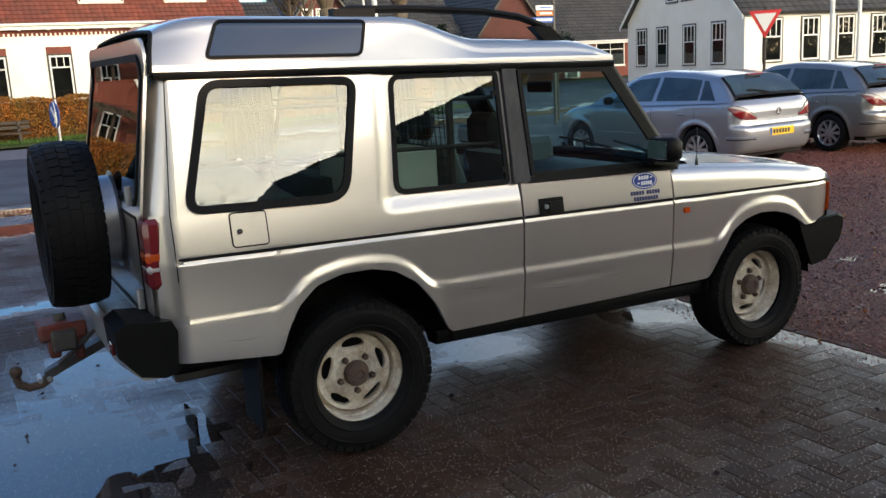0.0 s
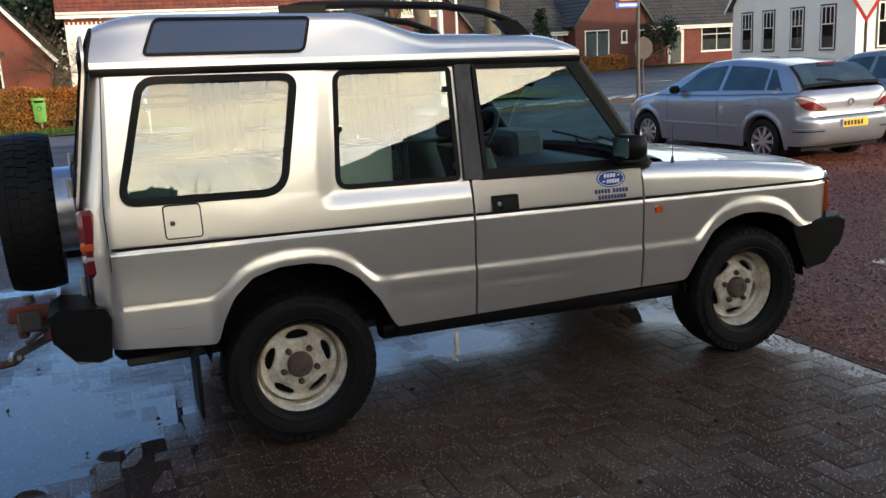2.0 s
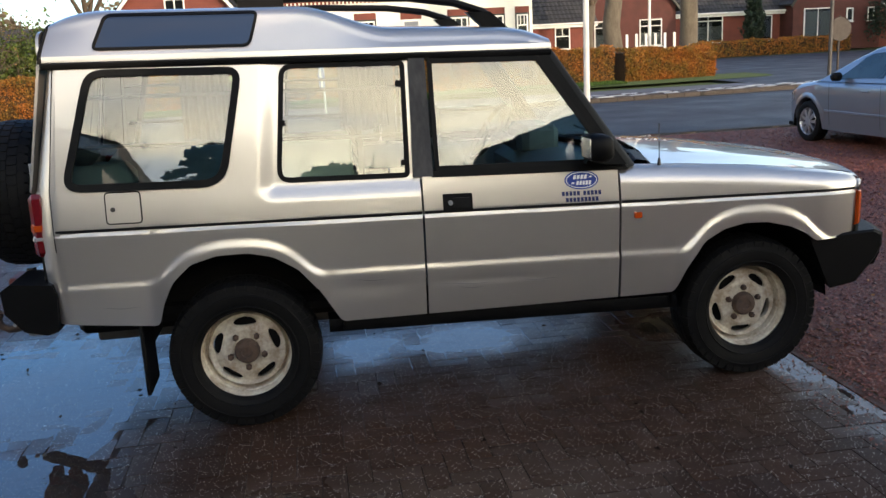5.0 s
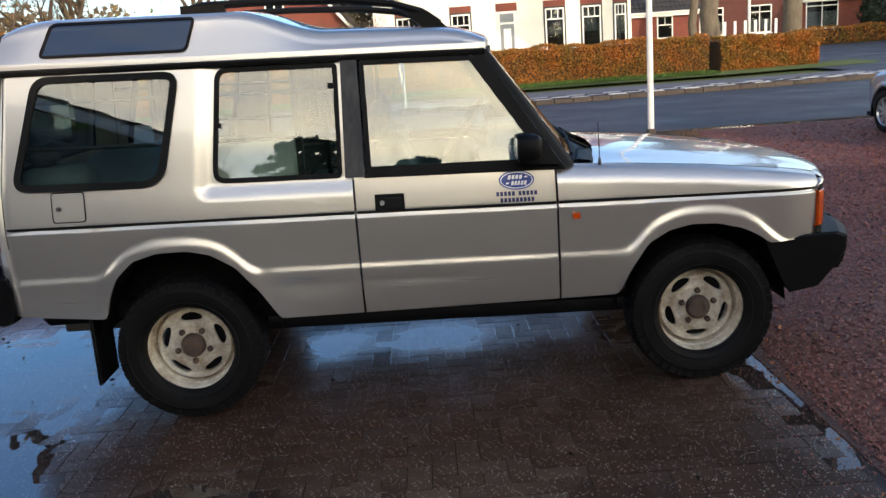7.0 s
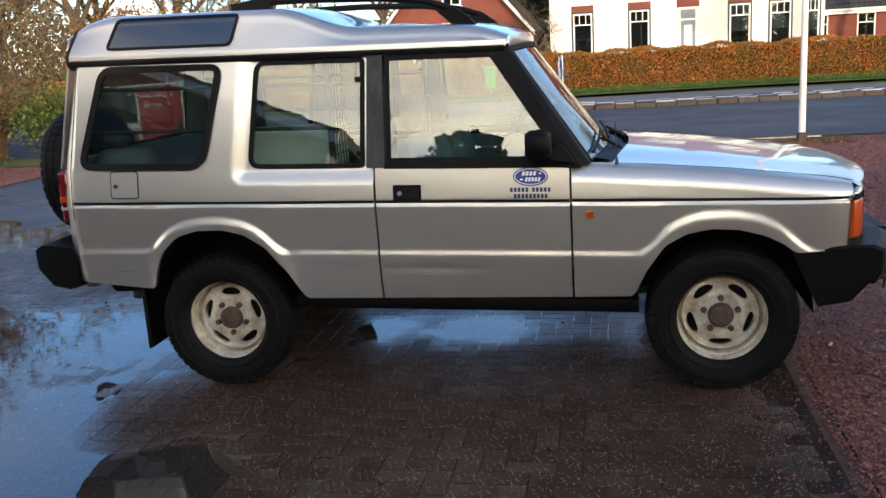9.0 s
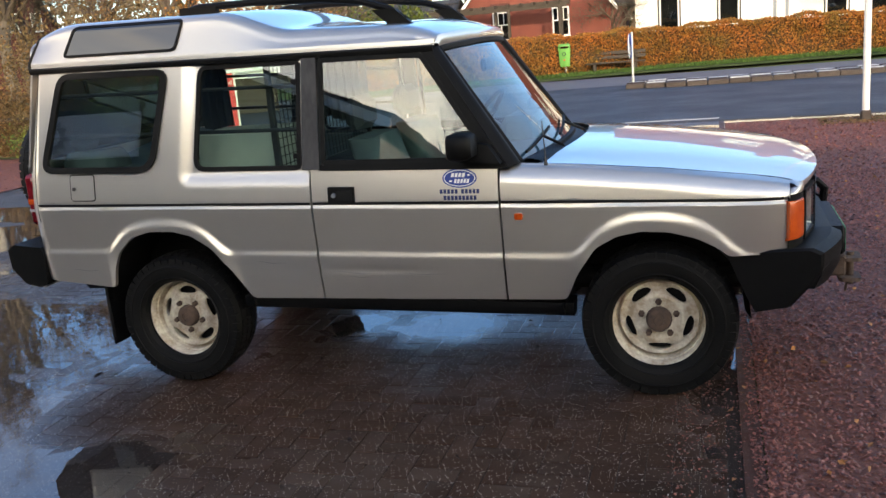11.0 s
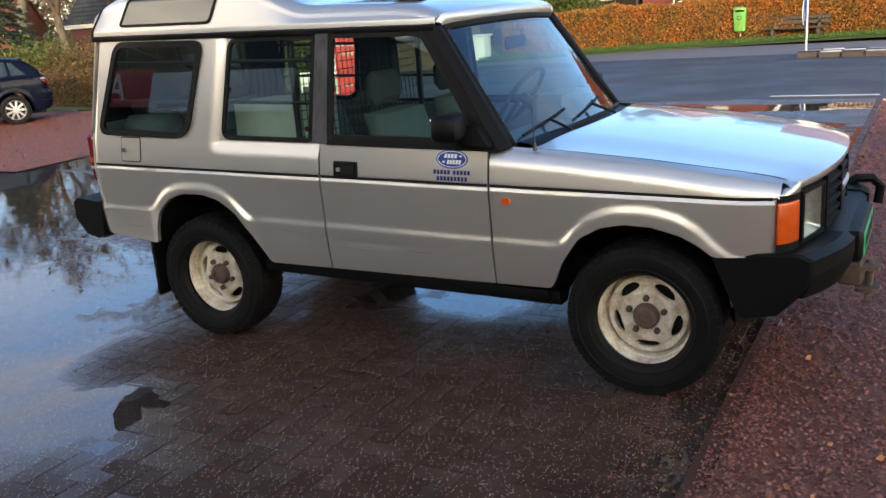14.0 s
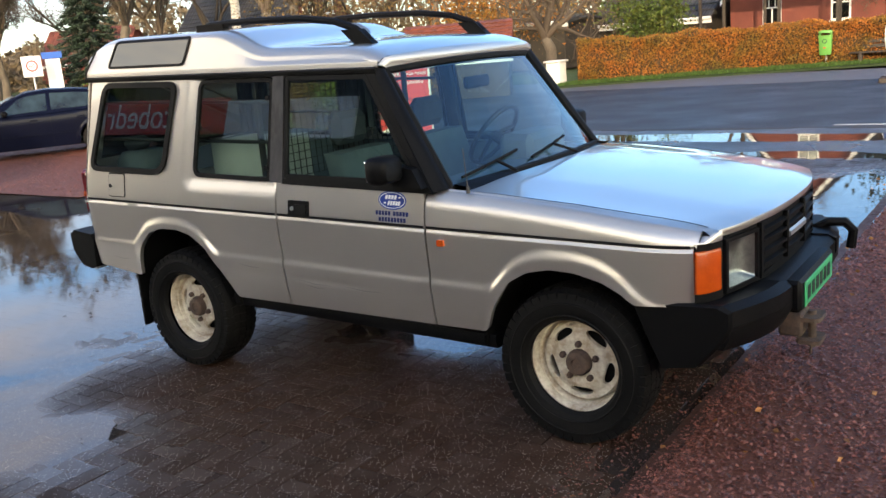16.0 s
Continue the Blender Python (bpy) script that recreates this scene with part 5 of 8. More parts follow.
door_loop = rounded([(-0.79, 1.17), (0.79, 1.17), (0.80, 1.875), (-0.80, 1.875)], [0.02, 0.02, 0.11, 0.11], 6)
glass_loop = rounded([(-0.735, 1.21), (0.735, 1.21), (0.725, 1.815), (-0.725, 1.815)], [0.05, 0.05, 0.10, 0.10], 6)
bd = part("back_window", Geo().strip(door_loop, inset(glass_loop, 0.01), back_put, 0.012), M["paint"], car, "silver back door frame")
part("gasket", Geo().strip(glass_loop, inset(glass_loop, 0.028), lambda u, w, d: back_put(u, w, d + 0.010), 0.012), M["rubber"], bd, "black rubber gasket")
part("pane", flat(inset(glass_loop, 0.01), lambda u, w, d: back_put(u, w, 0.016)), M["dark_glass"], bd, "dark back window glass", smooth=0)
shut = rounded([(-0.70, 0.74), (0.70, 0.74), (0.70, 1.17), (-0.70, 1.17)], 0.03, 4)
part("shut_line", Geo().strip(shut, inset(shut, 0.014), lambda u, w, d: back_put(u, w, d + 0.008), 0.006), M["rubber"], bd, "dark shut line of the back door")
# black seal round the back of the roof
arch_row = [Vector(p) + Vector((0.003, 0, -0.002)) for p in roof_row(-0.765)]
part("roof_seal", Geo().tube(arch_row, 0.009, 8), M["rubber"], car, "black seal along the roof's back edge")
# rounded corner pillars
for side in (-1, 1):
    rows = []
    for z in np.linspace(0.60, GUTTER, 26):
        t = max(0.0, (z - BELT) / (GUTTER - BELT))
        yw = float(half_width(-0.745, min(z, BELT))) if z < BELT else upper_y(z)
        xe = -0.745 + 0.045 * t
        xb = -0.862 + 0.105 * t
        rows.append([low(xe + (xb - xe) * math.sin(a), side * (yw - 0.17 * (1 - math.cos(a))), z) for a in np.linspace(0, math.pi / 2, 8)])
    part("corner_post", Geo().grid(rows), M["paint"], car, smooth=60)
    part("corner_seam", Geo().tube([Vector(row[1]) + Vector((0, side * 0.0005, 0)) for row in rows[7:]], 0.0022, 5), M["rubber"], car, "dark seam down the corner")
    lamp = part("tail_lamp", Geo().box(-0.876, -0.80, min(side * 0.72, side * 0.846), max(side * 0.72, side * 0.846), 0.905, 1.190, 0.02), M["red_lens"], car, "red, amber and clear tail lamp")
    part("amber_lens", Geo().box(-0.878, -0.7985, min(side * 0.719, side * 0.848), max(side * 0.719, side * 0.848), 1.01, 1.065, 0.015), M["amber"], lamp)
    part("clear_lens", Geo().box(-0.878, -0.7985, min(side * 0.719, side * 0.848), max(side * 0.719, side * 0.848), 0.968, 1.009, 0.015), M["clear_lens"], lamp)
    for z in (0.84, 1.27):
        part("hinge", Geo().cyl((-0.885, side * 0.66, z - 0.04), (-0.885, side * 0.66, z + 0.04), 0.015), M["steel"], car)
rbm = Geo()
rows = []
for y in np.linspace(-0.86, 0.86, 31):
    a = abs(y)
    xr = -1.02 + 0.03 * max(0, (a - 0.6) / 0.26) ** 2
    rows.append([low(x, y, z) for x, z in ((-0.84, 0.705), (xr + 0.03, 0.705), (xr, 0.685), (xr, 0.58), (xr + 0.05, 0.53), (-0.84, 0.53))])
rbm.grid(rows, True, True)
rb = part("rear_bumper", rbm, M["steel"], car, "worn aluminium step bumper", smooth=40)
part("tread_plate", Geo().box(-1.00, -0.87, -0.60, 0.60, 0.727, 0.733, 0.002), M["chequer"], rb)
for side in (-1, 1):
    o = [(-0.795, 0.72), (-0.815, 0.765), (-0.99, 0.780), (-1.035, 0.750), (-1.03, 0.645), (-0.955, 0.555), (-0.86, 0.535), (-0.81, 0.55)]
    g = Geo().prism(o, lambda u, w, d, side=side: low(u, side * d, w), 0.60, 0.885)
    part("end_cap", g, M["black"], rb, "black plastic bumper end", smooth=20)
part("reflector_lamp", Geo().box(-1.042, -1.03, -0.80, -0.74, 0.66, 0.71, 0.004), M["red_lens"], rb)
# tow hitch
th = part("tow_hitch", Geo().grid([[(x, y * w, z + a) for y, a in ((-0.035, -0.022), (0.035, -0.022), (0.035, 0.022), (-0.035, 0.022))] for x, z, w in ((-0.80, 0.545, 1.3), (-0.98, 0.51, 1.2), (-1.12, 0.452, 1.0), (-1.25, 0.395, 0.8))], True, True), M["dark_steel"], car, "dark steel drawbar with a rusty ball")
part("neck", Geo().tube([(-1.23, 0, 0.385), (-1.27, 0, 0.355), (-1.32, 0, 0.350), (-1.36, 0, 0.372), (-1.37, 0, 0.405)], [0.026, 0.022, 0.020, 0.020, 0.019], 10), M["rust"], th, smooth=60)
part("ball", Geo().lathe([(-0.02, 0.016), (0.0, 0.018), (0.014, 0.027), (0.034, 0.029), (0.052, 0.016), (0.056, 0.001)], (-1.37, 0, 0.41), (0, 0, 1), 14), M["rust"], th)
for dx in (-1.235, -1.275):
    part("bolt", Geo().cyl((dx, -0.05, 0.385), (dx, 0.05, 0.385), 0.012, seg=6), M["steel"], th)
part("bracket", Geo().box(-1.255, -1.05, -0.11, 0.07, 0.575, 0.655, 0.012).box(-1.22, -1.17, -0.09, 0.05, 0.49, 0.58, 0.01).box(-1.11, -1.07, -0.10, 0.06, 0.47, 0.58, 0.01), M["red_rust"], th, "faded red coupling bracket")
part("jaw", Geo().box(-1.21, -1.10, -0.14, -0.115, 0.53, 0.63, 0.01), M["dark_steel"], th)
part("cap", Geo().cyl((-1.155, -0.02, 0.656), (-1.155, -0.02, 0.690), 0.03, 0.024, seg=10), M["dark_steel"], th)
part("lever", Geo().tube([(-1.19, -0.10, 0.47), (-1.11, -0.10, 0.52), (-1.02, -0.10, 0.60)], 0.013, 6), M["dark_steel"], th)
# underbody, exhaust, mud flaps
part("underbody", Geo().box(-0.80, 3.05, -0.62, 0.62, 0.46, 0.56, 0.03), M["rubber"], car)
for y in (-0.42, 0.42):
    part("chassis_rail", Geo().box(-0.75, 3.1, y - 0.05, y + 0.05, 0.38, 0.48, 0.01), M["dark_steel"], car)
for x in (0.0, 2.54):
    part("axle", Geo().cyl((x, -0.70, 0.355), (x, 0.70, 0.355), 0.045).lathe([(-0.14, 0.05), (-0.08, 0.12), (0, 0.15), (0.08, 0.12), (0.14, 0.05)], (x, 0.18, 0.355), (0, 1, 0), 16), M["dark_steel"], car)
for side in (-1, 1):
    part("mud_flap", Geo().box(-0.475, -0.455, min(side * 0.58, side * 0.84), max(side * 0.58, side * 0.84), 0.20, 0.555, 0.006), M["rubber"], car, "black rubber mud flap")


# wheels
def tyre_geo(R, W, rim_r):
    """A tyre round the y axis at the origin; outside is -y."""
    g = Geo()
    h = W / 2
    prof = [(-h * 0.66, rim_r - 0.012), (-h * 0.84, rim_r + 0.002), (-h * 0.95, rim_r + 0.03), (-h, rim_r + 0.065), (-h * 0.985, R - 0.055), (-h * 0.93, R - 0.030), (-h * 0.86, R - 0.014), (-h * 0.78, R - 0.009),
            (-h * 0.3, R - 0.007), (0, R - 0.006), (h * 0.3, R - 0.007), (h * 0.78, R - 0.009), (h * 0.86, R - 0.014), (h * 0.93, R - 0.030), (h * 0.985, R - 0.055), (h, rim_r + 0.065), (h * 0.95, rim_r + 0.03), (h * 0.84, rim_r)]
    g.lathe(prof, (0, 0, 0), (0, 1, 0), 72)
    # raised rings on the side
    for r in (rim_r + 0.022, R - 0.062):
        g.lathe([(-h * 0.985, r - 0.004), (-h * 1.0 - 0.003, r), (-h * 0.985, r + 0.004)], (0, 0, 0), (0, 1, 0), 64)
    return g


def tread_geo(R, W, blocks=46):
    """The tread blocks of a tyre."""
    g, h = Geo(), W / 2
    for k in range(blocks):
        for j, (y0, y1) in enumerate(((-0.98, -0.62), (-0.58, -0.22), (-0.18, 0.18), (0.22, 0.58), (0.62, 0.98))):
            a0 = 2 * math.pi * (k + (0.0, 0.45, 0.2, 0.6, 0.15)[j]) / blocks
            a1 = a0 + 2 * math.pi / blocks * 0.80
            lo, hi = R - 0.016 - (0.012 if j in (0, 4) else 0), R
            v = []
            for y in (y0 * h, y1 * h):
                drop = 0.016 if abs(y) > 0.9 * h else (0.004 if abs(y) > 0.5 * h else 0)
                sk = 0.03 * (1 if j % 2 else -1) * (y / h)
                for a in (a0 + sk, a1 + sk):
                    for r in (lo - drop, hi - drop):
                        v.append((math.cos(a) * r, y, math.sin(a) * r))
            g.add(v, [(0, 1, 3, 2), (4, 6, 7, 5), (0, 4, 5, 1), (2, 3, 7, 6), (1, 5, 7, 3)])
    return g


def rim_geo():
    """A pressed steel wheel with five slots; outside is -y, hub face near y = 0."""
    g = Geo()
    n = 180
    slot = lambda a: abs(((a / (2 * math.pi) * 5) % 1) - 0.5) < 0.21
    prof = [(-0.036, 0.229), (-0.050, 0.226), (-0.053, 0.219), (-0.045, 0.213), (-0.016, 0.2105), (-0.010, 0.209), (-0.008, 0.2035), (-0.004, 0.2015), (0.034, 0.199), (0.042, 0.194), (0.040, 0.189), (0.014, 0.185), (0.000, 0.181)]
    g.lathe(prof, (0, 0, 0), (0, 1, 0), n)
    g.lathe([(-0.036, 0.226), (0.0, 0.224), (0.06, 0.20), (0.19, 0.20), (0.20, 0.222)], (0, 0, 0), (0, 1, 0), 48)
    pr0 = [(0.000, 0.181), (0.003, 0.172), (0.002, 0.155), (-0.008, 0.135), (-0.016, 0.118), (-0.019, 0.105), (-0.016, 0.098), (-0.016, 0.06), (-0.012, 0.05), (0.0, 0.047)]
    rs_ = list(np.arange(0.181, 0.100, -0.0024)) + [0.098, 0.08, 0.06, 0.05, 0.047]
    pr2 = [(float(np.interp(-q, [-b for _, b in pr0], [a for a, _ in pr0])), q) for q in rs_]
    rows = []
    for h, r in pr2:
        rows.append([(math.cos(2 * math.pi * k / n) * r, h, math.sin(2 * math.pi * k / n) * r) for k in range(n)])
    faces = []
    for i in range(len(pr2) - 1):
        r0, r1 = pr2[i][1], pr2[i + 1][1]
        for k in range(n):
            a = ((k + 0.5) / n * 5) % 1
            u = (a - 0.5) / 0.305
            mid = ((r0 + r1) / 2 - 0.143) / 0.0205
            if u * u + mid * mid < 1.0:
                continue
            faces.append((i * n + k, i * n + (k + 1) % n, (i + 1) * n + (k + 1) % n, (i + 1) * n + k))
    g.add([p for r in rows for p in r], faces)
    # turned-in lips of the slots
    for s in range(5):
        loop = [((s + 0.5 + 0.310 * math.cos(t)) / 5 * 2 * math.pi, 0.143 + 0.0222 * math.sin(t)) for t in np.linspace(0, 2 * math.pi, 28, endpoint=False)]
        yy = lambda r: float(np.interp(r, [0.105, 0.118, 0.135, 0.155, 0.172], [-0.019, -0.016, -0.008, 0.002, 0.003]))
        g.grid([[(math.cos(a) * r, yy(r) - 0.003, math.sin(a) * r) for a, r in loop], [(math.cos(a) * (0.143 + (r - 0.143) * 0.86), yy(r) + 0.016, math.sin(a) * (0.143 + (r - 0.143) * 0.86)) for a, r in loop]], True)
    return g


def wheel(parent, at, R, outward, spin):
    """One wheel as parts of the vehicle; outward: -1 to the right, 1 to the left."""
    rot = Matrix.Translation(at) @ (Matrix.Identity(4) if outward < 0 else Matrix.Rotation(math.pi, 4, "Z")) @ Matrix.Rotation(spin, 4, "Y")
    put = lambda x, y, z: tuple(rot @ Vector((x, y, z)))
    w = part("wheel", tyre_geo(R, 0.235, 0.224).mapped(put), M["tyre"], parent, "black all-terrain tyre on a cream steel wheel", smooth=30)
    part("tread", tread_geo(R, 0.235).mapped(put), M["tyre"], w, smooth=30, kind="stuff")
    part("rim", rim_geo().mapped(put), M["rim"], w, "cream-white slotted steel rim", smooth=40)
    part("brake_drum", Geo().lathe([(0.03, 0.0), (0.03, 0.16), (0.10, 0.16)], (0, 0, 0), (0, 1, 0), 24).mapped(put), M["rubber"], w)
    part("hub_cap", Geo().lathe([(0.0, 0.062), (-0.034, 0.060), (-0.052, 0.052), (-0.056, 0.042), (-0.056, 0.026), (-0.048, 0.024), (-0.048, 0.0)], (0, 0, 0), (0, 1, 0), 20).mapped(put), M["rust"], w, "rusty hub cap", smooth=40)
    for k in range(5):
        a = 2 * math.pi * k / 5 + 0.0
        c = (math.cos(a) * 0.084, 0, math.sin(a) * 0.084)
        part("wheel_nut", Geo().lathe([(-0.014, 0.016), (-0.034, 0.0145), (-0.040, 0.010), (-0.041, 0.0)], c, (0, 1, 0), 6).mapped(put), M["rust"], w, smooth=20)
    return w


TYRE_R = 0.362
for x in (0.0, 2.54):
    for s in (-1, 1):
        wheel(car, (x, s * 0.752, 0.357), TYRE_R, s, 0.314 if x < 1 else -0.314)
# spare wheel on the back door: outside faces backwards
sp = Matrix.Translation((-1.075, -0.16, 1.115)) @ Matrix.Rotation(-math.pi / 2, 4, "Z")
sput = lambda x, y, z: tuple(sp @ Vector((x, y, z)))
spare = part("spare_wheel", tyre_geo(0.370, 0.235, 0.224).mapped(sput), M["tyre"], car, "all-terrain spare tyre on the back door", smooth=30)
part("tread", tread_geo(0.370, 0.235).mapped(sput), M["tyre"], spare, smooth=30, kind="stuff")
part("rim", rim_geo().mapped(sput), M["alloy"], spare, "grey spare rim")
part("carrier", Geo().cyl((-0.86, -0.16, 1.10), (-1.07, -0.16, 1.10), 0.10), M["dark_steel"], spare)

# mirrors, aerial
for side in (-1, 1):
    g = Geo()
    rows = []
    for x, s in ((1.645, 0.86), (1.66, 0.97), (1.70, 1.0), (1.735, 0.93), (1.757, 0.72)):
        rows.append([low(x, side * (0.975 + 0.085 * s * cy), 1.283 + 0.062 * s * cz) for cy, cz in ((-1, -0.7), (-0.75, -1), (0.75, -1), (1, -0.7), (1, 0.7), (0.75, 1), (-0.75, 1), (-1, 0.7))])
    g.grid(rows, True, True)
    mi = part("door_mirror", g, M["black"], car, "black door mirror", smooth=50)
    part("mirror_glass", Geo().box(1.6405, 1.6445, side * 0.975 - 0.07, side * 0.975 + 0.07, 1.200, 1.295, 0.002), M["chrome"], mi)
    part("mirror_foot", Geo().prism([(1.66, 1.20), (1.86, 1.19), (1.80, 1.275), (1.70, 1.29)], on_side(side, 0.0), 0.0, 0.06), M["black"], mi)
part("aerial", Geo().cyl(low(2.055, -0.832, 1.165), low(2.055, -0.832, 1.20), 0.010, 0.006).cyl(low(2.055, -0.832, 1.20), low(2.05, -0.842, 1.37), 0.0025), M["dark_steel"], car, "thin steel aerial")

# ---- inside the vehicle ----
part("cabin_floor", Geo().box(-0.80, 1.95, -0.48, 0.48, 0.62, 0.66).box(0.52, 2.05, -0.80, 0.80, 0.61, 0.65), M["trim_grey"], car)
part("headlining", Geo().grid([[low(x, y, min(1.70, 1.735 + 0.1)) for y in (-0.70, 0, 0.70)] for x in (-0.70, 0.5, 1.50)]), M["board"], car)
for side in (-1, 1):
    part("side_lining", Geo().grid([[low(x, side * y, z) for x in (-0.80, 0.5, 1.84)] for y, z in ((0.80, 1.0), (0.835, 1.155))]), M["trim_grey"], car)
part("dashboard", Geo().grid([[low(x, y, z) for x, z in ((2.02, 1.14), (1.80, 1.165), (1.64, 1.145), (1.56, 1.08), (1.58, 0.92), (1.70, 0.80))] for y in np.linspace(-0.74, 0.74, 9)]), M["trim_grey"], car, "grey dashboard")
part("dash_binnacle", Geo().box(1.62, 1.84, 0.16, 0.60, 1.08, 1.255, 0.035), M["trim_grey"], car)
stw = Geo()
cs, tilt = Vector(low(1.47, 0.38, 1.262)), radians(-36)
ex, ez = Vector((0, 1, 0)), Vector((-math.sin(tilt), 0, math.cos(tilt)))
stw.tube([cs + (ex * math.cos(a) + ez * math.sin(a)) * 0.20 for a in np.linspace(0, 2 * math.pi, 32, endpoint=False)], 0.015, 8, closed=True)
for a in (0.2, math.pi - 0.2, -math.pi / 2):
    stw.tube([cs, cs + (ex * math.cos(a) + ez * math.sin(a)) * 0.195], 0.014, 6)
stw.cyl(cs, cs + Vector((0.22, 0, -0.15)), 0.035)
part("steering_wheel", stw, M["grid_black"], car, "black three-spoke steering wheel")


def seat(x, y, width, name, tall=1.20):
    s = part(name, Geo().box(x - 0.02, x + 0.50, y - width / 2, y + width / 2, 0.74, 0.92, 0.05), M["seat"], car, "grey-green cloth seat")
    g = Geo().grid([[(x + a - 0.12 * t, y + b * width / 2 * (1 - 0.12 * t), 0.86 + (tall - 0.80) * t) for a, b in ((0.0, -0.9), (0.03, -1), (0.10, -1), (0.14, -0.85), (0.12, 0), (0.14, 0.85), (0.10, 1), (0.03, 1), (0.0, 0.9))] for t in (0, 0.25, 0.5, 0.8, 0.95, 1.0)], True, True)
    part("backrest", g, M["seat"], s, smooth=60)
    if width < 0.7:
        part("head_restraint", Geo().box(x - 0.16, x - 0.06, y - 0.14, y + 0.14, tall + 0.09, tall + 0.27, 0.04), M["headrest"], s, "charcoal head restraint")
    return s


seat(1.10, -0.38, 0.52, "front_seat")
seat(1.10, 0.38, 0.52, "front_seat")
seat(0.16, 0.0, 0.92, "rear_bench", 1.16)
part("cargo_box", Geo().box(0.10, 0.58, -0.60, -0.24, 0.93, 1.335, 0.012), M["board"], car, "pale grey scuffed box behind the seats")
js = part("jump_seat", Geo().box(-0.78, -0.47, -0.66, -0.36, 0.90, 1.27, 0.05), M["seat"], car, "grey-green folding rear seat", smooth=60)
part("head_restraint", Geo().box(-0.75, -0.62, -0.60, -0.44, 1.275, 1.36, 0.035), M["headrest"], js, smooth=60)


def drape(x0, x1, y, z0, z1):
    """A dark cloth hanging in folds."""
    rows = [[low(x0 + (x1 - x0) * (s + 0.06 * (1 - t) * (s - 0.5)), y + 0.022 * math.sin(s * 34) * (1 - 0.4 * t), z0 + (z1 - z0) * t + 0.015 * math.sin(s * 9) * (1 - t)) for s in np.linspace(0, 1, 49)] for t in np.linspace(0, 1, 5)]
    part("hanging_cloth", Geo().grid(rows), M["headrest"], car, "dark cloth hanging in folds", smooth=80)


drape(0.56, 0.82, 0.06, 1.33, 1.68)
drape(-0.28, -0.02, 0.02, 1.30, 1.68)
part("cargo_cover", Geo().grid([[low(x, y, 1.20 + 0.05 * math.sin(3 * y)) for y in np.linspace(-0.66, 0.66, 7)] for x in (-0.70, -0.4, -0.1)]), M["trim_grey"], car)
# wire dog guard across the cabin, and bars at the rear windows
gd = Geo()
for y in np.linspace(-0.64, 0.64, 27):
    gd.tube([(0.62, y, 1.10), (0.60, y * 0.97, 1.66)], 0.0028, 4, cap=False)
for z in np.linspace(1.10, 1.66, 13):
    gd.tube([(0.61, -0.64, z), (0.61, 0.64, z)], 0.0028, 4, cap=False)
part("dog_guard", gd, M["grid_black"], car, "black wire dog guard")
for side in (-1, 1):
    for z in (1.36, 1.58):
        part("window_bar", Geo().cyl(low(-0.70, side * 0.74, z), low(0.82, side * 0.74, z), 0.010), M["grid_black"], car, "black window bar")
part("guard_post", Geo().box(0.60, 0.63, -0.69, -0.66, 0.70, 1.68, 0.004).box(0.60, 0.63, 0.66, 0.69, 0.70, 1.68, 0.004), M["grid_black"], car)
part("rear_mirror", Geo().box(1.60, 1.63, -0.12, 0.12, 1.535, 1.60, 0.012), M["black"], car)


# ---- plants ----
def hedge(name, label, line, height, width, mat, n, seed, leaf=0.075, core="hedge_core"):
    """A clipped hedge along a line of (x, y)."""
    h = thing(name, label, "hedge", at=(line[0][0], line[0][1], 0))
    r = np.random.default_rng(seed)
    pts = np.array(line, float)
    seg = np.diff(pts, axis=0)
    ln = np.linalg.norm(seg, axis=1)
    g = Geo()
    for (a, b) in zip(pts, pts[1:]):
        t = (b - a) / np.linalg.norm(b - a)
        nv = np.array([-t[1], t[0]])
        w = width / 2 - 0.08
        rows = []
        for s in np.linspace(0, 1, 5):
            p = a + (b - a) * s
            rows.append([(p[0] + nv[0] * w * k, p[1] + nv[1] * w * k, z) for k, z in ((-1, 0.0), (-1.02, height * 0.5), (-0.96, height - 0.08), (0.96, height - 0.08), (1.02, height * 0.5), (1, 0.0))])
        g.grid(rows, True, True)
    # solid filler behind the leaves, coloured dark as their inner shade
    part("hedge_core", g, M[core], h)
    k = r.choice(len(ln), size=n, p=ln / ln.sum())
    s = r.uniform(0, 1, n)
    p = pts[k] + seg[k] * s[:, None]
    t = seg[k] / ln[k][:, None]
    nv = np.stack([-t[:, 1], t[:, 0]], axis=1)
    u = r.uniform(0, 1, n)
    along = np.cumsum(np.concatenate([[0], ln]))[k] + s * ln[k]
    bumpy = 0.05 * np.sin(along * 2.1) + 0.04 * np.sin(along * 5.3 + 1)
    fr = u < 0.62
    tp = (u >= 0.62) & (u < 0.9)
    z = np.where(fr, r.uniform(0.02, 1, n) ** 0.9 * height, np.where(tp, height + bumpy + r.normal(0, 0.03, n), r.uniform(0.02, 1, n) * height))
    d = np.where(fr, -width / 2 + r.normal(0, 0.05, n) - 0.05 * np.sin(z * 4 + along), np.where(tp, r.uniform(-0.5, 0.5, n) * width, width / 2))
    c = np.stack([p[:, 0] + nv[:, 0] * d, p[:, 1] + nv[:, 1] * d, z], axis=1)
    mesh_of("foliage", leaf_verts(r, c, leaf), LEAF, mat, h)
    return h


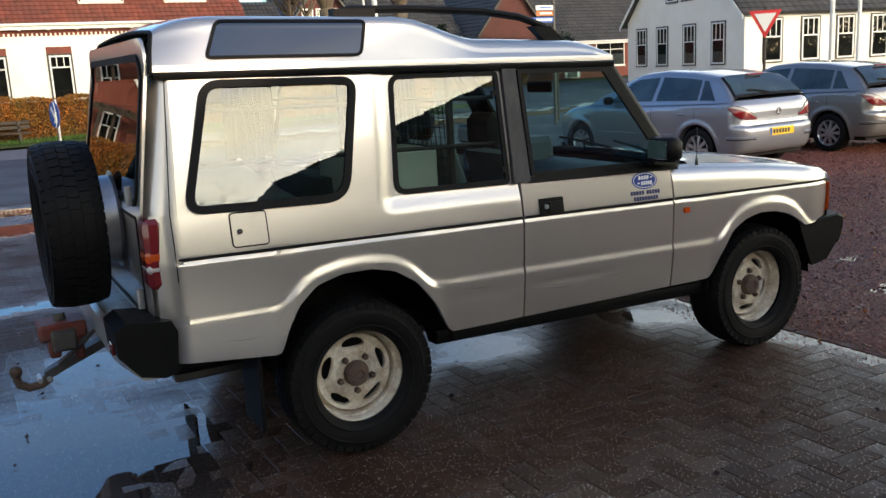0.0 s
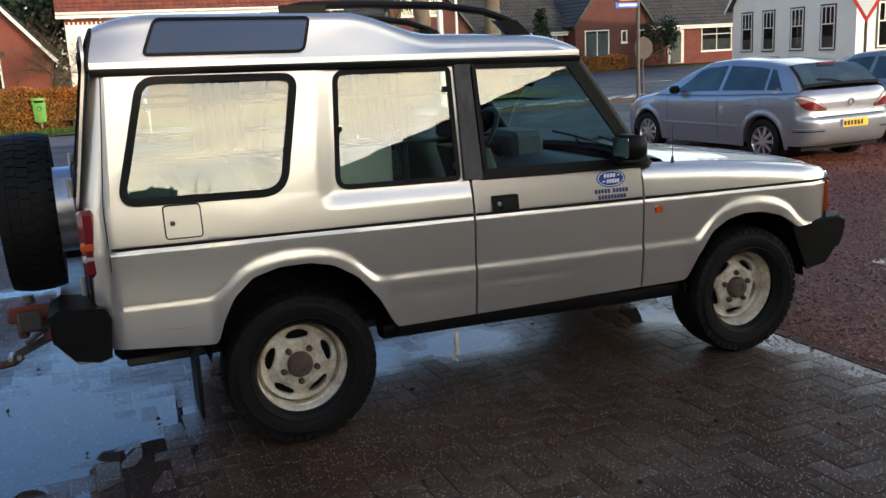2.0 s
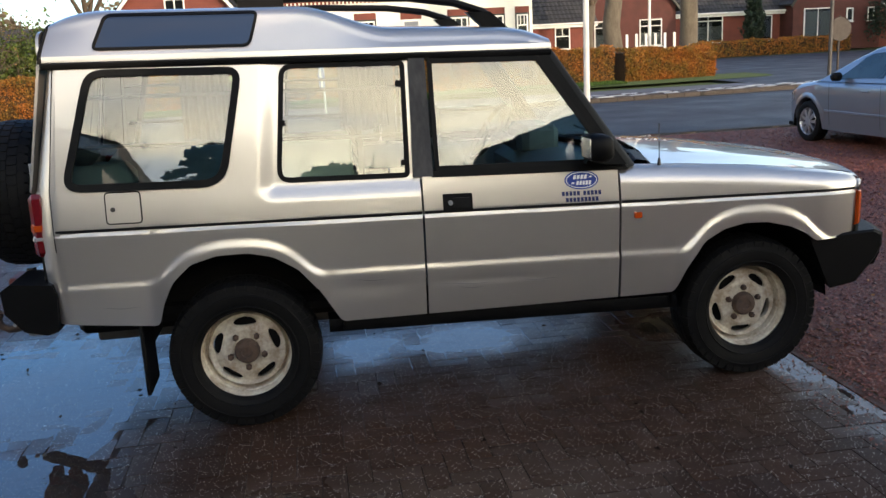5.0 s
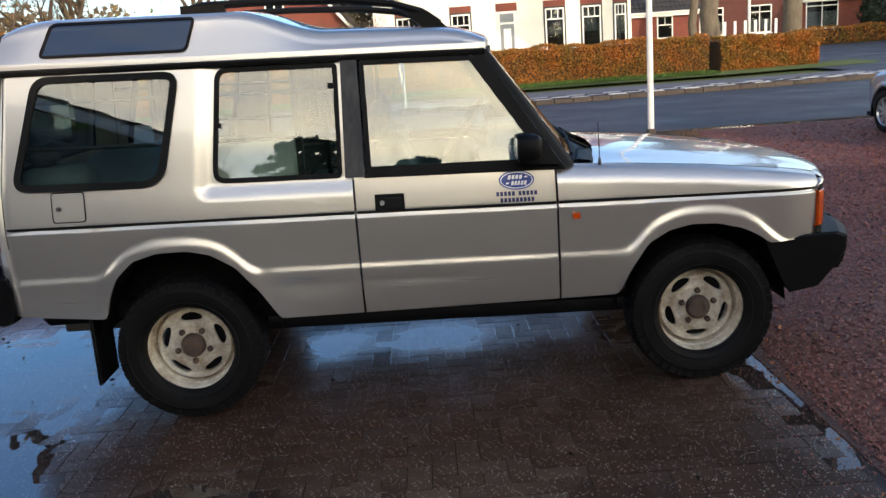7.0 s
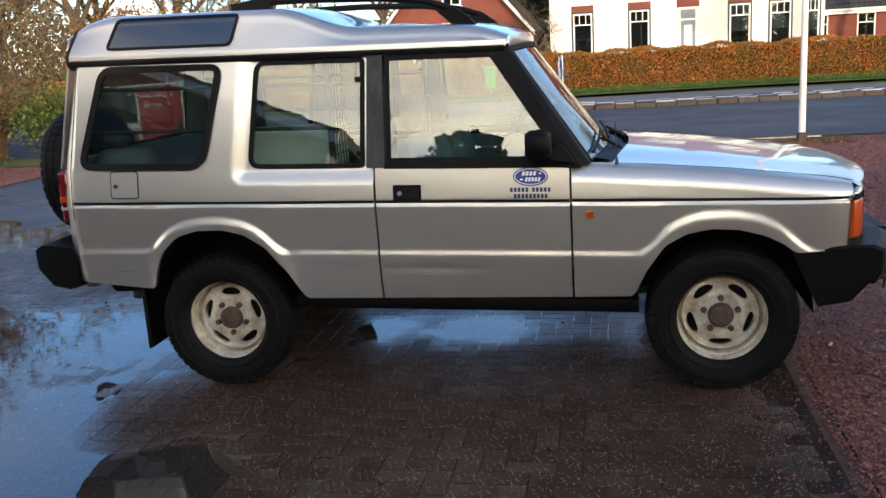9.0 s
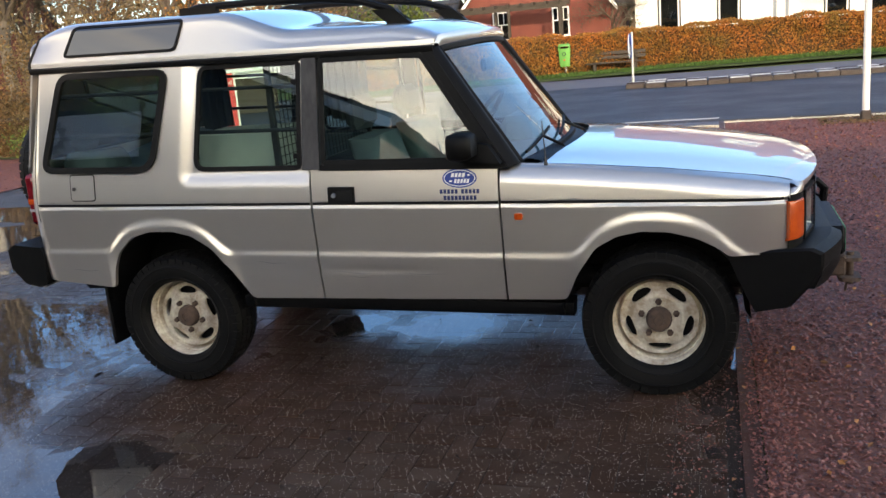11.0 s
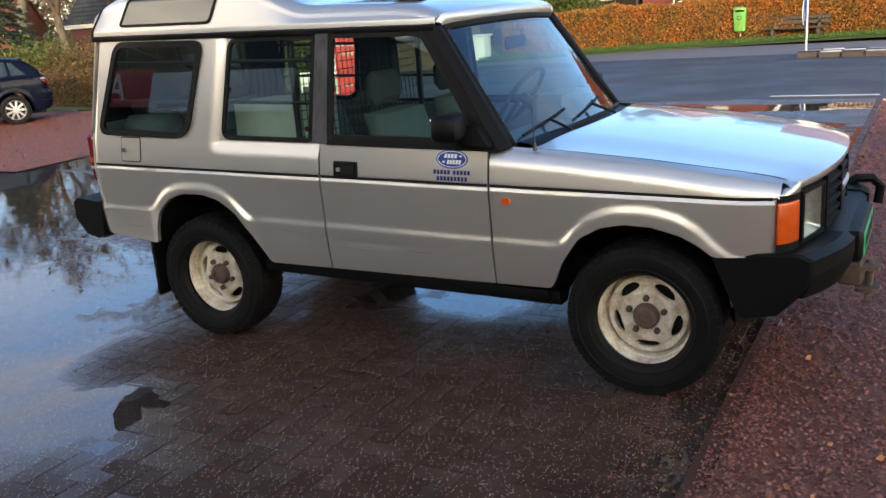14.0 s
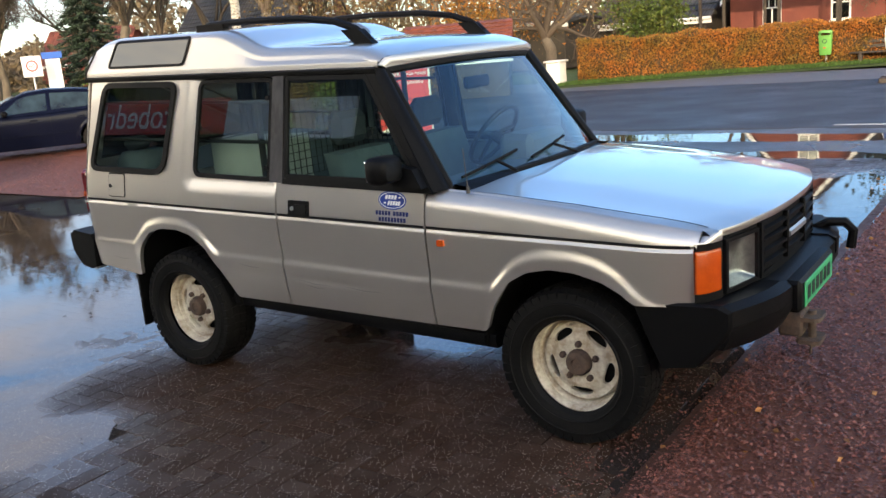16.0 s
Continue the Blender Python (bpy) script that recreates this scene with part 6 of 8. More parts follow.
HEDGE = [(-8.9, 22.7), (-4.5, 24.9), (0.6, 26.6), (6, 27.4), (11.6, 27.6)]
hedge("beech_hedge", "clipped beech hedge in copper autumn leaf behind a grass strip", HEDGE, 1.31, 1.0, M["hedge_leaf"], 60000, 11, 0.07)
hedge("beech_hedge", "shaggy orange beech hedge at the corner of the road", [(12.0, 27.7), (15.8, 28.3)], 1.16, 1.1, M["hedge_leaf"], 16000, 12, 0.08)
hedge("low_hedge", "low dark red hedge before the brick houses", [(25.5, 50.5), (36, 51.0)], 1.0, 1.0, M["hedge_leaf"], 5000, 13, 0.13)
hedge("low_hedge", "low clipped hedge beside the yard", [(-21.5, 12.4), (-10.2, 10.9)], 0.84, 1.1, M["olive_leaf"], 16000, 14, 0.06)

# grass strip before the hedge
gv = part("grass_strip", Geo().grid([[(x, y + d, z) for d, z in ((-2.0, 0.0), (-1.7, 0.05), (0.3, 0.06))] for x, y in HEDGE + [(12.2, 27.7), (17.6, 28.6)]]), M["grass"], kind="structure", label="short green grass strip")
r = np.random.default_rng(21)
n = 22000
k = r.integers(0, len(HEDGE) - 1, n)
H = np.array(HEDGE + [(12.2, 27.7)])
s = r.uniform(0, 1, (n, 1))
p = H[k] * (1 - s) + H[k + 1] * s
c = np.stack([p[:, 0], p[:, 1] + r.uniform(-2.0, -0.3, n), np.full(n, 0.07)], axis=1)
up = np.stack([r.normal(0, 0.03, n), r.normal(0, 0.03, n), r.uniform(0.05, 0.11, n)], axis=1)
wv = np.stack([r.normal(0, 0.012, n), r.normal(0, 0.012, n), np.zeros(n)], axis=1)
mesh_of("grass_blades", np.stack([c - wv, c + wv, c + up], axis=1), [(0, 1, 2)], M["blades"], label="green grass blades")


def limb(g, tips, p, d, length, rad, depth, r, spread, up, segs=4):
    """A bent, tapering limb with smaller ones from it; tips gathers the ends."""
    pts, q, v = [p], Vector(p), Vector(d).normalized()
    rr = [rad]
    for i in range(segs):
        v = (v + Vector((r.normal(0, 0.16), r.normal(0, 0.16), r.normal(0, 0.10) + up * 0.10))).normalized()
        q = q + v * (length / segs)
        pts.append(tuple(q))
        rr.append(rad * (1 - 0.62 * (i + 1) / segs))
    g.tube(pts, rr, 7 if rad > 0.06 else 4, cap=False)
    if depth == 0:
        tips.extend(pts[1:])
        return
    kids = int(r.integers(3, 5)) if depth > 1 else int(r.integers(3, 6))
    for i in range(kids):
        t = r.uniform(0.35, 1.0) if i else 1.0
        j = min(int(t * segs), segs)
        a = r.uniform(0, 2 * math.pi)
        side = v.orthogonal().normalized()
        side.rotate(Matrix.Rotation(a, 3, v))
        nd = (v * (1 - spread) + side * spread + Vector((0, 0, 0.12 * up))).normalized()
        limb(g, tips, pts[j], nd, length * r.uniform(0.55, 0.8), max(0.006, rr[j] * 0.72), depth - 1, r, spread, up, 3)


def tree(name, label, at, height, seed, bark="bark", leaves=None, n_leaf=0, leaf=0.09, twigs=900, spread=0.55, depth=4, trunk=None, trunk_r=None, twig_len=0.5):
    r = np.random.default_rng(seed)
    t = thing(name, label, "tree", at=at)
    trunk = trunk or height * 0.32
    tr = trunk_r or height * 0.022
    g, tips = Geo(), []
    base = Vector(at)
    pts = [base + Vector((r.normal(0, 0.03) * k, r.normal(0, 0.03) * k, trunk * k / 4)) for k in range(5)]
    g.tube(pts, [tr * 1.35, tr * 1.05, tr, tr * 0.95, tr * 0.85], 10, cap=False)
    part("trunk", g, M[bark], t, smooth=60)
    g = Geo()
    n = int(r.integers(3, 5))
    for i in range(n):
        a = 2 * math.pi * (i + r.uniform(-0.2, 0.2)) / n
        limb(g, tips, tuple(pts[-1]), (math.cos(a) * spread, math.sin(a) * spread, 1.0 - 0.4 * spread), (height - trunk) * 0.42, tr * 0.62, depth - 1, r, spread, 1.0)
    limb(g, tips, tuple(pts[-1]), (0, 0, 1), (height - trunk) * 0.5, tr * 0.7, depth - 1, r, spread, 1.0)
    crown = part("crown", g, M["twig" if bark != "birch" else "bark"], t, smooth=60)
    tp = np.array(tips)
    if twigs:
        k = r.integers(0, len(tp), twigs)
        d = r.normal(size=(twigs, 3)) + [0, 0, 0.35]
        d /= np.linalg.norm(d, axis=1)[:, None]
        L = twig_len * r.uniform(0.4, 1.2, (twigs, 1))
        w = np.cross(d, r.normal(size=(twigs, 3)))
        w /= np.linalg.norm(w, axis=1)[:, None]
        a, b = tp[k], tp[k] + d * L
        tw = 0.013 if twig_len > 0.7 else 0.005
        mesh_of("twig_spray", np.stack([a - w * tw, a + w * tw, b], axis=1), [(0, 1, 2)], M["twig"], crown, kind="stuff")
    if leaves:
        k = r.integers(0, len(tp), n_leaf)
        c = tp[k] + r.normal(0, 0.22, (n_leaf, 3))
        mesh_of("foliage", leaf_verts(r, c, leaf), LEAF, M[leaves], crown)
    return t


def conifer(name, label, at, height, radius, seed, droop=0.25, mat="needle", n=9000, leaf=0.26, thick=1.0, tier=0.42):
    r = np.random.default_rng(seed)
    t = thing(name, label, "tree", at=at)
    base = Vector(at)
    part("trunk", Geo().cyl(base, base + Vector((0, 0, height * 0.95)), height * 0.02, 0.02, 8), M["bark"], t)
    g, cs = Geo(), []
    levels = int(height / tier)
    for i in range(levels):
        z = 0.6 + (height - 0.7) * i / levels
        L = radius * (1 - (z / height)) ** 0.85 + 0.15
        m = 7
        for k in range(m):
            a = 2 * math.pi * (k + 0.5 * (i % 2) + r.uniform(-0.2, 0.2)) / m
            d = Vector((math.cos(a), math.sin(a), 0))
            LL = L * r.uniform(0.75, 1.1)
            pts = [base + Vector((0, 0, z)) + d * LL * s + Vector((0, 0, -droop * LL * s * s + 0.12 * LL * s * s * s)) for s in (0, 0.35, 0.7, 1.0)]
            g.tube(pts, [0.03 * thick, 0.022 * thick, 0.016 * thick, 0.008 * thick], 4, cap=False)
            cs += [pts[0].lerp(pts[3], s) + Vector((r.normal(0, 0.05), r.normal(0, 0.05), -droop * LL * s * s + r.normal(0.02, 0.05))) for s in r.uniform(0.15, 1.03, max(3, int(n / levels / m)))]
    crown = part("crown", g, M["bark" if thick == 1.0 else mat], t)
    mesh_of("needles", leaf_verts(r, np.array(cs), leaf), LEAF, M[mat], crown)
    return t


def bush(name, label, at, size, seed, mat, n, leaf=0.08):
    """A shrub: stems and many leaves in loose clumps."""
    r = np.random.default_rng(seed)
    t = thing(name, label, "shrub", at=at)
    g, cs = Geo(), []
    for i in range(14):
        a = r.uniform(0, 2 * math.pi)
        e = Vector(at) + Vector((math.cos(a) * size[0] * r.uniform(0.1, 0.9), math.sin(a) * size[1] * r.uniform(0.1, 0.9), size[2] * r.uniform(0.6, 1.0)))
        g.tube([Vector(at), Vector(at).lerp(e, 0.5) + Vector((0, 0, 0.15)), e], [0.02, 0.014, 0.005], 4, cap=False)
        cs.append(e)
    st = part("stem", g, M["twig"], t)
    k = r.integers(0, len(cs), n)
    c = np.array([tuple(v) for v in cs])[k] + r.normal(0, 1, (n, 3)) * np.array(size) * [0.22, 0.22, 0.2]
    c[:, 2] = np.abs(c[:, 2] - 0.05) + 0.05
    mesh_of("foliage", leaf_verts(r, c, leaf), LEAF, M[mat], st)
    return t


# ---- houses ----
def frame_of(origin, angle):
    """Places along a wall: u along it, d out of it towards the viewer, z up."""
    c, s = math.cos(radians(angle)), math.sin(radians(angle))
    return lambda u, d, z: (origin[0] + c * u + s * d, origin[1] + s * u - c * d, z)


def window(parent, put, u0, u1, z0, z1, frame="frame_white", bars=(1, 3), lintel=None, curtain=0.0, sill=True, transom=0.3, blind=0.0):
    """A window set into a wall, with frame, bars and pane; put(u, d, z), d out of the wall."""
    P = lambda u, w, d: put(u, d, w)
    w = part("window", Geo().strip([(u0, z0), (u1, z0), (u1, z1), (u0, z1)], [(u0 + 0.07, z0 + 0.08), (u1 - 0.07, z0 + 0.08), (u1 - 0.07, z1 - 0.07), (u0 + 0.07, z1 - 0.07)], lambda u, q, d: P(u, q, d + 0.005), 0.05), M[frame], parent, smooth=0)
    part("pane", Geo().prism([(u0 + 0.05, z0 + 0.05), (u1 - 0.05, z0 + 0.05), (u1 - 0.05, z1 - 0.05), (u0 + 0.05, z1 - 0.05)], P, 0.022, 0.028), M["pane"], w, smooth=0)
    part("room", Geo().prism([(u0 + 0.05, z0 + 0.05), (u1 - 0.05, z0 + 0.05), (u1 - 0.05, z1 - 0.05), (u0 + 0.05, z1 - 0.05)], P, 0.006, 0.010), M["dark_room"], w, smooth=0)
    dark = parent.name.startswith("white")
    if dark:
        part("surround", Geo().strip([(u0 - 0.08, z0 - 0.0), (u1 + 0.08, z0 - 0.0), (u1 + 0.08, z1 + 0.08), (u0 - 0.08, z1 + 0.08)], [(u0, z0 + 0.002), (u1, z0 + 0.002), (u1, z1), (u0, z1)], lambda u, q, d: P(u, q, d + 0.004), 0.04), M["frame_dark"], w, "dark painted window surround", smooth=0)
    zt = z1 - (z1 - z0) * transom
    if transom:
        part("bar", Geo().prism([(u0 + 0.06, zt - 0.03), (u1 - 0.06, zt - 0.03), (u1 - 0.06, zt + 0.03), (u0 + 0.06, zt + 0.03)], P, 0.02, 0.052), M[frame], w, smooth=0)
        for i in range(1, bars[1]):
            u = u0 + (u1 - u0) * i / bars[1]
            part("bar", Geo().prism([(u - 0.02, zt), (u + 0.02, zt), (u + 0.02, z1 - 0.05), (u - 0.02, z1 - 0.05)], P, 0.02, 0.05), M[frame], w, smooth=0)
    for i in range(1, bars[0]):
        u = u0 + (u1 - u0) * i / bars[0]
        part("bar", Geo().prism([(u - 0.03, z0 + 0.05), (u + 0.03, z0 + 0.05), (u + 0.03, zt), (u - 0.03, zt)], P, 0.02, 0.052), M[frame], w, smooth=0)
    if curtain:
        part("curtain", Geo().prism([(u0 + 0.07, z0 + 0.06), (u1 - 0.07, z0 + 0.06), (u1 - 0.07, z0 + (z1 - z0) * curtain), (u0 + 0.07, z0 + (z1 - z0) * curtain)], P, 0.011, 0.016), M["curtain"], w, smooth=0)
    if blind:
        part("blind", Geo().prism([(u0 + 0.07, z1 - (z1 - z0) * blind), (u1 - 0.07, z1 - (z1 - z0) * blind), (u1 - 0.07, z1 - 0.06), (u0 + 0.07, z1 - 0.06)], P, 0.0105, 0.0155), M["blind"], w, "drawn grey blind", smooth=0)
    if sill:
        part("sill", Geo().prism([(u0 - 0.06, z0 - 0.07), (u1 + 0.06, z0 - 0.07), (u1 + 0.06, z0 - 0.005), (u0 - 0.06, z0 - 0.005)], P, 0.0, 0.09), M["frame_dark" if dark else frame], w, smooth=0)
    if lintel:
        part("lintel", Geo().prism([(u0 - 0.08, z1 + 0.005), (u1 + 0.08, z1 + 0.005), (u1 + 0.08, z1 + 0.40), (u0 - 0.08, z1 + 0.40)], P, 0.0, 0.02), M[lintel], w, smooth=0)
    return w


def roof_slope(parent, a, b, c, d, mat, rows, cols, name="roof", label=""):
    """A tiled slope between eave a-b and ridge d-c; each course a little proud of the next."""
    a, b, c, d = (Vector(p) for p in (a, b, c, d))
    nrm = (b - a).cross(d - a).normalized()
    if nrm.z < 0:
        nrm = -nrm
    v = []
    for i in range(rows):
        t0, t1 = i / rows, (i + 1.12) / rows
        for j in range(cols):
            s0, s1 = j / cols, (j + 1) / cols
            f = lambda s, t: (a.lerp(b, s)).lerp(d.lerp(c, s), min(t, 1.0))
            q = [f(s0, t0) + nrm * 0.055, f(s1, t0) + nrm * 0.055, f(s1, t1) + nrm * 0.01, f(s0, t1) + nrm * 0.01]
            m0, m1 = (q[0] + q[1]) / 2 + nrm * 0.03, (q[2] + q[3]) / 2 + nrm * 0.02
            e0, e1 = f(s0, t0), f(s1, t0)
            v.append([q[0], m0, q[1], q[2], m1, q[3], e0, e1])
    ob = mesh_of("tiles", np.array([[tuple(p) for p in piece] for piece in v]), [(0, 1, 4, 5), (1, 2, 3, 4), (6, 7, 2, 1, 0)], mat, parent)
    part(name, Geo().add([a, b, c, d, a - nrm * 0.12, b - nrm * 0.12, c - nrm * 0.12, d - nrm * 0.12], [(0, 1, 2, 3), (7, 6, 5, 4), (0, 4, 5, 1), (1, 5, 6, 2), (2, 6, 7, 3), (3, 7, 4, 0)]), mat, parent, label, smooth=0)
    return ob


def house(name, label, origin, angle, width, depth, eave, ridge, wall, tile, gable_front=False, tiles=(16, 40), over=0.35):
    """A house whose front wall starts at origin and runs along angle; returns it and its wall's places."""
    h = thing(name, label, "house", at=(*origin, 0))
    put = frame_of(origin, angle)
    g = Geo()
    if gable_front:
        o = [(0, 0), (width, 0), (width, eave), (width / 2, ridge), (0, eave)]
        g.add([put(u, 0, z) for u, z in o] + [put(u, -depth, z) for u, z in o], [tuple(range(5)), tuple(range(9, 4, -1)), (0, 5, 6, 1), (1, 6, 7, 2), (4, 9, 5, 0)])
    else:
        o = [(0, 0), (depth, 0), (depth, eave), (depth / 2, ridge), (0, eave)]
        g.add([put(0, -d, z) for d, z in o] + [put(width, -d, z) for d, z in o], [tuple(range(5)), tuple(range(9, 4, -1)), (0, 5, 6, 1), (1, 6, 7, 2), (4, 9, 5, 0)])
    part("wall", g, M[wall], h, smooth=0)
    if gable_front:
        rise = (ridge - eave) / (width / 2)
        for s in (0, 1):
            e = -over if s == 0 else width + over
            roof_slope(h, put(e, over, eave - over * rise + 0.05), put(e, -depth - over, eave - over * rise + 0.05), put(width / 2, -depth - over, ridge + 0.05), put(width / 2, over, ridge + 0.05), M[tile], tiles[0], tiles[1])
            part("bargeboard", Geo().add([put(e, over + 0.02, eave - over * rise), put(width / 2, over + 0.02, ridge), put(width / 2, over + 0.02, ridge - 0.22), put(e, over + 0.02, eave - over * rise - 0.2),
                                          put(e, over + 0.06, eave - over * rise), put(width / 2, over + 0.06, ridge), put(width / 2, over + 0.06, ridge - 0.22), put(e, over + 0.06, eave - over * rise - 0.2)],
                                         [(0, 1, 2, 3), (7, 6, 5, 4), (0, 4, 5, 1), (3, 2, 6, 7), (0, 3, 7, 4), (1, 5, 6, 2)]), M["frame_white" if wall != "brick_dark" else "frame_dark"], h, smooth=0)
    else:
        rise = (ridge - eave) / (depth / 2)
        for s in (0, 1):
            d = over if s == 0 else -depth - over
            roof_slope(h, put(-over, d, eave - over * rise + 0.05), put(width + over, d, eave - over * rise + 0.05), put(width + over, -depth / 2, ridge + 0.05), put(-over, -depth / 2, ridge + 0.05), M[tile], tiles[0], tiles[1])
        part("gutter", Geo().cyl(put(-over, over + 0.05, eave - over * rise), put(width + over, over + 0.05, eave - over * rise), 0.07, seg=8), M["frame_white"], h)
        part("fascia", Geo().prism([(-over, eave - over * rise - 0.22), (width + over, eave - over * rise - 0.22), (width + over, eave - over * rise - 0.05), (-over, eave - over * rise - 0.05)], lambda u, w, d: put(u, d, w), over - 0.06, over - 0.02), M["frame_white"], h, smooth=0)
    return h, put


def chimney(h, put, u, d, z0, z1, mat="brick"):
    g = Geo().prism([(u - 0.35, d - 0.3), (u + 0.35, d - 0.3), (u + 0.35, d + 0.3), (u - 0.35, d + 0.3)], lambda a, b, c: put(a, b, c), z0, z1)
    part("chimney", g, M[mat], h, smooth=0)


# white house behind the hedge
wh, P = house("white_house", "long white-painted house with red roof tiles and tall windows", (-0.8, 42.0), 0.0, 13.2, 9.0, 4.80, 9.0, "white_wall", "tile_red", tiles=(22, 52))
for u0, u1, bl in ((1.17, 2.12, 0.0), (3.97, 4.93, 0.0), (8.78, 9.76, 0.62), (10.68, 11.65, 0.60), (12.35, 12.95, 0.7)):
    window(wh, P, u0, u1, 0.95, 3.06, bars=(1, 3), lintel="brick", transom=0.26, blind=bl)
dr = part("front_door", Geo().prism([(6.34, 0.3), (7.27, 0.3), (7.27, 3.06), (6.34, 3.06)], lambda u, w, d: P(u, d, w), 0.0, 0.05), M["frame_white"], wh, "white front door", smooth=0)
part("door_leaf", Geo().prism([(6.45, 0.35), (7.16, 0.35), (7.16, 2.42), (6.45, 2.42)], lambda u, w, d: P(u, d, w), 0.052, 0.062), M["blind"], dr, "grey door leaf", smooth=0)
part("door_pane", Geo().prism([(6.62, 1.0), (7.0, 1.0), (7.0, 2.2), (6.62, 2.2)], lambda u, w, d: P(u, d, w), 0.064, 0.068), M["frame_white"], dr, smooth=0)
part("door_light", Geo().prism([(6.45, 2.52), (7.16, 2.52), (7.16, 2.95), (6.45, 2.95)], lambda u, w, d: P(u, d, w), 0.052, 0.056), M["blind"], dr, smooth=0)
part("door_lintel", Geo().prism([(6.26, 3.065), (7.35, 3.065), (7.35, 3.47), (6.26, 3.47)], lambda u, w, d: P(u, d, w), 0.0, 0.02), M["brick"], dr, smooth=0)
part("frieze", Geo().prism([(0, 4.10), (13.2, 4.10), (13.2, 4.42), (0, 4.42)], lambda u, w, d: P(u, d, w), 0.0, 0.03), M["brick"], wh, "brick frieze under the eaves", smooth=0)
teeth = Geo()
for k in range(66):
    teeth.prism([(0.05 + k * 0.2, 3.97), (0.16 + k * 0.2, 3.97), (0.16 + k * 0.2, 4.098), (0.05 + k * 0.2, 4.098)], lambda u, w, d: P(u, d, w), 0.0, 0.03)
part("brick_teeth", teeth, M["brick"], wh, "row of brick teeth", smooth=0, kind="stuff")
for k in range(11):
    part("bracket", Geo().prism([(0.3 + k * 1.25, 4.22), (0.42 + k * 1.25, 4.22), (0.42 + k * 1.25, 4.40), (0.3 + k * 1.25, 4.40)], lambda u, w, d: P(u, d, w), 0.031, 0.30), M["frame_white"], wh, smooth=0)
for u in (5.65, 9.7):
    dm = part("dormer", Geo().prism([(u, 5.45), (u + 2.1, 5.45), (u + 2.1, 6.7), (u, 6.7)], lambda a, w, d: P(a, d, w), -2.4, -0.55), M["frame_white"], wh, "white roof dormer", smooth=0)
    Q = lambda a, d, z: P(a, d - 0.55, z)
    window(dm.parent, Q, u + 0.12, u + 1.98, 5.55, 6.55, bars=(3, 2), transom=0, sill=False, blind=0.9)
chimney(wh, P, 8.8, -4.5, 8.5, 9.8)

# brick house with a gable to the road, its pergola and shade sail
bh, P = house("brick_house", "red brick house with a steep gable and small-paned windows", (-8.6, 38.0), 0.0, 7.0, 10.0, 2.75, 6.9, "brick", "tile_grey", True, tiles=(18, 30))
for u0, u1 in ((1.45, 2.25), (4.3, 5.1)):
    window(bh, P, u0, u1, 1.15, 2.5, bars=(2, 3), transom=0.45, lintel="brick_dark")
window(bh, P, 3.0, 3.9, 3.7, 4.9, bars=(2, 2), transom=0.5)
pg = thing("pergola", "brown timber pergola against the brick house", "pergola", at=(-8, 36.4, 0))
for x in (-9.4, -6.6, -3.6):
    part("post", Geo().box(x - 0.06, x + 0.06, 36.2, 36.32, 0, 2.55, 0.01), M["wood"], pg)
part("beam", Geo().box(-9.8, -3.2, 36.18, 36.34, 2.55, 2.75, 0.01), M["wood"], pg)
pg = thing("pergola", "brown timber pergola beside the brick house", "pergola", at=(-5.9, 36.2, 0))
for x in (-8.2, -5.9, -3.6):
    part("post", Geo().box(x - 0.06, x + 0.06, 35.74, 35.86, 0, 2.45), M["wood"], pg, smooth=0)
part("beam", Geo().box(-8.5, -3.3, 35.72, 35.88, 2.45, 2.63), M["wood"], pg, smooth=0)
for k in range(9):
    part("rafter", Geo().box(-8.28 + 0.58 * k, -8.21 + 0.58 * k, 35.5, 37.4, 2.63, 2.76), M["wood"], pg, smooth=0)

# barn and sheds further left
gs, P = house("garden_shed", "low timber shed with an orange tiled roof", (-11.9, 17.5), 28.0, 3.0, 2.4, 1.32, 2.15, "wood", "tile_red", tiles=(8, 16), over=0.15)
sh, P = house("shed", "dark timber shed with a corrugated grey roof", (-14.6, 37.0), 0.0, 5.2, 5.0, 1.9, 3.3, "wood", "tile_grey", tiles=(6, 40))
cp, P = house("carport", "low open carport with a flat dark roof", (-19.5, 33.0), 0.0, 5.0, 4.0, 2.1, 2.3, "wood", "tile_grey", tiles=(4, 10))
fh, P = house("brick_house", "brown brick house with a large dark roof among trees", (-56.0, 45.0), -8.0, 14.0, 8.0, 2.8, 8.0, "brick_dark", "tile_grey", tiles=(18, 36))
Pg = frame_of((-42.1, 43.05), 82.0)
for u0 in (2.5, 4.5):
    window(fh, Pg, u0, u0 + 0.9, 4.3, 5.5, bars=(1, 2), transom=0)
fh2, P = house("brick_house", "low house with an orange tiled roof among trees", (-84.0, 50.5), 30.0, 9.0, 8.0, 2.6, 5.9, "brick", "tile_red", tiles=(14, 30))
for k, (at, hgt) in enumerate((((-46, 36, 0), 12), ((-56, 36, 0), 12), ((-66, 44, 0), 13), ((-52, 28, 0), 11), ((-62, 33, 0), 12), ((-74, 40, 0), 13), ((-36, 40, 0), 11), ((-44, 58, 0), 14), ((-30, 60, 0), 14), ((-58, 24, 0), 12), ((-70, 30, 0), 13), ((-64, 20, 0), 11), ((-50, 44, 0), 13))):
    tree("bare_tree", "tall bare tree with grey-brown twigs", at, hgt, 200 + k, twigs=7000, spread=0.45, twig_len=1.0, trunk=hgt * 0.25)

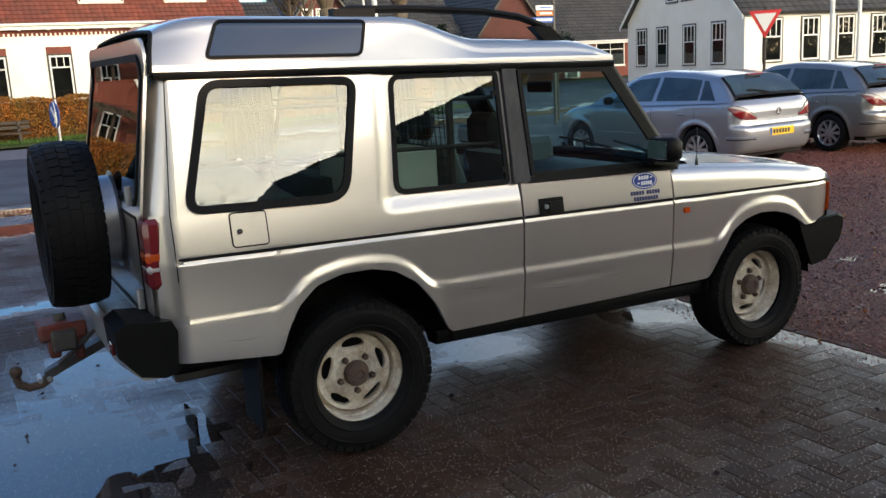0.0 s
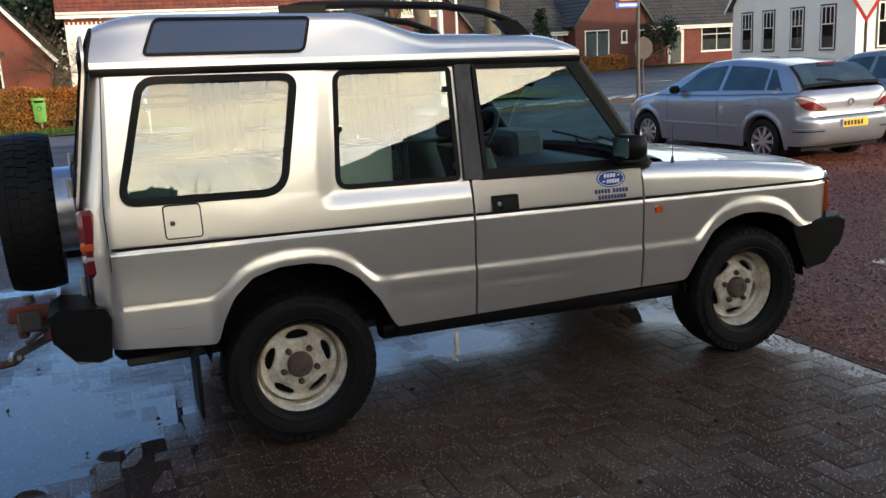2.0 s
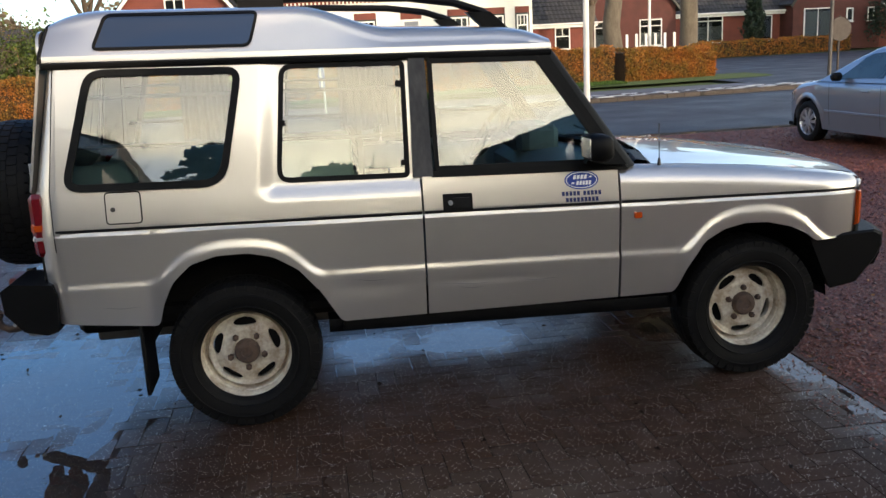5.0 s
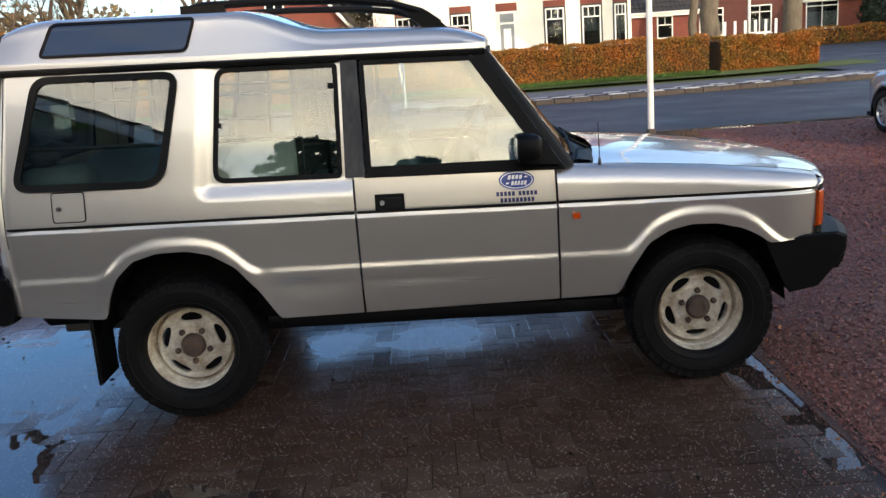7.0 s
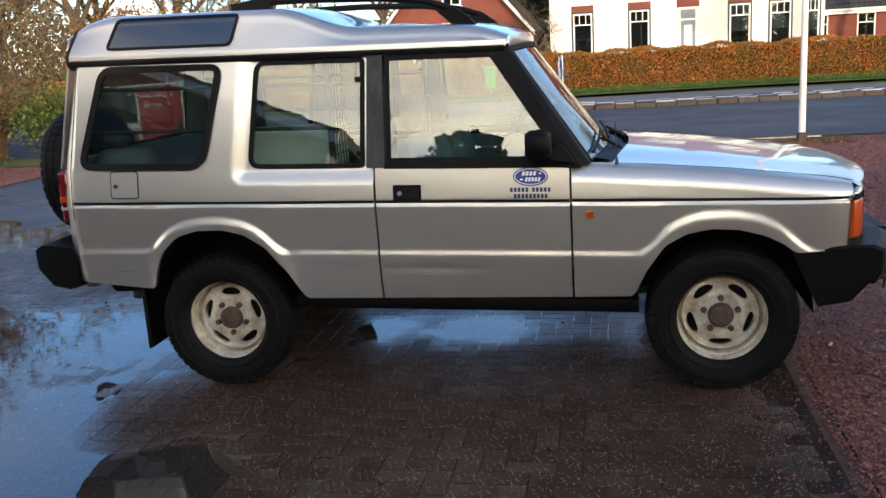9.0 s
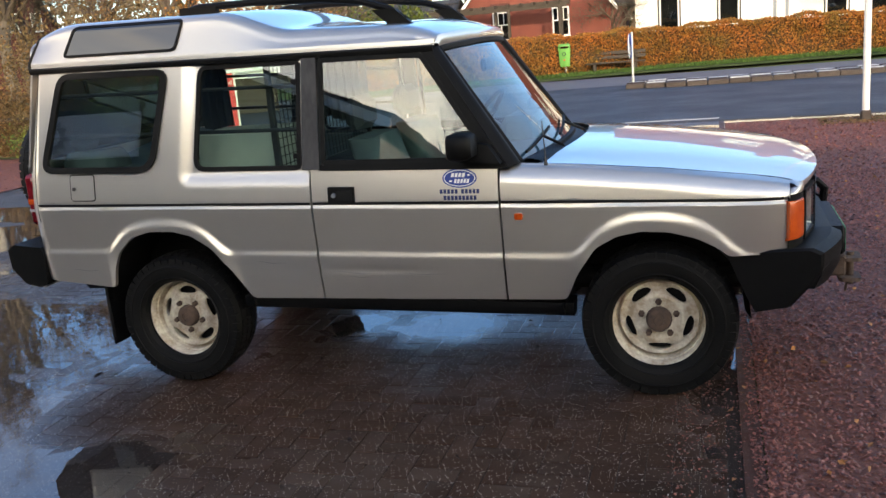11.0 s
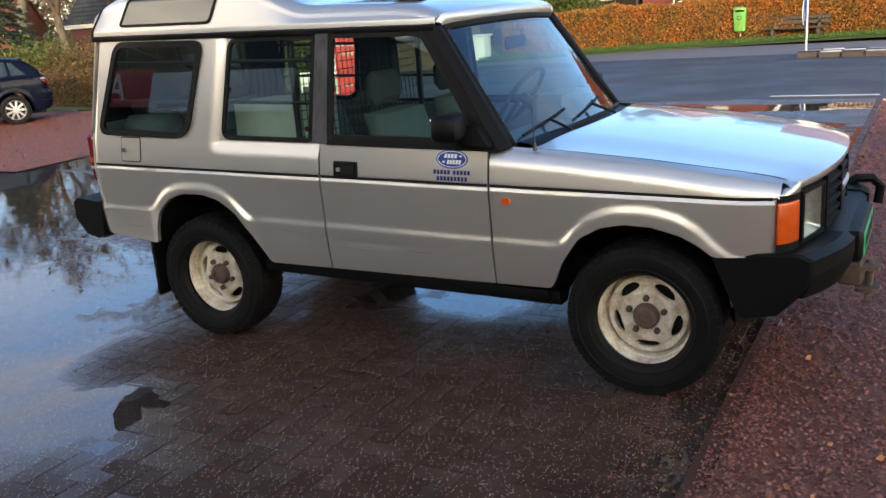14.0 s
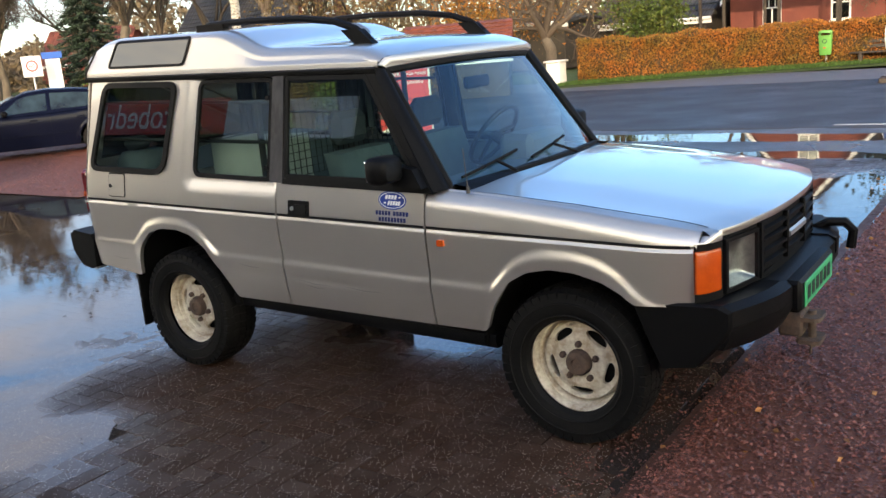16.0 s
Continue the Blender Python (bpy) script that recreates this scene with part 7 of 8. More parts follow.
ah, P = house("brick_house", "dark red brick house with a gable to the road", (18.6, 55.0), 0.0, 7.2, 9.0, 3.6, 8.0, "brick_dark", "tile_grey", True, tiles=(16, 26))
for u0, u1 in ((1.4, 3.0), (4.6, 6.2)):
    window(ah, P, u0, u1, 0.9, 2.7, bars=(2, 2), transom=0.25, curtain=0.5)
for u0 in (2.1, 3.15, 4.2):
    window(ah, P, u0, u0 + 0.85, 4.4, 5.9, bars=(1, 1), transom=0)
aw, P = house("brick_house", "low red brick house with a grey roof and white-framed window", (26.2, 56.0), 0.0, 7.8, 8.0, 3.2, 7.0, "brick", "tile_grey", tiles=(16, 30))
window(aw, P, 1.3, 3.5, 0.9, 2.75, bars=(2, 2), transom=0.2, curtain=0.6)
window(aw, P, 6.3, 7.2, 0.9, 2.6, bars=(1, 1), transom=0)
b2, P = house("brick_house", "dark red brick house with a gable and white window", (34.2, 54.6), 0.0, 6.6, 9.0, 3.6, 7.8, "brick_dark", "tile_grey", True, tiles=(16, 26))
window(b2, P, 0.8, 2.9, 0.6, 2.9, bars=(2, 1), transom=0, curtain=0.9)
for u0 in (4.0, 5.6):
    window(b2, P, u0, u0 + 0.5, 1.9, 2.8, bars=(1, 1), transom=0)
b3, P = house("brick_house", "red brick bungalow with a grey roof and dark green door", (40.8, 55.6), 0.0, 12.0, 8.0, 3.3, 7.4, "brick", "tile_grey", tiles=(16, 40))
window(b3, P, 5.6, 8.6, 0.9, 2.8, bars=(2, 2), transom=0.3, curtain=0.5)
dr = part("front_door", Geo().prism([(2.6, 0.1), (3.6, 0.1), (3.6, 2.5), (2.6, 2.5)], lambda u, w, d: P(u, d, w), 0.0, 0.06), M["door_dark"], b3, "dark green front door", smooth=0)
part("door_frame", Geo().strip([(2.35, 0.1), (3.85, 0.1), (3.85, 2.75), (2.35, 2.75)], [(2.6, 0.12), (3.6, 0.12), (3.6, 2.5), (2.6, 2.5)], lambda u, w, d: P(u, d, w), 0.08), M["frame_white"], b3, smooth=0)
lh, P = house("brick_house", "low brick house with a slate-blue roof behind the hedge", (12.8, 52.0), 0.0, 6.0, 8.0, 2.9, 6.4, "brick", "tile_grey", tiles=(14, 24))
window(lh, P, 1.0, 2.0, 1.0, 2.4, bars=(1, 2), transom=0.4)
window(lh, P, 3.6, 4.6, 1.0, 2.4, bars=(1, 2), transom=0.4)

# white farmhouse at the far right: gable towards the junction, long side to the sun
ga = math.degrees(math.atan2(29.6 - 41.3, 35.4 - 37.6))
wf, P = house("white_farmhouse", "tall white farmhouse with arched-looking small-paned windows and a dark roof", (37.6, 41.3), ga, 11.9, 16.0, 3.75, 9.4, "white_wall", "tile_grey", True, tiles=(22, 36))
for u0 in (1.15, 3.5, 6.35, 9.1):
    window(wf, P, u0, u0 + 1.15, 0.98, 3.18, frame="frame_white", bars=(1, 3), transom=0.42, curtain=0.3)
for u0 in (4.6, 6.2):
    window(wf, P, u0, u0 + 1.1, 4.6, 6.1, bars=(1, 2), transom=0.3)
Q = frame_of((35.4, 29.6), ga + 90)
for u0 in (1.2, 3.6, 5.9, 8.2, 10.5, 12.8):
    window(wf, Q, u0, u0 + 1.1, 0.98, 3.18, bars=(1, 3), transom=0.42)

# garage buildings behind the camera
gr, P = house("garage_building", "dark brick garage building with a tiled gable roof", (16.2, -12.0), 180.0, 12.4, 14.0, 4.2, 6.2, "brick_dark", "tile_grey", True, tiles=(10, 30))
chimney(gr, P, 9.0, -1.2, 3.6, 5.35, "brick_dark")
gl, P = house("garage_workshop", "dark clad garage workshop with red and white fascia", (-3.0, -12.0), 180.0, 16.5, 20.0, 4.75, 8.0, "panel", "tile_grey", True, tiles=(12, 20))
for u0 in (2.0, 6.4, 10.8):
    part("roller_door", Geo().prism([(u0, 0.05), (u0 + 3.4, 0.05), (u0 + 3.4, 3.1), (u0, 3.1)], lambda u, w, d: P(u, d, w), 0.0, 0.05), M["frame_dark"], gl, smooth=0)
board = part("sign_board", Geo().prism([(8.85, 4.28), (16.5, 4.28), (16.5, 5.15), (8.85, 5.15)], lambda u, w, d: P(u, d, w), 0.36, 0.44), M["sign_red"], gl, "red sign board with white lettering", smooth=0)


def lettering(text, size, mat, m, parent, label=""):
    """Raised flat lettering in the built-in font, as a mesh."""
    cu = bpy.data.curves.new("lettering", "FONT")
    cu.body, cu.size, cu.extrude, cu.align_x = text, size, 0.004, "CENTER"
    tmp = bpy.data.objects.new("lettering", cu)
    me = bpy.data.meshes.new_from_object(tmp)
    bpy.data.objects.remove(tmp)
    me.transform(m)
    me.materials.clear()
    me.materials.append(mat)
    ob = new("lettering", me)
    ob.parent = parent
    ob.matrix_parent_inverse = parent.matrix_world.inverted() if parent.parent is None else Matrix.Identity(4)
    return tagged(ob, label=label)


wpanel = part("white_fascia", Geo().prism([(4.9, 4.15), (8.84, 4.15), (8.84, 5.05), (4.9, 5.05)], lambda u, w, d: P(u, d, w), 0.36, 0.43), M["sign_white"], gl, "white fascia with a grey gear emblem", smooth=0)
gear = [(6.9 + (0.36 if k % 4 < 2 else 0.28) * math.cos(2 * math.pi * k / 40), 4.6 + (0.36 if k % 4 < 2 else 0.28) * math.sin(2 * math.pi * k / 40)) for k in range(40)]
hub = [(6.9 + 0.17 * math.cos(2 * math.pi * k / 40), 4.6 + 0.17 * math.sin(2 * math.pi * k / 40)) for k in range(40)]
part("emblem", Geo().strip(gear, hub, lambda u, w, d: P(u, d + 0.431, w), 0.008), M["panel_grey"], wpanel, smooth=0)
lettering("Autobedrijf", 0.93, M["sign_white"], Matrix.Translation((-14.75, -11.54, 4.42)) @ pose(0, 0, 0, 90, 0, 180), board, "white lettering")

# ---- street furniture ----
fp = thing("flagpole", "white flagpole on a square concrete foot", "flagpole", at=(4.93, 9.35, 0))
part("pole", Geo().cyl((4.93, 9.35, 0.1), (4.93, 9.35, 4.5), 0.052, 0.042, 16), M["pole_white"], fp, smooth=60)
part("foot", Geo().box(4.86, 5.0, 9.28, 9.42, 0.0, 0.15, 0.02), M["kerb"], fp)
scatter("flagpole_moss", 700, (4.3, 5.7, 9.0, 9.75), 0.045, M["olive_leaf"], 31, "moss and weeds round the pole's foot")
fp2 = thing("flagpole", "thin white pole behind the hedge", "flagpole", at=(14.3, 30.5, 0))
part("pole", Geo().cyl((14.3, 30.5, 0), (14.3, 30.5, 8.0), 0.06, 0.04, 12), M["pole_white"], fp2, smooth=60)

sp_ = thing("direction_sign", "grey post with stacked blue, white and orange direction boards", "road sign", at=(13.0, 15.5, 0))
part("post", Geo().cyl((13.0, 15.5, -0.05), (13.0, 15.5, 3.4), 0.05, 0.045, 12), M["dark_steel"], sp_, smooth=60)
for z0, z1, u0, mt in ((2.98, 3.10, -0.62, "sign_white"), (2.83, 2.96, -0.62, "sign_brown"), (2.66, 2.80, -0.75, "sign_blue")):
    bd_ = part("board", Geo().box(13.0 + u0, 12.93, 15.40, 15.43, z0, z1, 0.01), M[mt], sp_)
    part("bar", Geo().box(13.0 + u0 + 0.12, 12.88, 15.395, 15.399, z0 + 0.045, z1 - 0.04), M["sign_blue" if mt == "sign_white" else "sign_white"], bd_)
rs = thing("round_sign", "grey back of a round road sign on a post", "road sign", at=(13.9, 16.6, 0))
part("post", Geo().cyl((13.9, 16.6, -0.05), (13.9, 16.6, 1.95), 0.03), M["kerb"], rs)
part("disc", Geo().cyl((13.9, 16.57, 1.62), (13.9, 16.55, 1.62), 0.30, seg=32), M["kerb"], rs)
ys_ = thing("yield_sign", "red and white give-way triangle on a grey post", "road sign", at=(19.3, 14.0, 0))
part("post", Geo().cyl((19.3, 14.0, -0.05), (19.3, 14.0, 2.85), 0.04), M["wood"], ys_)
def tri_sign(parent, c, s, mat, off, flip=1):
    a = radians(-48)
    put = lambda u, w, d: (c[0] + math.cos(a) * u + math.sin(a) * (d), c[1] + math.sin(a) * u - math.cos(a) * d, c[2] + w)
    part("triangle", Geo().prism(rounded([(-0.45 * s, 0.26 * s * flip), (0, -0.52 * s * flip), (0.45 * s, 0.26 * s * flip)], 0.04 * s), put, off, off + 0.01), M[mat], parent, smooth=0)
tri_sign(ys_, (19.3, 14.0, 2.5), 1.0, "sign_red", 0.05)
tri_sign(ys_, (19.3, 14.0, 2.5), 0.66, "sign_white", 0.062)
for at in ((26.0, 17.0), (31.5, 20.0)):
    lp_ = thing("lamp_post", "tall pale grey street lamp post", "street lamp", at=(*at, 0))
    part("post", Geo().cyl((*at, 0), (*at, 7.5), 0.09, 0.06, 12), M["pole_white"], lp_, smooth=60)
    part("lantern", Geo().box(at[0] - 0.6, at[0] + 0.1, at[1] - 0.12, at[1] + 0.12, 7.45, 7.58, 0.04), M["steel"], lp_)
bs = thing("arrow_sign", "small blue round sign with a white arrow on a steel post", "road sign", at=(0.84, 18.9, 0))
part("post", Geo().cyl((0.86, 18.9, 0.05), (0.86, 18.9, 1.38), 0.032), M["steel"], bs)
part("disc", Geo().cyl((0.81, 18.885, 1.02), (0.80, 18.8825, 1.02), 0.32, seg=32), M["sign_blue"], bs)
part("rim", Geo().tube([(0.799, 18.882 + 0.305 * math.cos(a), 1.02 + 0.305 * math.sin(a)) for a in np.linspace(0, 2 * math.pi, 32, endpoint=False)], 0.010, 5, closed=True), M["sign_white"], bs)
part("arrow", Geo().prism([(-0.16, 0.12), (-0.10, 0.17), (0.08, -0.02), (0.15, 0.06), (0.16, -0.17), (-0.07, -0.16), (0.01, -0.09)], lambda u, w, d: (0.795 - 0.97 * d + 0.24 * u * 1.2, 18.881 - 0.97 * u * 1.2 - 0.24 * d, 1.02 + w * 1.2), 0, 0.004), M["sign_white"], bs)
# bin and bench before the hedge
lb = thing("litter_bin", "bright green plastic litter bin on a post", "litter bin", at=(-1.83, 25.2, 0))
eight = ((-1, -0.6), (-0.6, -1), (0.6, -1), (1, -0.6), (1, 0.6), (0.6, 1), (-0.6, 1), (-1, 0.6))
part("post", Geo().cyl((-1.83, 25.25, 0), (-1.83, 25.25, 0.45), 0.035), M["steel"], lb)
part("body", Geo().grid([[(-1.83 + a * q, 25.12 + b * q * 0.7, z) for a, b in eight] for z, q in ((0.35, 0.14), (0.37, 0.158), (0.90, 0.188), (0.93, 0.196))], True, True), M["bin_green"], lb)
part("lid", Geo().grid([[(-1.83 + a * q, 25.12 + b * q * 0.7, z) for a, b in eight] for z, q in ((1.0, 0.19), (1.05, 0.185), (1.08, 0.14))], True, True).box(-2.015, -1.96, 25.07, 25.17, 0.92, 1.01).box(-1.70, -1.645, 25.07, 25.17, 0.92, 1.01), M["bin_green"], lb)
part("emblem", Geo().lathe([(0, 0.07), (0.006, 0.07), (0.006, 0.05), (0, 0.05)], (-1.83, 24.99, 0.76), (0, -1, 0), 20), M["door_dark"], lb)
part("sticker", Geo().box(-1.87, -1.79, 24.985, 24.992, 0.55, 0.58), M["sign_red"], lb)
bn = thing("bench", "weathered dark wooden park bench on concrete feet", "bench", at=(-0.24, 25.5, 0))
for k in range(2):
    part("back_slat", Geo().box(-1.20, 0.74, 25.66 + 0.03 * k, 25.70 + 0.03 * k, 0.46 + 0.14 * k, 0.57 + 0.14 * k, 0.01), M["wood"], bn)
for k in range(3):
    part("seat_slat", Geo().box(-1.20, 0.74, 25.28 + 0.13 * k, 25.39 + 0.13 * k, 0.33, 0.37, 0.01), M["wood"], bn)
for x in (-0.9, 0.42):
    part("leg", Geo().box(x - 0.05, x + 0.05, 25.30, 25.66, 0, 0.33, 0.02).box(x - 0.05, x + 0.05, 25.66, 25.76, 0.2, 0.70, 0.02), M["kerb"], bn)
gp = thing("gate_post", "white painted square gate post at the hedge's end", "gate post", at=(-9.35, 22.3, 0))
part("shaft", Geo().box(-9.70, -9.22, 22.05, 22.55, 0, 0.74, 0.02), M["white_wall"], gp)
part("cap", Geo().box(-9.76, -9.16, 21.97, 22.63, 0.74, 0.80, 0.02), M["white_wall"], gp)
for k in range(6):
    part("picket", Geo().box(13.2 + 0.4 * k, 13.3 + 0.4 * k, 30.2, 30.25, 0.0, 1.75, 0.01), M["frame_white"], tagged(thing("picket_fence", "white picket posts behind the hedge", "fence", at=(13.2, 30.2, 0))) if k == 0 else bpy.data.objects["picket_fence"])

# red notice board of the garage, and a white one beside it
rbd = thing("notice_board", "red upright notice board with white and dark lettering", "sign", at=(-5.05, 8.35, 0))
ta = 28.0
B = lambda u, w, d: (-5.05 + math.cos(radians(ta)) * u + math.sin(radians(ta)) * d, 8.35 + math.sin(radians(ta)) * u - math.cos(radians(ta)) * d, w)
pn = part("panel", Geo().prism([(-0.33, 0.20), (0.33, 0.20), (0.33, 1.42), (-0.33, 1.42)], B, 0, 0.04), M["sign_red"], rbd, smooth=0)
part("frame", Geo().prism([(-0.36, 0.0), (-0.33, 0.0), (-0.33, 1.45), (-0.36, 1.45)], B, -0.01, 0.05).prism([(0.33, 0.0), (0.36, 0.0), (0.36, 1.45), (0.33, 1.45)], B, -0.01, 0.05), M["steel"], rbd, smooth=0)
for txt, w, sz, mt in (("APK, onderhoud", 1.24, 0.088, "sign_white"), ("en reparatie", 1.10, 0.10, "sign_white"), ("In- en Verkoop", 0.80, 0.092, "plate_dark"), ("alle merken auto's", 0.58, 0.072, "sign_white")):
    lettering(txt, sz, M[mt], Matrix.Translation(B(0, w, 0.046)) @ pose(0, 0, 0, 90, 0, ta), pn)
wbd = thing("round_emblem_board", "white board with a plain red disc", "sign", at=(-5.68, 8.2, 0))
C = lambda u, w, d: (-5.68 + math.cos(radians(ta)) * u + math.sin(radians(ta)) * d, 8.2 + math.sin(radians(ta)) * u - math.cos(radians(ta)) * d, w)
part("panel", Geo().prism([(-0.36, 0.25), (0.36, 0.25), (0.36, 0.85), (-0.36, 0.85)], C, 0, 0.03), M["sign_white"], wbd, smooth=0)
part("disc", Geo().prism([(0.25 * math.cos(a), 0.55 + 0.25 * math.sin(a)) for a in np.linspace(0, 2 * math.pi, 32, endpoint=False)], C, 0.031, 0.036), M["sign_red"], wbd, smooth=0)
part("band", Geo().prism([(-0.33, 0.50), (0.33, 0.50), (0.33, 0.61), (-0.33, 0.61)], C, 0.037, 0.042), M["plate_dark"], wbd, smooth=0)
part("leg", Geo().prism([(-0.34, 0), (-0.30, 0), (-0.30, 0.25), (-0.34, 0.25)], C, 0, 0.03).prism([(0.30, 0), (0.34, 0), (0.34, 0.25), (0.30, 0.25)], C, 0, 0.03), M["steel"], wbd, smooth=0)

# warning triangle, speed sign and blue place sign by the far yard
wt = thing("warning_sign", "red-edged warning triangle with a white plate on a post", "road sign", at=(-20.65, 19.8, 0))
part("post", Geo().cyl((-20.65, 19.8, 0), (-20.65, 19.8, 2.7), 0.03), M["steel"], wt)
def flat_sign(parent, name, c, ang, pts, mat, off):
    a = radians(ang)
    put = lambda u, w, d: (c[0] + math.cos(a) * u + math.sin(a) * d, c[1] + math.sin(a) * u - math.cos(a) * d, c[2] + w)
    return part(name, Geo().prism(pts, put, off, off + 0.012), M[mat], parent, smooth=0)
flat_sign(wt, "triangle", (-20.65, 19.8, 2.40), 45, [(-0.34, -0.21), (0.34, -0.21), (0, 0.37)], "sign_red", 0.04)
flat_sign(wt, "triangle", (-20.65, 19.8, 2.38), 45, [(-0.22, -0.13), (0.22, -0.13), (0, 0.24)], "sign_white", 0.055)
flat_sign(wt, "mark", (-20.65, 19.8, 2.38), 45, [(-0.025, -0.09), (0.025, -0.09), (0.03, 0.13), (-0.03, 0.13)], "plate_dark", 0.07)
flat_sign(wt, "plate", (-20.65, 19.8, 2.04), 45, [(-0.34, -0.11), (0.34, -0.11), (0.34, 0.11), (-0.34, 0.11)], "sign_white", 0.04)
ss = thing("speed_sign", "white board with a round 60 speed limit sign", "road sign", at=(-29.5, 16.4, 0))
part("post", Geo().cyl((-29.5, 16.4, 0), (-29.5, 16.4, 2.2), 0.04), M["steel"], ss)
sb_ = flat_sign(ss, "board", (-29.5, 16.4, 2.06), 58, [(-0.36, -0.40), (0.36, -0.40), (0.36, 0.40), (-0.36, 0.40)], "sign_white", 0.05)
flat_sign(ss, "disc", (-29.5, 16.4, 2.08), 58, [(0.22 * math.cos(a), 0.22 * math.sin(a)) for a in np.linspace(0, 2 * math.pi, 28, endpoint=False)], "sign_red", 0.066)
flat_sign(ss, "disc", (-29.5, 16.4, 2.08), 58, [(0.165 * math.cos(a), 0.165 * math.sin(a)) for a in np.linspace(0, 2 * math.pi, 28, endpoint=False)], "sign_white", 0.08)
lettering("60", 0.22, M["plate_dark"], Matrix.Translation((-29.5 + math.sin(radians(58)) * 0.1, 16.4 - math.cos(radians(58)) * 0.1, 2.0)) @ pose(0, 0, 0, 90, 0, 58), sb_)
ps = thing("place_sign", "blue topped white information board", "road sign", at=(-29.7, 17.45, 0))
flat_sign(ps, "board", (-29.7, 17.45, 1.6), 58, [(-0.28, -1.6), (0.28, -1.6), (0.28, 0.7), (-0.28, 0.7)], "sign_white", 0.0)
flat_sign(ps, "cap_board", (-29.7, 17.45, 2.44), 58, [(-0.38, -0.12), (0.38, -0.12), (0.38, 0.14), (-0.38, 0.14)], "sign_blue", 0.0)

# ---- trees and shrubs ----
tree("fruit_tree", "old bare fruit tree with a few pale leaves by the gate", (-10.3, 23.7, 0), 6.5, 41, leaves="yellow_leaf", n_leaf=500, twigs=2200, spread=0.75, trunk=1.5, trunk_r=0.2)
tree("garden_tree", "small bare tree before the white house", (-1.6, 38.5, 0), 4.6, 42, twigs=2600, spread=0.8, trunk=1.0, trunk_r=0.11, twig_len=0.4)
for at, sd in (((13.0, 31.0, 0), 43), ((16.4, 31.5, 0), 44)):
    tree("lime_tree", "pollarded lime tree with a thick bare trunk", at, 8.5, sd, twigs=1200, spread=0.5, trunk=4.2, trunk_r=0.36)
tree("birch", "slender white-barked birch with bare twigs", (-18.6, 17.2, 0), 10.5, 45, bark="birch", leaves="yellow_leaf", n_leaf=200, twigs=8000, spread=0.4, trunk=4.5, trunk_r=0.16)
for k, (at, hgt) in enumerate((((-25, 25, 0), 11), ((-31, 33, 0), 13), ((-22, 34, 0), 11), ((-38, 27, 0), 12), ((-16.5, 44, 0), 11), ((-27, 44, 0), 13), ((-12, 52, 0), 12), ((-44, 22, 0), 12))):
    tree("bare_tree", "tall bare tree with thin autumn leaf", at, hgt, 60 + k, leaves="yellow_leaf", n_leaf=(500, 700, 1300, 300, 2600, 1800, 2200, 300)[k], twigs=8000, spread=0.5, leaf=0.16, twig_len=0.8)
for k, (at, hgt) in enumerate((((17.5, 48, 0), 11), ((24, 66, 0), 13), ((9, 60, 0), 12), ((31, 70, 0), 12))):
    tree("bare_tree", "tall bare tree with thin autumn leaf", at, hgt, 80 + k, twigs=2600, spread=0.5, twig_len=0.8)
conifer("monkey_puzzle", "dark monkey puzzle tree in a garden", (-30.1, 19.6, 0), 6.3, 2.35, 51, droop=0.22, n=15000, leaf=0.15, thick=2.6)
conifer("yew", "dark evergreen beside the brick house", (30.8, 53.6, 0), 4.6, 0.75, 52, droop=-0.6, n=4500)
bush("evergreen_shrub", "rounded dark evergreen by the wall", (41.0, 53.6, 0), (1.4, 1.2, 2.6), 53, "needle", 2500, 0.2)
bush("evergreen_tree", "large dark evergreen beside the white house", (-2.8, 46.0, 0), (3.0, 3.0, 6.0), 54, "needle", 5000, 0.3)
bush("bamboo", "tall fresh green bamboo behind the hedge", (-10.4, 33.0, 0), (1.9, 1.2, 2.6), 55, "green_leaf", 4200, 0.16)
for k, (at, sz, mt) in enumerate((((-8.9, 11.6, 0), (1.15, 0.85, 1.12), "green_leaf"), ((-10.9, 11.9, 0), (1.35, 0.95, 1.15), "olive_leaf"), ((-13.1, 12.0, 0), (1.5, 1.0, 1.2), "olive_leaf"), ((-15.6, 12.0, 0), (1.6, 1.0, 1.22), "olive_leaf"),
                                  ((-18.2, 12.6, 0), (1.8, 1.2, 1.3), "green_leaf"), ((-13.6, 15.5, 0), (2.4, 1.8, 2.4), "olive_leaf"), ((-14.6, 18.6, 0), (2.6, 2.0, 3.4), "olive_leaf"), ((-10.2, 14.6, 0), (2.0, 1.0, 1.2), "hedge_leaf"))):
    bush("shrub", {"green_leaf": "leafy green shrub at the edge of the yard", "hedge_leaf": "russet shrub at the edge of the yard", "yellow_leaf": "yellowing shrub at the edge of the yard", "olive_leaf": "olive-brown shrub at the edge of the yard"}[mt], at, sz, 100 + k, mt, 3800, 0.085)
bush("shrub", "low yellow-green shrub by the yard", (-9.2, 8.9, 0), (0.8, 0.6, 0.55), 130, "green_leaf", 900, 0.06)
bush("orange_shrub", "orange copper shrub beyond the gate", (-17.5, 32.0, 0), (4.0, 1.5, 3.6), 131, "hedge_leaf", 4500, 0.14)
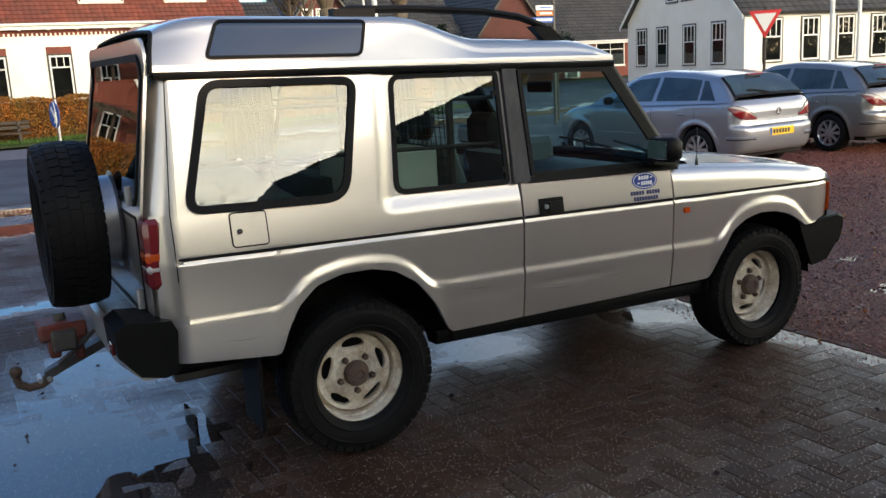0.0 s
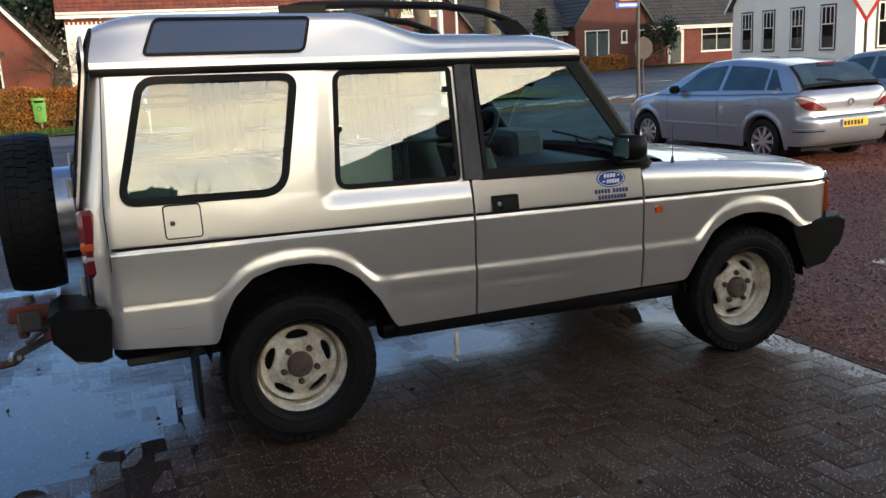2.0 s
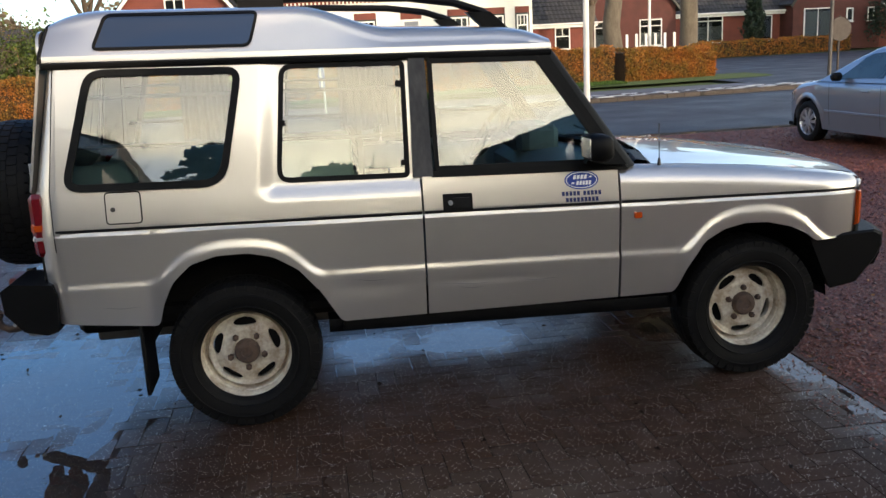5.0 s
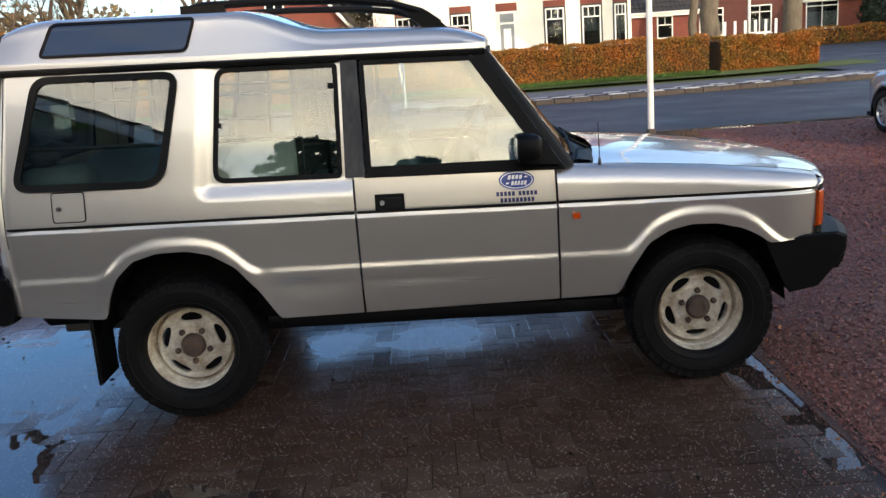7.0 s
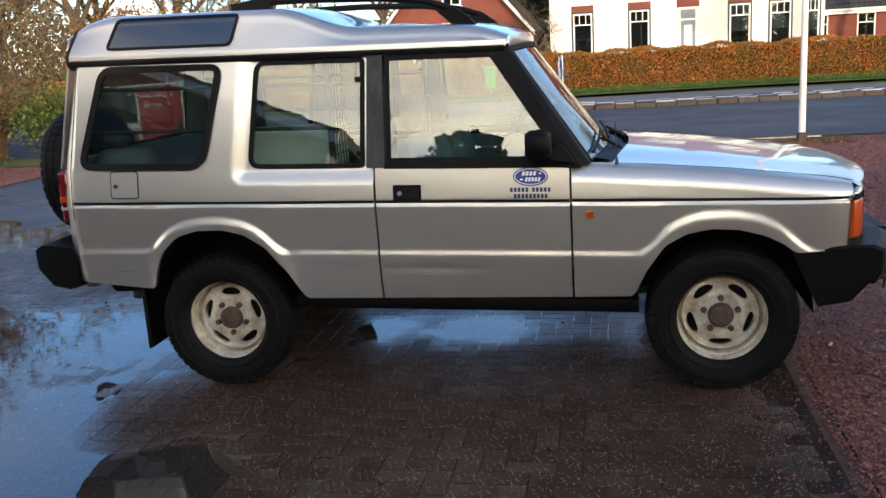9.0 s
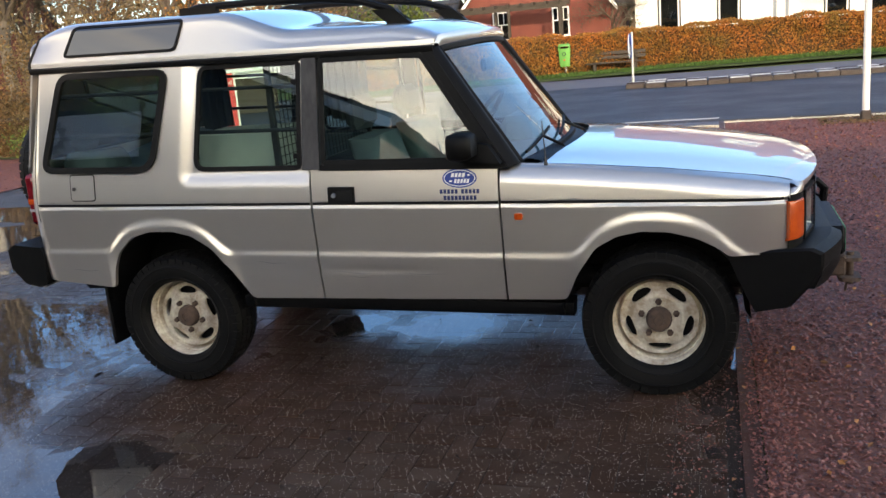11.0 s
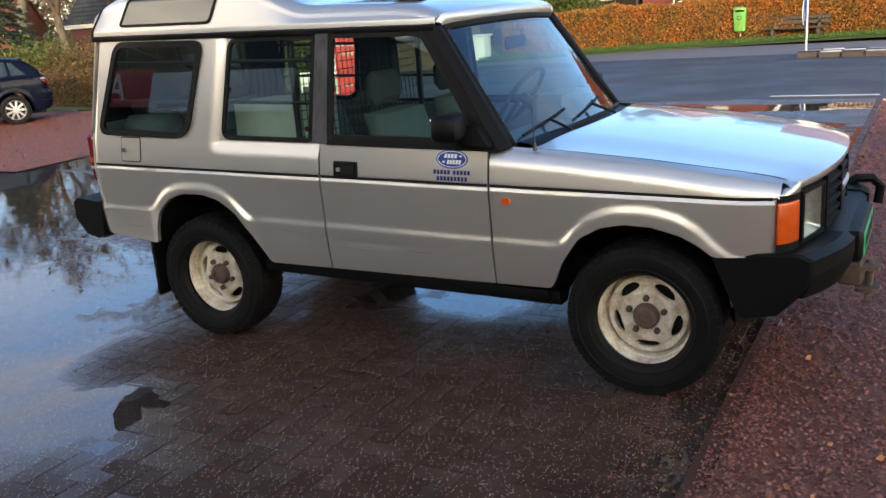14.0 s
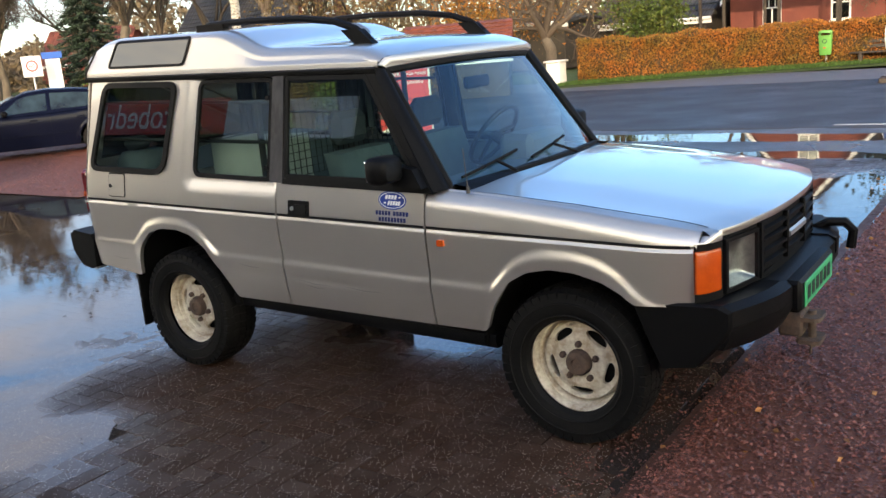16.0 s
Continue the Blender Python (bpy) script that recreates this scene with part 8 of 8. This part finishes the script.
# behind the camera, seen in the vehicle's glass
conifer("spruce", "dark spruce beyond the garage yard", (-2.2, -24.0, 0), 8.6, 8.4, 140, droop=0.16, n=20000, leaf=0.26, tier=0.5)
conifer("spruce", "dark spruce beyond the garage yard", (1.2, -25.8, 0), 8.2, 8.2, 141, droop=0.16, n=18000, leaf=0.26, tier=0.5)
for k, (at, hgt) in enumerate((((3.4, -26, 0), 9.0), ((-6, -27, 0), 10.5), ((6.6, -27, 0), 8.6), ((1.2, -33, 0), 10.5))):
    tree("bare_tree", "bare tree beyond the garage yard", at, hgt, 150 + k, twigs=3200, spread=0.65, twig_len=0.5)

# distant woods round the horizon
r = np.random.default_rng(77)
n = 150000
a = r.uniform(0, 2 * np.pi, n)
rad = r.uniform(95, 140, n)
top = 9.0 + 3.0 * np.sin(a * 9) + 2.0 * np.sin(a * 23 + 1) + 1.2 * np.sin(a * 61)
z = r.uniform(0.0, 1.0, n) ** 1.2 * top
mesh_of("distant_woods", leaf_verts(r, np.stack([np.cos(a) * rad, np.sin(a) * rad, z], axis=1), 0.85), LEAF, M["far_wood"], label="distant autumn woods along the horizon")


# ---- other parked cars ----
def hatchback(name, label, at, heading, paint, plate=True, seed=0):
    """A five-door hatchback; at: under the middle of its rear axle, heading in degrees from +x. Own axes: x forwards, y left."""
    m = Matrix.Translation((at[0], at[1], 0)) @ Matrix.Rotation(radians(heading), 4, "Z")
    W = lambda x, y, z: tuple(m @ Vector((x, y, z)))
    c = thing(name, label, "car", at=(at[0], at[1], 0), group="parked hatchbacks")
    X0, X1 = -0.45, 3.49
    top = curve_of([(-0.76, 0.86), (-0.70, 0.98), (-0.60, 1.02), (1.0, 0.965), (2.35, 0.955), (2.9, 0.88), (3.3, 0.76), (3.49, 0.60)], 14)
    hw = curve_of([(-0.76, 0.66), (-0.70, 0.78), (-0.5, 0.845), (0.3, 0.872), (2.4, 0.868), (3.0, 0.82), (3.3, 0.70), (3.49, 0.45)], 16)
    under = lambda x: float(max(0.22, 0.345 * 0 + 0.22, *(math.sqrt(max(0.0, 0.365 ** 2 - (x - cx) ** 2)) + 0.31 if abs(x - cx) < 0.365 else 0.0 for cx in (0.0, 2.61))))
    g = Geo()
    rows = []
    for x in np.linspace(X0, X1, 130):
        h, t, u = float(hw(x)), float(top(x)), under(x)
        half = [(h * 0.88, max(u, 0.20))]
        for z in np.linspace(u, t - 0.06, 12):
            k = (z - 0.22) / (t - 0.22)
            y = h * (0.955 + 0.045 * math.sin(min(1, k * 1.15) * math.pi * 0.62)) - 0.02 * max(0, k - 0.75) / 0.25
            fl = sum(0.018 * math.exp(-((math.hypot(x - cx, z - 0.31) - 0.39) / 0.03) ** 2) for cx in (0.0, 2.61) if z > 0.31)
            half.append((y + fl, z))
        half += [(h * 0.93, t - 0.02), (h * 0.85, t), (h * 0.5, t + 0.012), (0, t + 0.016)]
        rows.append([W(x, -y, z) for y, z in half] + [W(x, y, z) for y, z in half[-2::-1]])
    g.grid(rows)
    g.add(rows[-1], [tuple(range(len(rows[-1])))])
    body = part("body", g, M[paint], c, smooth=45)
    # the tail rounds from side to side, with the bumper proud of the hatch
    h0, t0 = float(hw(X0)), float(top(X0))
    tail_x = lambda z: float(np.interp(z, [0.27, 0.31, 0.40, 0.52, 0.60, 0.635, 0.665, 0.72, 0.86, 0.95, t0], [-0.72, -0.77, -0.81, -0.825, -0.825, -0.81, -0.765, -0.752, -0.755, -0.72, -0.67]))

    def tail(a, z, d=0.0):
        """A place on the tail: turn a from straight back (0) to the side (90), height z, lifted by d."""
        k = (z - 0.22) / (t0 - 0.22)
        y = h0 * (0.955 + 0.045 * math.sin(min(1, k * 1.15) * math.pi * 0.62)) - 0.02 * max(0, k - 0.75) / 0.25
        y *= float(np.interp(z, [t0 - 0.06, t0 - 0.02, t0], [1.0, 0.97, 0.89]))
        s, q = math.sin(radians(a)), math.cos(radians(a))
        return W(X0 + (tail_x(z) - d - X0) * abs(q) ** 0.5, math.copysign(abs(s) ** 0.5, s) * (y + d), z)
    turns = [math.copysign(90 * abs(v) ** 1.6, v) for v in np.linspace(-1, 1, 41)]
    g = Geo()
    heights = [0.27, 0.285, 0.31, 0.35, 0.40, 0.46, 0.52, 0.57, 0.60, 0.62, 0.635, 0.65, 0.665, 0.69, 0.72, 0.78, 0.83, 0.86, 0.90, 0.93, 0.95, t0 - 0.03, t0 - 0.015, t0]
    rows = [[tail(a, z) for a in turns] for z in heights]
    g.grid(rows)
    g.add(rows[-1], [tuple(range(len(rows[-1])))])
    g.add(rows[0], [tuple(range(len(rows[0])))])
    part("tailgate", g, M[paint], c, smooth=40)
    # cabin: pillars and roof in paint, panes set in
    roof_z = curve_of([(-0.66, 1.0), (-0.42, 1.24), (-0.24, 1.355), (0.3, 1.425), (0.9, 1.455), (1.35, 1.42), (1.75, 1.26), (2.42, 0.95)], 22)
    cab_hw = lambda x, k: float(hw(x)) * 0.965 * (1 - k) + 0.60 * k
    def cab(x, k, s, d=0.0):
        zt = float(roof_z(x))
        zb = float(top(x)) - 0.03
        z = zb + (zt - 0.05 - zb) * k
        kk = (z - zb) / (1.42 - zb)
        return W(x, s * (cab_hw(x, max(0, min(1, kk))) + d), z)
    g = Geo()
    rows = []
    for x in np.linspace(-0.60, 2.42, 70):
        zt = float(roof_z(x))
        side = [(lambda q: q)(m.inverted() @ Vector(cab(x, k, 1))) for k in np.linspace(0, 1, 6)]
        ye = side[-1].y
        crown = [(ye * 0.93, zt - 0.022), (ye * 0.8, zt - 0.006), (ye * 0.4, zt + 0.004), (0, zt + 0.006)]
        half = [(p.y, p.z) for p in side] + crown
        rows.append([W(x, -y, z) for y, z in half] + [W(x, y, z) for y, z in half[-2::-1]])
    g.grid(rows)
    part("cabin", g, M[paint], c, smooth=50)
    for s in (-1, 1):
        for nm, lo, hi in (("rear_quarter_window", (-0.32, -0.03), (-0.08, 0.0)), ("rear_door_window", (0.02, 0.86), (0.05, 0.84)), ("front_door_window", (0.94, 2.02), (0.92, 1.50))):
            rws = []
            for k in np.linspace(0.14, 0.90, 6):
                kk = (k - 0.14) / 0.76
                a, b = lo[0] * (1 - kk) + hi[0] * kk, lo[1] * (1 - kk) + hi[1] * kk
                rws.append([cab(x, k, s, 0.006) for x in np.linspace(a, b, 9)])
            part(nm, Geo().grid(rws), M["car_glass_dark"], c, smooth=60)
        part("side_moulding", Geo().grid([[W(x, s * (float(hw(x)) + dy), 0.50 + dz) for dy, dz in ((0.0, -0.02), (0.016, -0.014), (0.016, 0.014), (0.0, 0.02))] for x in np.linspace(0.45, 2.15, 12)]), M[paint], c)
        for x0 in (0.20, 1.15):
            part("door_handle", Geo().box(x0, x0 + 0.16, 0.862, 0.885, 0.80, 0.83, 0.008).mapped(lambda x, y, z, s=s: W(x, s * y, z)), M[paint], c)
        for x0 in (0.03, 0.90, 2.05):
            part("door_gap", Geo().grid([[W(x0 + 0.006 * e + 0.12 * (x0 < 0.1) * (z < 0.6) * (0.6 - z), s * (float(hw(x0)) * (0.957 + 0.043 * math.sin(min(1, (z - 0.22) / 0.75 * 1.15) * math.pi * 0.62)) + 0.003), z) for e in (0, 1)] for z in np.linspace(0.30, 0.90, 8)]), M["rubber"], c)
        part("door_mirror", Geo().box(1.72, 1.86, 0.86, 1.02, 0.95, 1.07, 0.04).mapped(lambda x, y, z, s=s: W(x, s * y, z)), M["black"] if s > 0 else M[paint], c)
        # tail lamp wraps the corner
        lo = lambda a: float(np.interp(a, [16, 30, 45, 62, 80], [0.748, 0.750, 0.765, 0.82, 0.905]))
        hi = lambda a: float(np.interp(a, [16, 24, 34, 48, 64, 80], [0.765, 0.835, 0.895, 0.930, 0.945, 0.925]))
        span = np.linspace(16, 80, 22)
        lamp = part("tail_lamp", Geo().grid([[tail(s * a, lo(a) + (hi(a) - lo(a)) * v, 0.008) for a in span] for v in np.linspace(0, 0.74, 5)]), M["red_lens"], c, "red and white tail lamp", smooth=60)
        part("clear_lens", Geo().grid([[tail(s * a, lo(a) + (hi(a) - lo(a)) * v, 0.008) for a in span] for v in np.linspace(0.74, 1, 4)]), M["clear_lens"], lamp, "pale upper lens", smooth=60)
        part("lamp_rim", Geo().tube([tail(s * a, lo(a) - 0.004, 0.006) for a in span] + [tail(s * a, hi(a) + 0.004, 0.006) for a in span[::-1]], 0.005, 5, closed=True), M["rubber"], lamp)
        part("bumper_moulding", Geo().grid([[tail(s * a, z, d) for a in np.linspace(22, 86, 20)] for z, d in ((0.475, 0.0), (0.478, 0.012), (0.505, 0.014), (0.515, 0.0))]), M[paint], c, smooth=40)
        part("bumper_groove", Geo().grid([[tail(s * a, z, 0.003) for a in np.linspace(22, 86, 20)] for z in (0.462, 0.475)]), M["rubber"], c)
        hl = Geo().grid([[W(x, s * (float(hw(x)) * 0.99 + 0.008), z) for x in np.linspace(3.0, 3.36, 8)] for z in np.linspace(0.60, 0.72, 3)])
        part("headlamp", hl, M["clear_lens"], c, smooth=60)
    rw = Geo().grid([[W(x, y * (0.690 - 0.10 * (x + 0.58) / 0.32), float(roof_z(x)) + 0.016 - 0.012 * y ** 4) for y in np.linspace(-1, 1, 11)] for x in np.linspace(-0.575, -0.275, 7)])
    part("rear_window", rw, M["car_glass_dark"], c, smooth=60)
    part("windscreen", Geo().grid([[W(2.36 - 0.76 * k - 0.10 * y * y + 0.02, y * (0.74 - 0.17 * k), float(np.interp(2.36 - 0.76 * k, [1.6, 2.36], [1.345, 0.99])) + 0.012) for y in np.linspace(-1, 1, 9)] for k in np.linspace(0, 1, 5)]), M["car_glass_dark"], c, smooth=60)
    part("rear_wiper", Geo().tube([W(x, y, float(roof_z(x)) + 0.03) for x, y in ((-0.59, 0.0), (-0.55, 0.2), (-0.54, 0.4))], 0.012, 5), M["rubber"], c)
    part("brake_light", Geo().box(-0.33, -0.29, -0.16, 0.16, 1.345, 1.37, 0.006).mapped(W), M["red_lens"], c)
    part("chrome_strip", Geo().grid([[tail(math.copysign(20 * v * v, v), z, d) for v in np.linspace(-1, 1, 15)] for z, d in ((0.680, 0.0), (0.683, 0.014), (0.705, 0.014), (0.71, 0.0))]), M["chrome"], c, smooth=40)
    part("rear_emblem", Geo().lathe([(0, 0.05), (0.012, 0.05), (0.012, 0.036), (0, 0.036)], W(-0.757, 0, 0.83), m.to_3x3() @ Vector((-1, 0, 0)), 20), M["chrome"], c)
    part("bumper_gap", Geo().grid([[tail(math.copysign(30 * v * v, v), z, 0.002) for v in np.linspace(-1, 1, 15)] for z in (0.652, 0.660)]), M["rubber"], c)
    part("window_surround", Geo().grid([[W(x, y * (0.735 - 0.12 * (x + 0.61) / 0.38), float(roof_z(x)) + 0.011 - 0.022 * y ** 4) for y in np.linspace(-1, 1, 11)] for x in np.linspace(-0.605, -0.245, 7)]), M["rubber"], c, "black window surround", smooth=60)
    if plate:
        np_ = part("number_plate", Geo().box(-0.83, -0.817, -0.26, 0.26, 0.50, 0.61, 0.003).mapped(W), M["plate_yellow"], c, "yellow number plate with plain bars")
        for k in range(6):
            part("plate_bar", Geo().box(-0.834, -0.8305, -0.16 + k * 0.062, -0.12 + k * 0.062, 0.525, 0.585).mapped(W), M["plate_dark"], np_)
        part("plate_band", Geo().box(-0.834, -0.8305, 0.215, 0.255, 0.505, 0.605).mapped(W), M["sign_blue"], np_)
    for cx in (0.0, 2.61):
        for s in (-1, 1):
            rot = m @ Matrix.Translation((cx, s * 0.745, 0.31)) @ (Matrix.Identity(4) if s < 0 else Matrix.Rotation(math.pi, 4, "Z"))
            put = lambda x, y, z, rot=rot: tuple(rot @ Vector((x, y, z)))
            t = Geo().lathe([(-0.085, 0.20), (-0.10, 0.225), (-0.105, 0.26), (-0.085, 0.305), (-0.05, 0.312), (0.05, 0.312), (0.09, 0.30), (0.10, 0.2)], (0, 0, 0), (0, 1, 0), 40).mapped(put)
            w = part("wheel", t, M["tyre"], c, smooth=50)
            g = Geo().lathe([(-0.085, 0.212), (-0.095, 0.205), (-0.08, 0.195), (-0.03, 0.188)], (0, 0, 0), (0, 1, 0), 36)
            for k in range(9):
                a = 2 * math.pi * k / 9
                ca, sa = math.cos(a), math.sin(a)
                g.add([(ca * r0 - sa * wd, yy, sa * r0 + ca * wd) for r0, wd, yy in ((0.03, -0.018, -0.088), (0.03, 0.018, -0.088), (0.198, 0.024, -0.080), (0.198, -0.024, -0.080), (0.03, -0.018, -0.06), (0.03, 0.018, -0.06), (0.198, 0.024, -0.05), (0.198, -0.024, -0.05))],
                      [(0, 1, 2, 3), (0, 4, 5, 1), (2, 6, 7, 3), (1, 5, 6, 2), (0, 3, 7, 4)])
            g.cyl((0, -0.06, 0), (0, -0.092, 0), 0.055, 0.045, 16)
            part("rim", g.mapped(put), M["alloy"], w, "silver multi-spoke wheel trim")
            part("brake", Geo().lathe([(-0.03, 0.0), (-0.03, 0.19), (0.06, 0.19)], (0, 0, 0), (0, 1, 0), 20).mapped(put), M["rubber"], w)
            part("wheel_arch", Geo().grid([[W(cx + 0.37 * math.cos(a), s * y, 0.31 + 0.37 * math.sin(a)) for a in np.linspace(-0.25, math.pi + 0.25, 16)] for y in (0.84, 0.45)]), M["rubber"], c)
    part("underside", Geo().box(-0.6, 3.3, -0.72, 0.72, 0.20, 0.26).mapped(W), M["rubber"], c)
    part("rear_seats", Geo().box(0.05, 0.25, -0.6, 0.6, 0.7, 1.12, 0.05).mapped(W), M["headrest"], c)
    return c


M["car_glass_dark"] = material("dark_window_glass", (0.030, 0.052, 0.058), rough=0.03, spec=0.5, coat=0.35, spots=(0.006, 0.008, 0.009), scale=1.6, fine=4, amount=0.9)
ang = math.degrees(math.atan2(7.86 - 5.31, 8.06 - 8.16))
ax, ay = math.cos(radians(ang - 90)), math.sin(radians(ang - 90))
hatchback("hatchback", "silver-blue five-door hatchback parked on red gravel", (8.16 + ax * 0.76, 5.28 + ay * 0.76), ang, "paint_blue_silver")
hatchback("hatchback", "silver-grey five-door hatchback parked beside a like one", (11.15 + ax * 0.76, 5.35 + ay * 0.76), ang - 1, "paint_silver")
hatchback("hatchback", "dark navy five-door hatchback parked on red gravel", (-14.15, 8.32), 238.0, "paint_navy", plate=False)

# ---- brick pavers, last ----
def paver_places(x0, x1, y0, y1):
    """Centres and turns of a herringbone of bricks, 105 by 210 mm."""
    out, B = [], 0.105
    for i in range(int((x0 - 0.4) / B) - 2, int((x1 + 0.4) / B) + 3):
        for j in range(int((y0 - 0.4) / B) - 2, int((y1 + 0.4) / B) + 3):
            k = (i - j) % 4
            if k == 0:
                out.append((i * B + B, j * B + B / 2, 0))
            elif k == 3:
                out.append((i * B + B / 2, j * B + B, 1)) if (i - j - 1) % 4 == 2 else None
    return [(x, y, t) for x, y, t in out if x0 <= x <= x1 and y0 <= y <= y1]


def paver_verts(cx, cy, turn, r, n):
    """Chamfered bricks as (n, 12, 3)."""
    L, Wd, ch = 0.1029, 0.0504, 0.0014
    lx, ly = np.where(turn == 0, L, Wd), np.where(turn == 0, Wd, L)
    lift_ = r.normal(0, 0.00035, n)
    tx, ty = r.normal(0, 0.0012, n), r.normal(0, 0.0012, n)
    vs = []
    for inset_, dz in ((0.0, -0.03), (0.0, -0.0014), (ch, 0.0)):
        for sx, sy in ((-1, -1), (1, -1), (1, 1), (-1, 1)):
            px, py = sx * (lx - inset_), sy * (ly - inset_)
            vs.append(np.stack([cx + px, cy + py, ground_height(cx + px, cy + py) + lift_ + dz * 0.9 + px * tx + py * ty], axis=1))
    return np.stack(vs, axis=1)


PAVER_FACES = [(8, 9, 10, 11), (4, 5, 9, 8), (5, 6, 10, 9), (6, 7, 11, 10), (7, 4, 8, 11), (0, 1, 5, 4), (1, 2, 6, 5), (2, 3, 7, 6), (3, 0, 4, 7)]
places = np.array(paver_places(-4.1, 2.80, -6.6, 7.3))
near = (places[:, 0] > 0.35) & (places[:, 0] < 2.05) & (places[:, 1] > -2.95) & (places[:, 1] < -0.9)
order = np.flatnonzero(near)[:300]
is_near = np.zeros(len(places), bool)
is_near[order] = True
r = np.random.default_rng(5)
rest = places[~is_near]
mesh_of("pavers", paver_verts(rest[:, 0], rest[:, 1], rest[:, 2], r, len(rest)), PAVER_FACES, M["paver_far"], bpy.data.objects["paving"], "wet brown concrete pavers in herringbone")
shared = []
for t in (0, 1):
    v = paver_verts(np.zeros(1) + 50.0, np.zeros(1) + 50.0, np.array([t]), np.random.default_rng(6), 1)[0]
    v = v - [50.0, 50.0, float(ground_height(np.array(50.0), np.array(50.0)))]
    me = bpy.data.meshes.new("paver")
    me.from_pydata([tuple(p) for p in v], [], PAVER_FACES)
    me.materials.append(M["paver"])
    shared.append(me)
for x, y, t in places[is_near]:
    ob = new("paver", shared[int(t)])
    ob.parent = bpy.data.objects["paving"]
    ob.matrix_basis = pose(x, y, float(ground_height(x, y)) + float(r.normal(0, 0.0007)), float(r.normal(0, 0.15)), float(r.normal(0, 0.15)), 0)
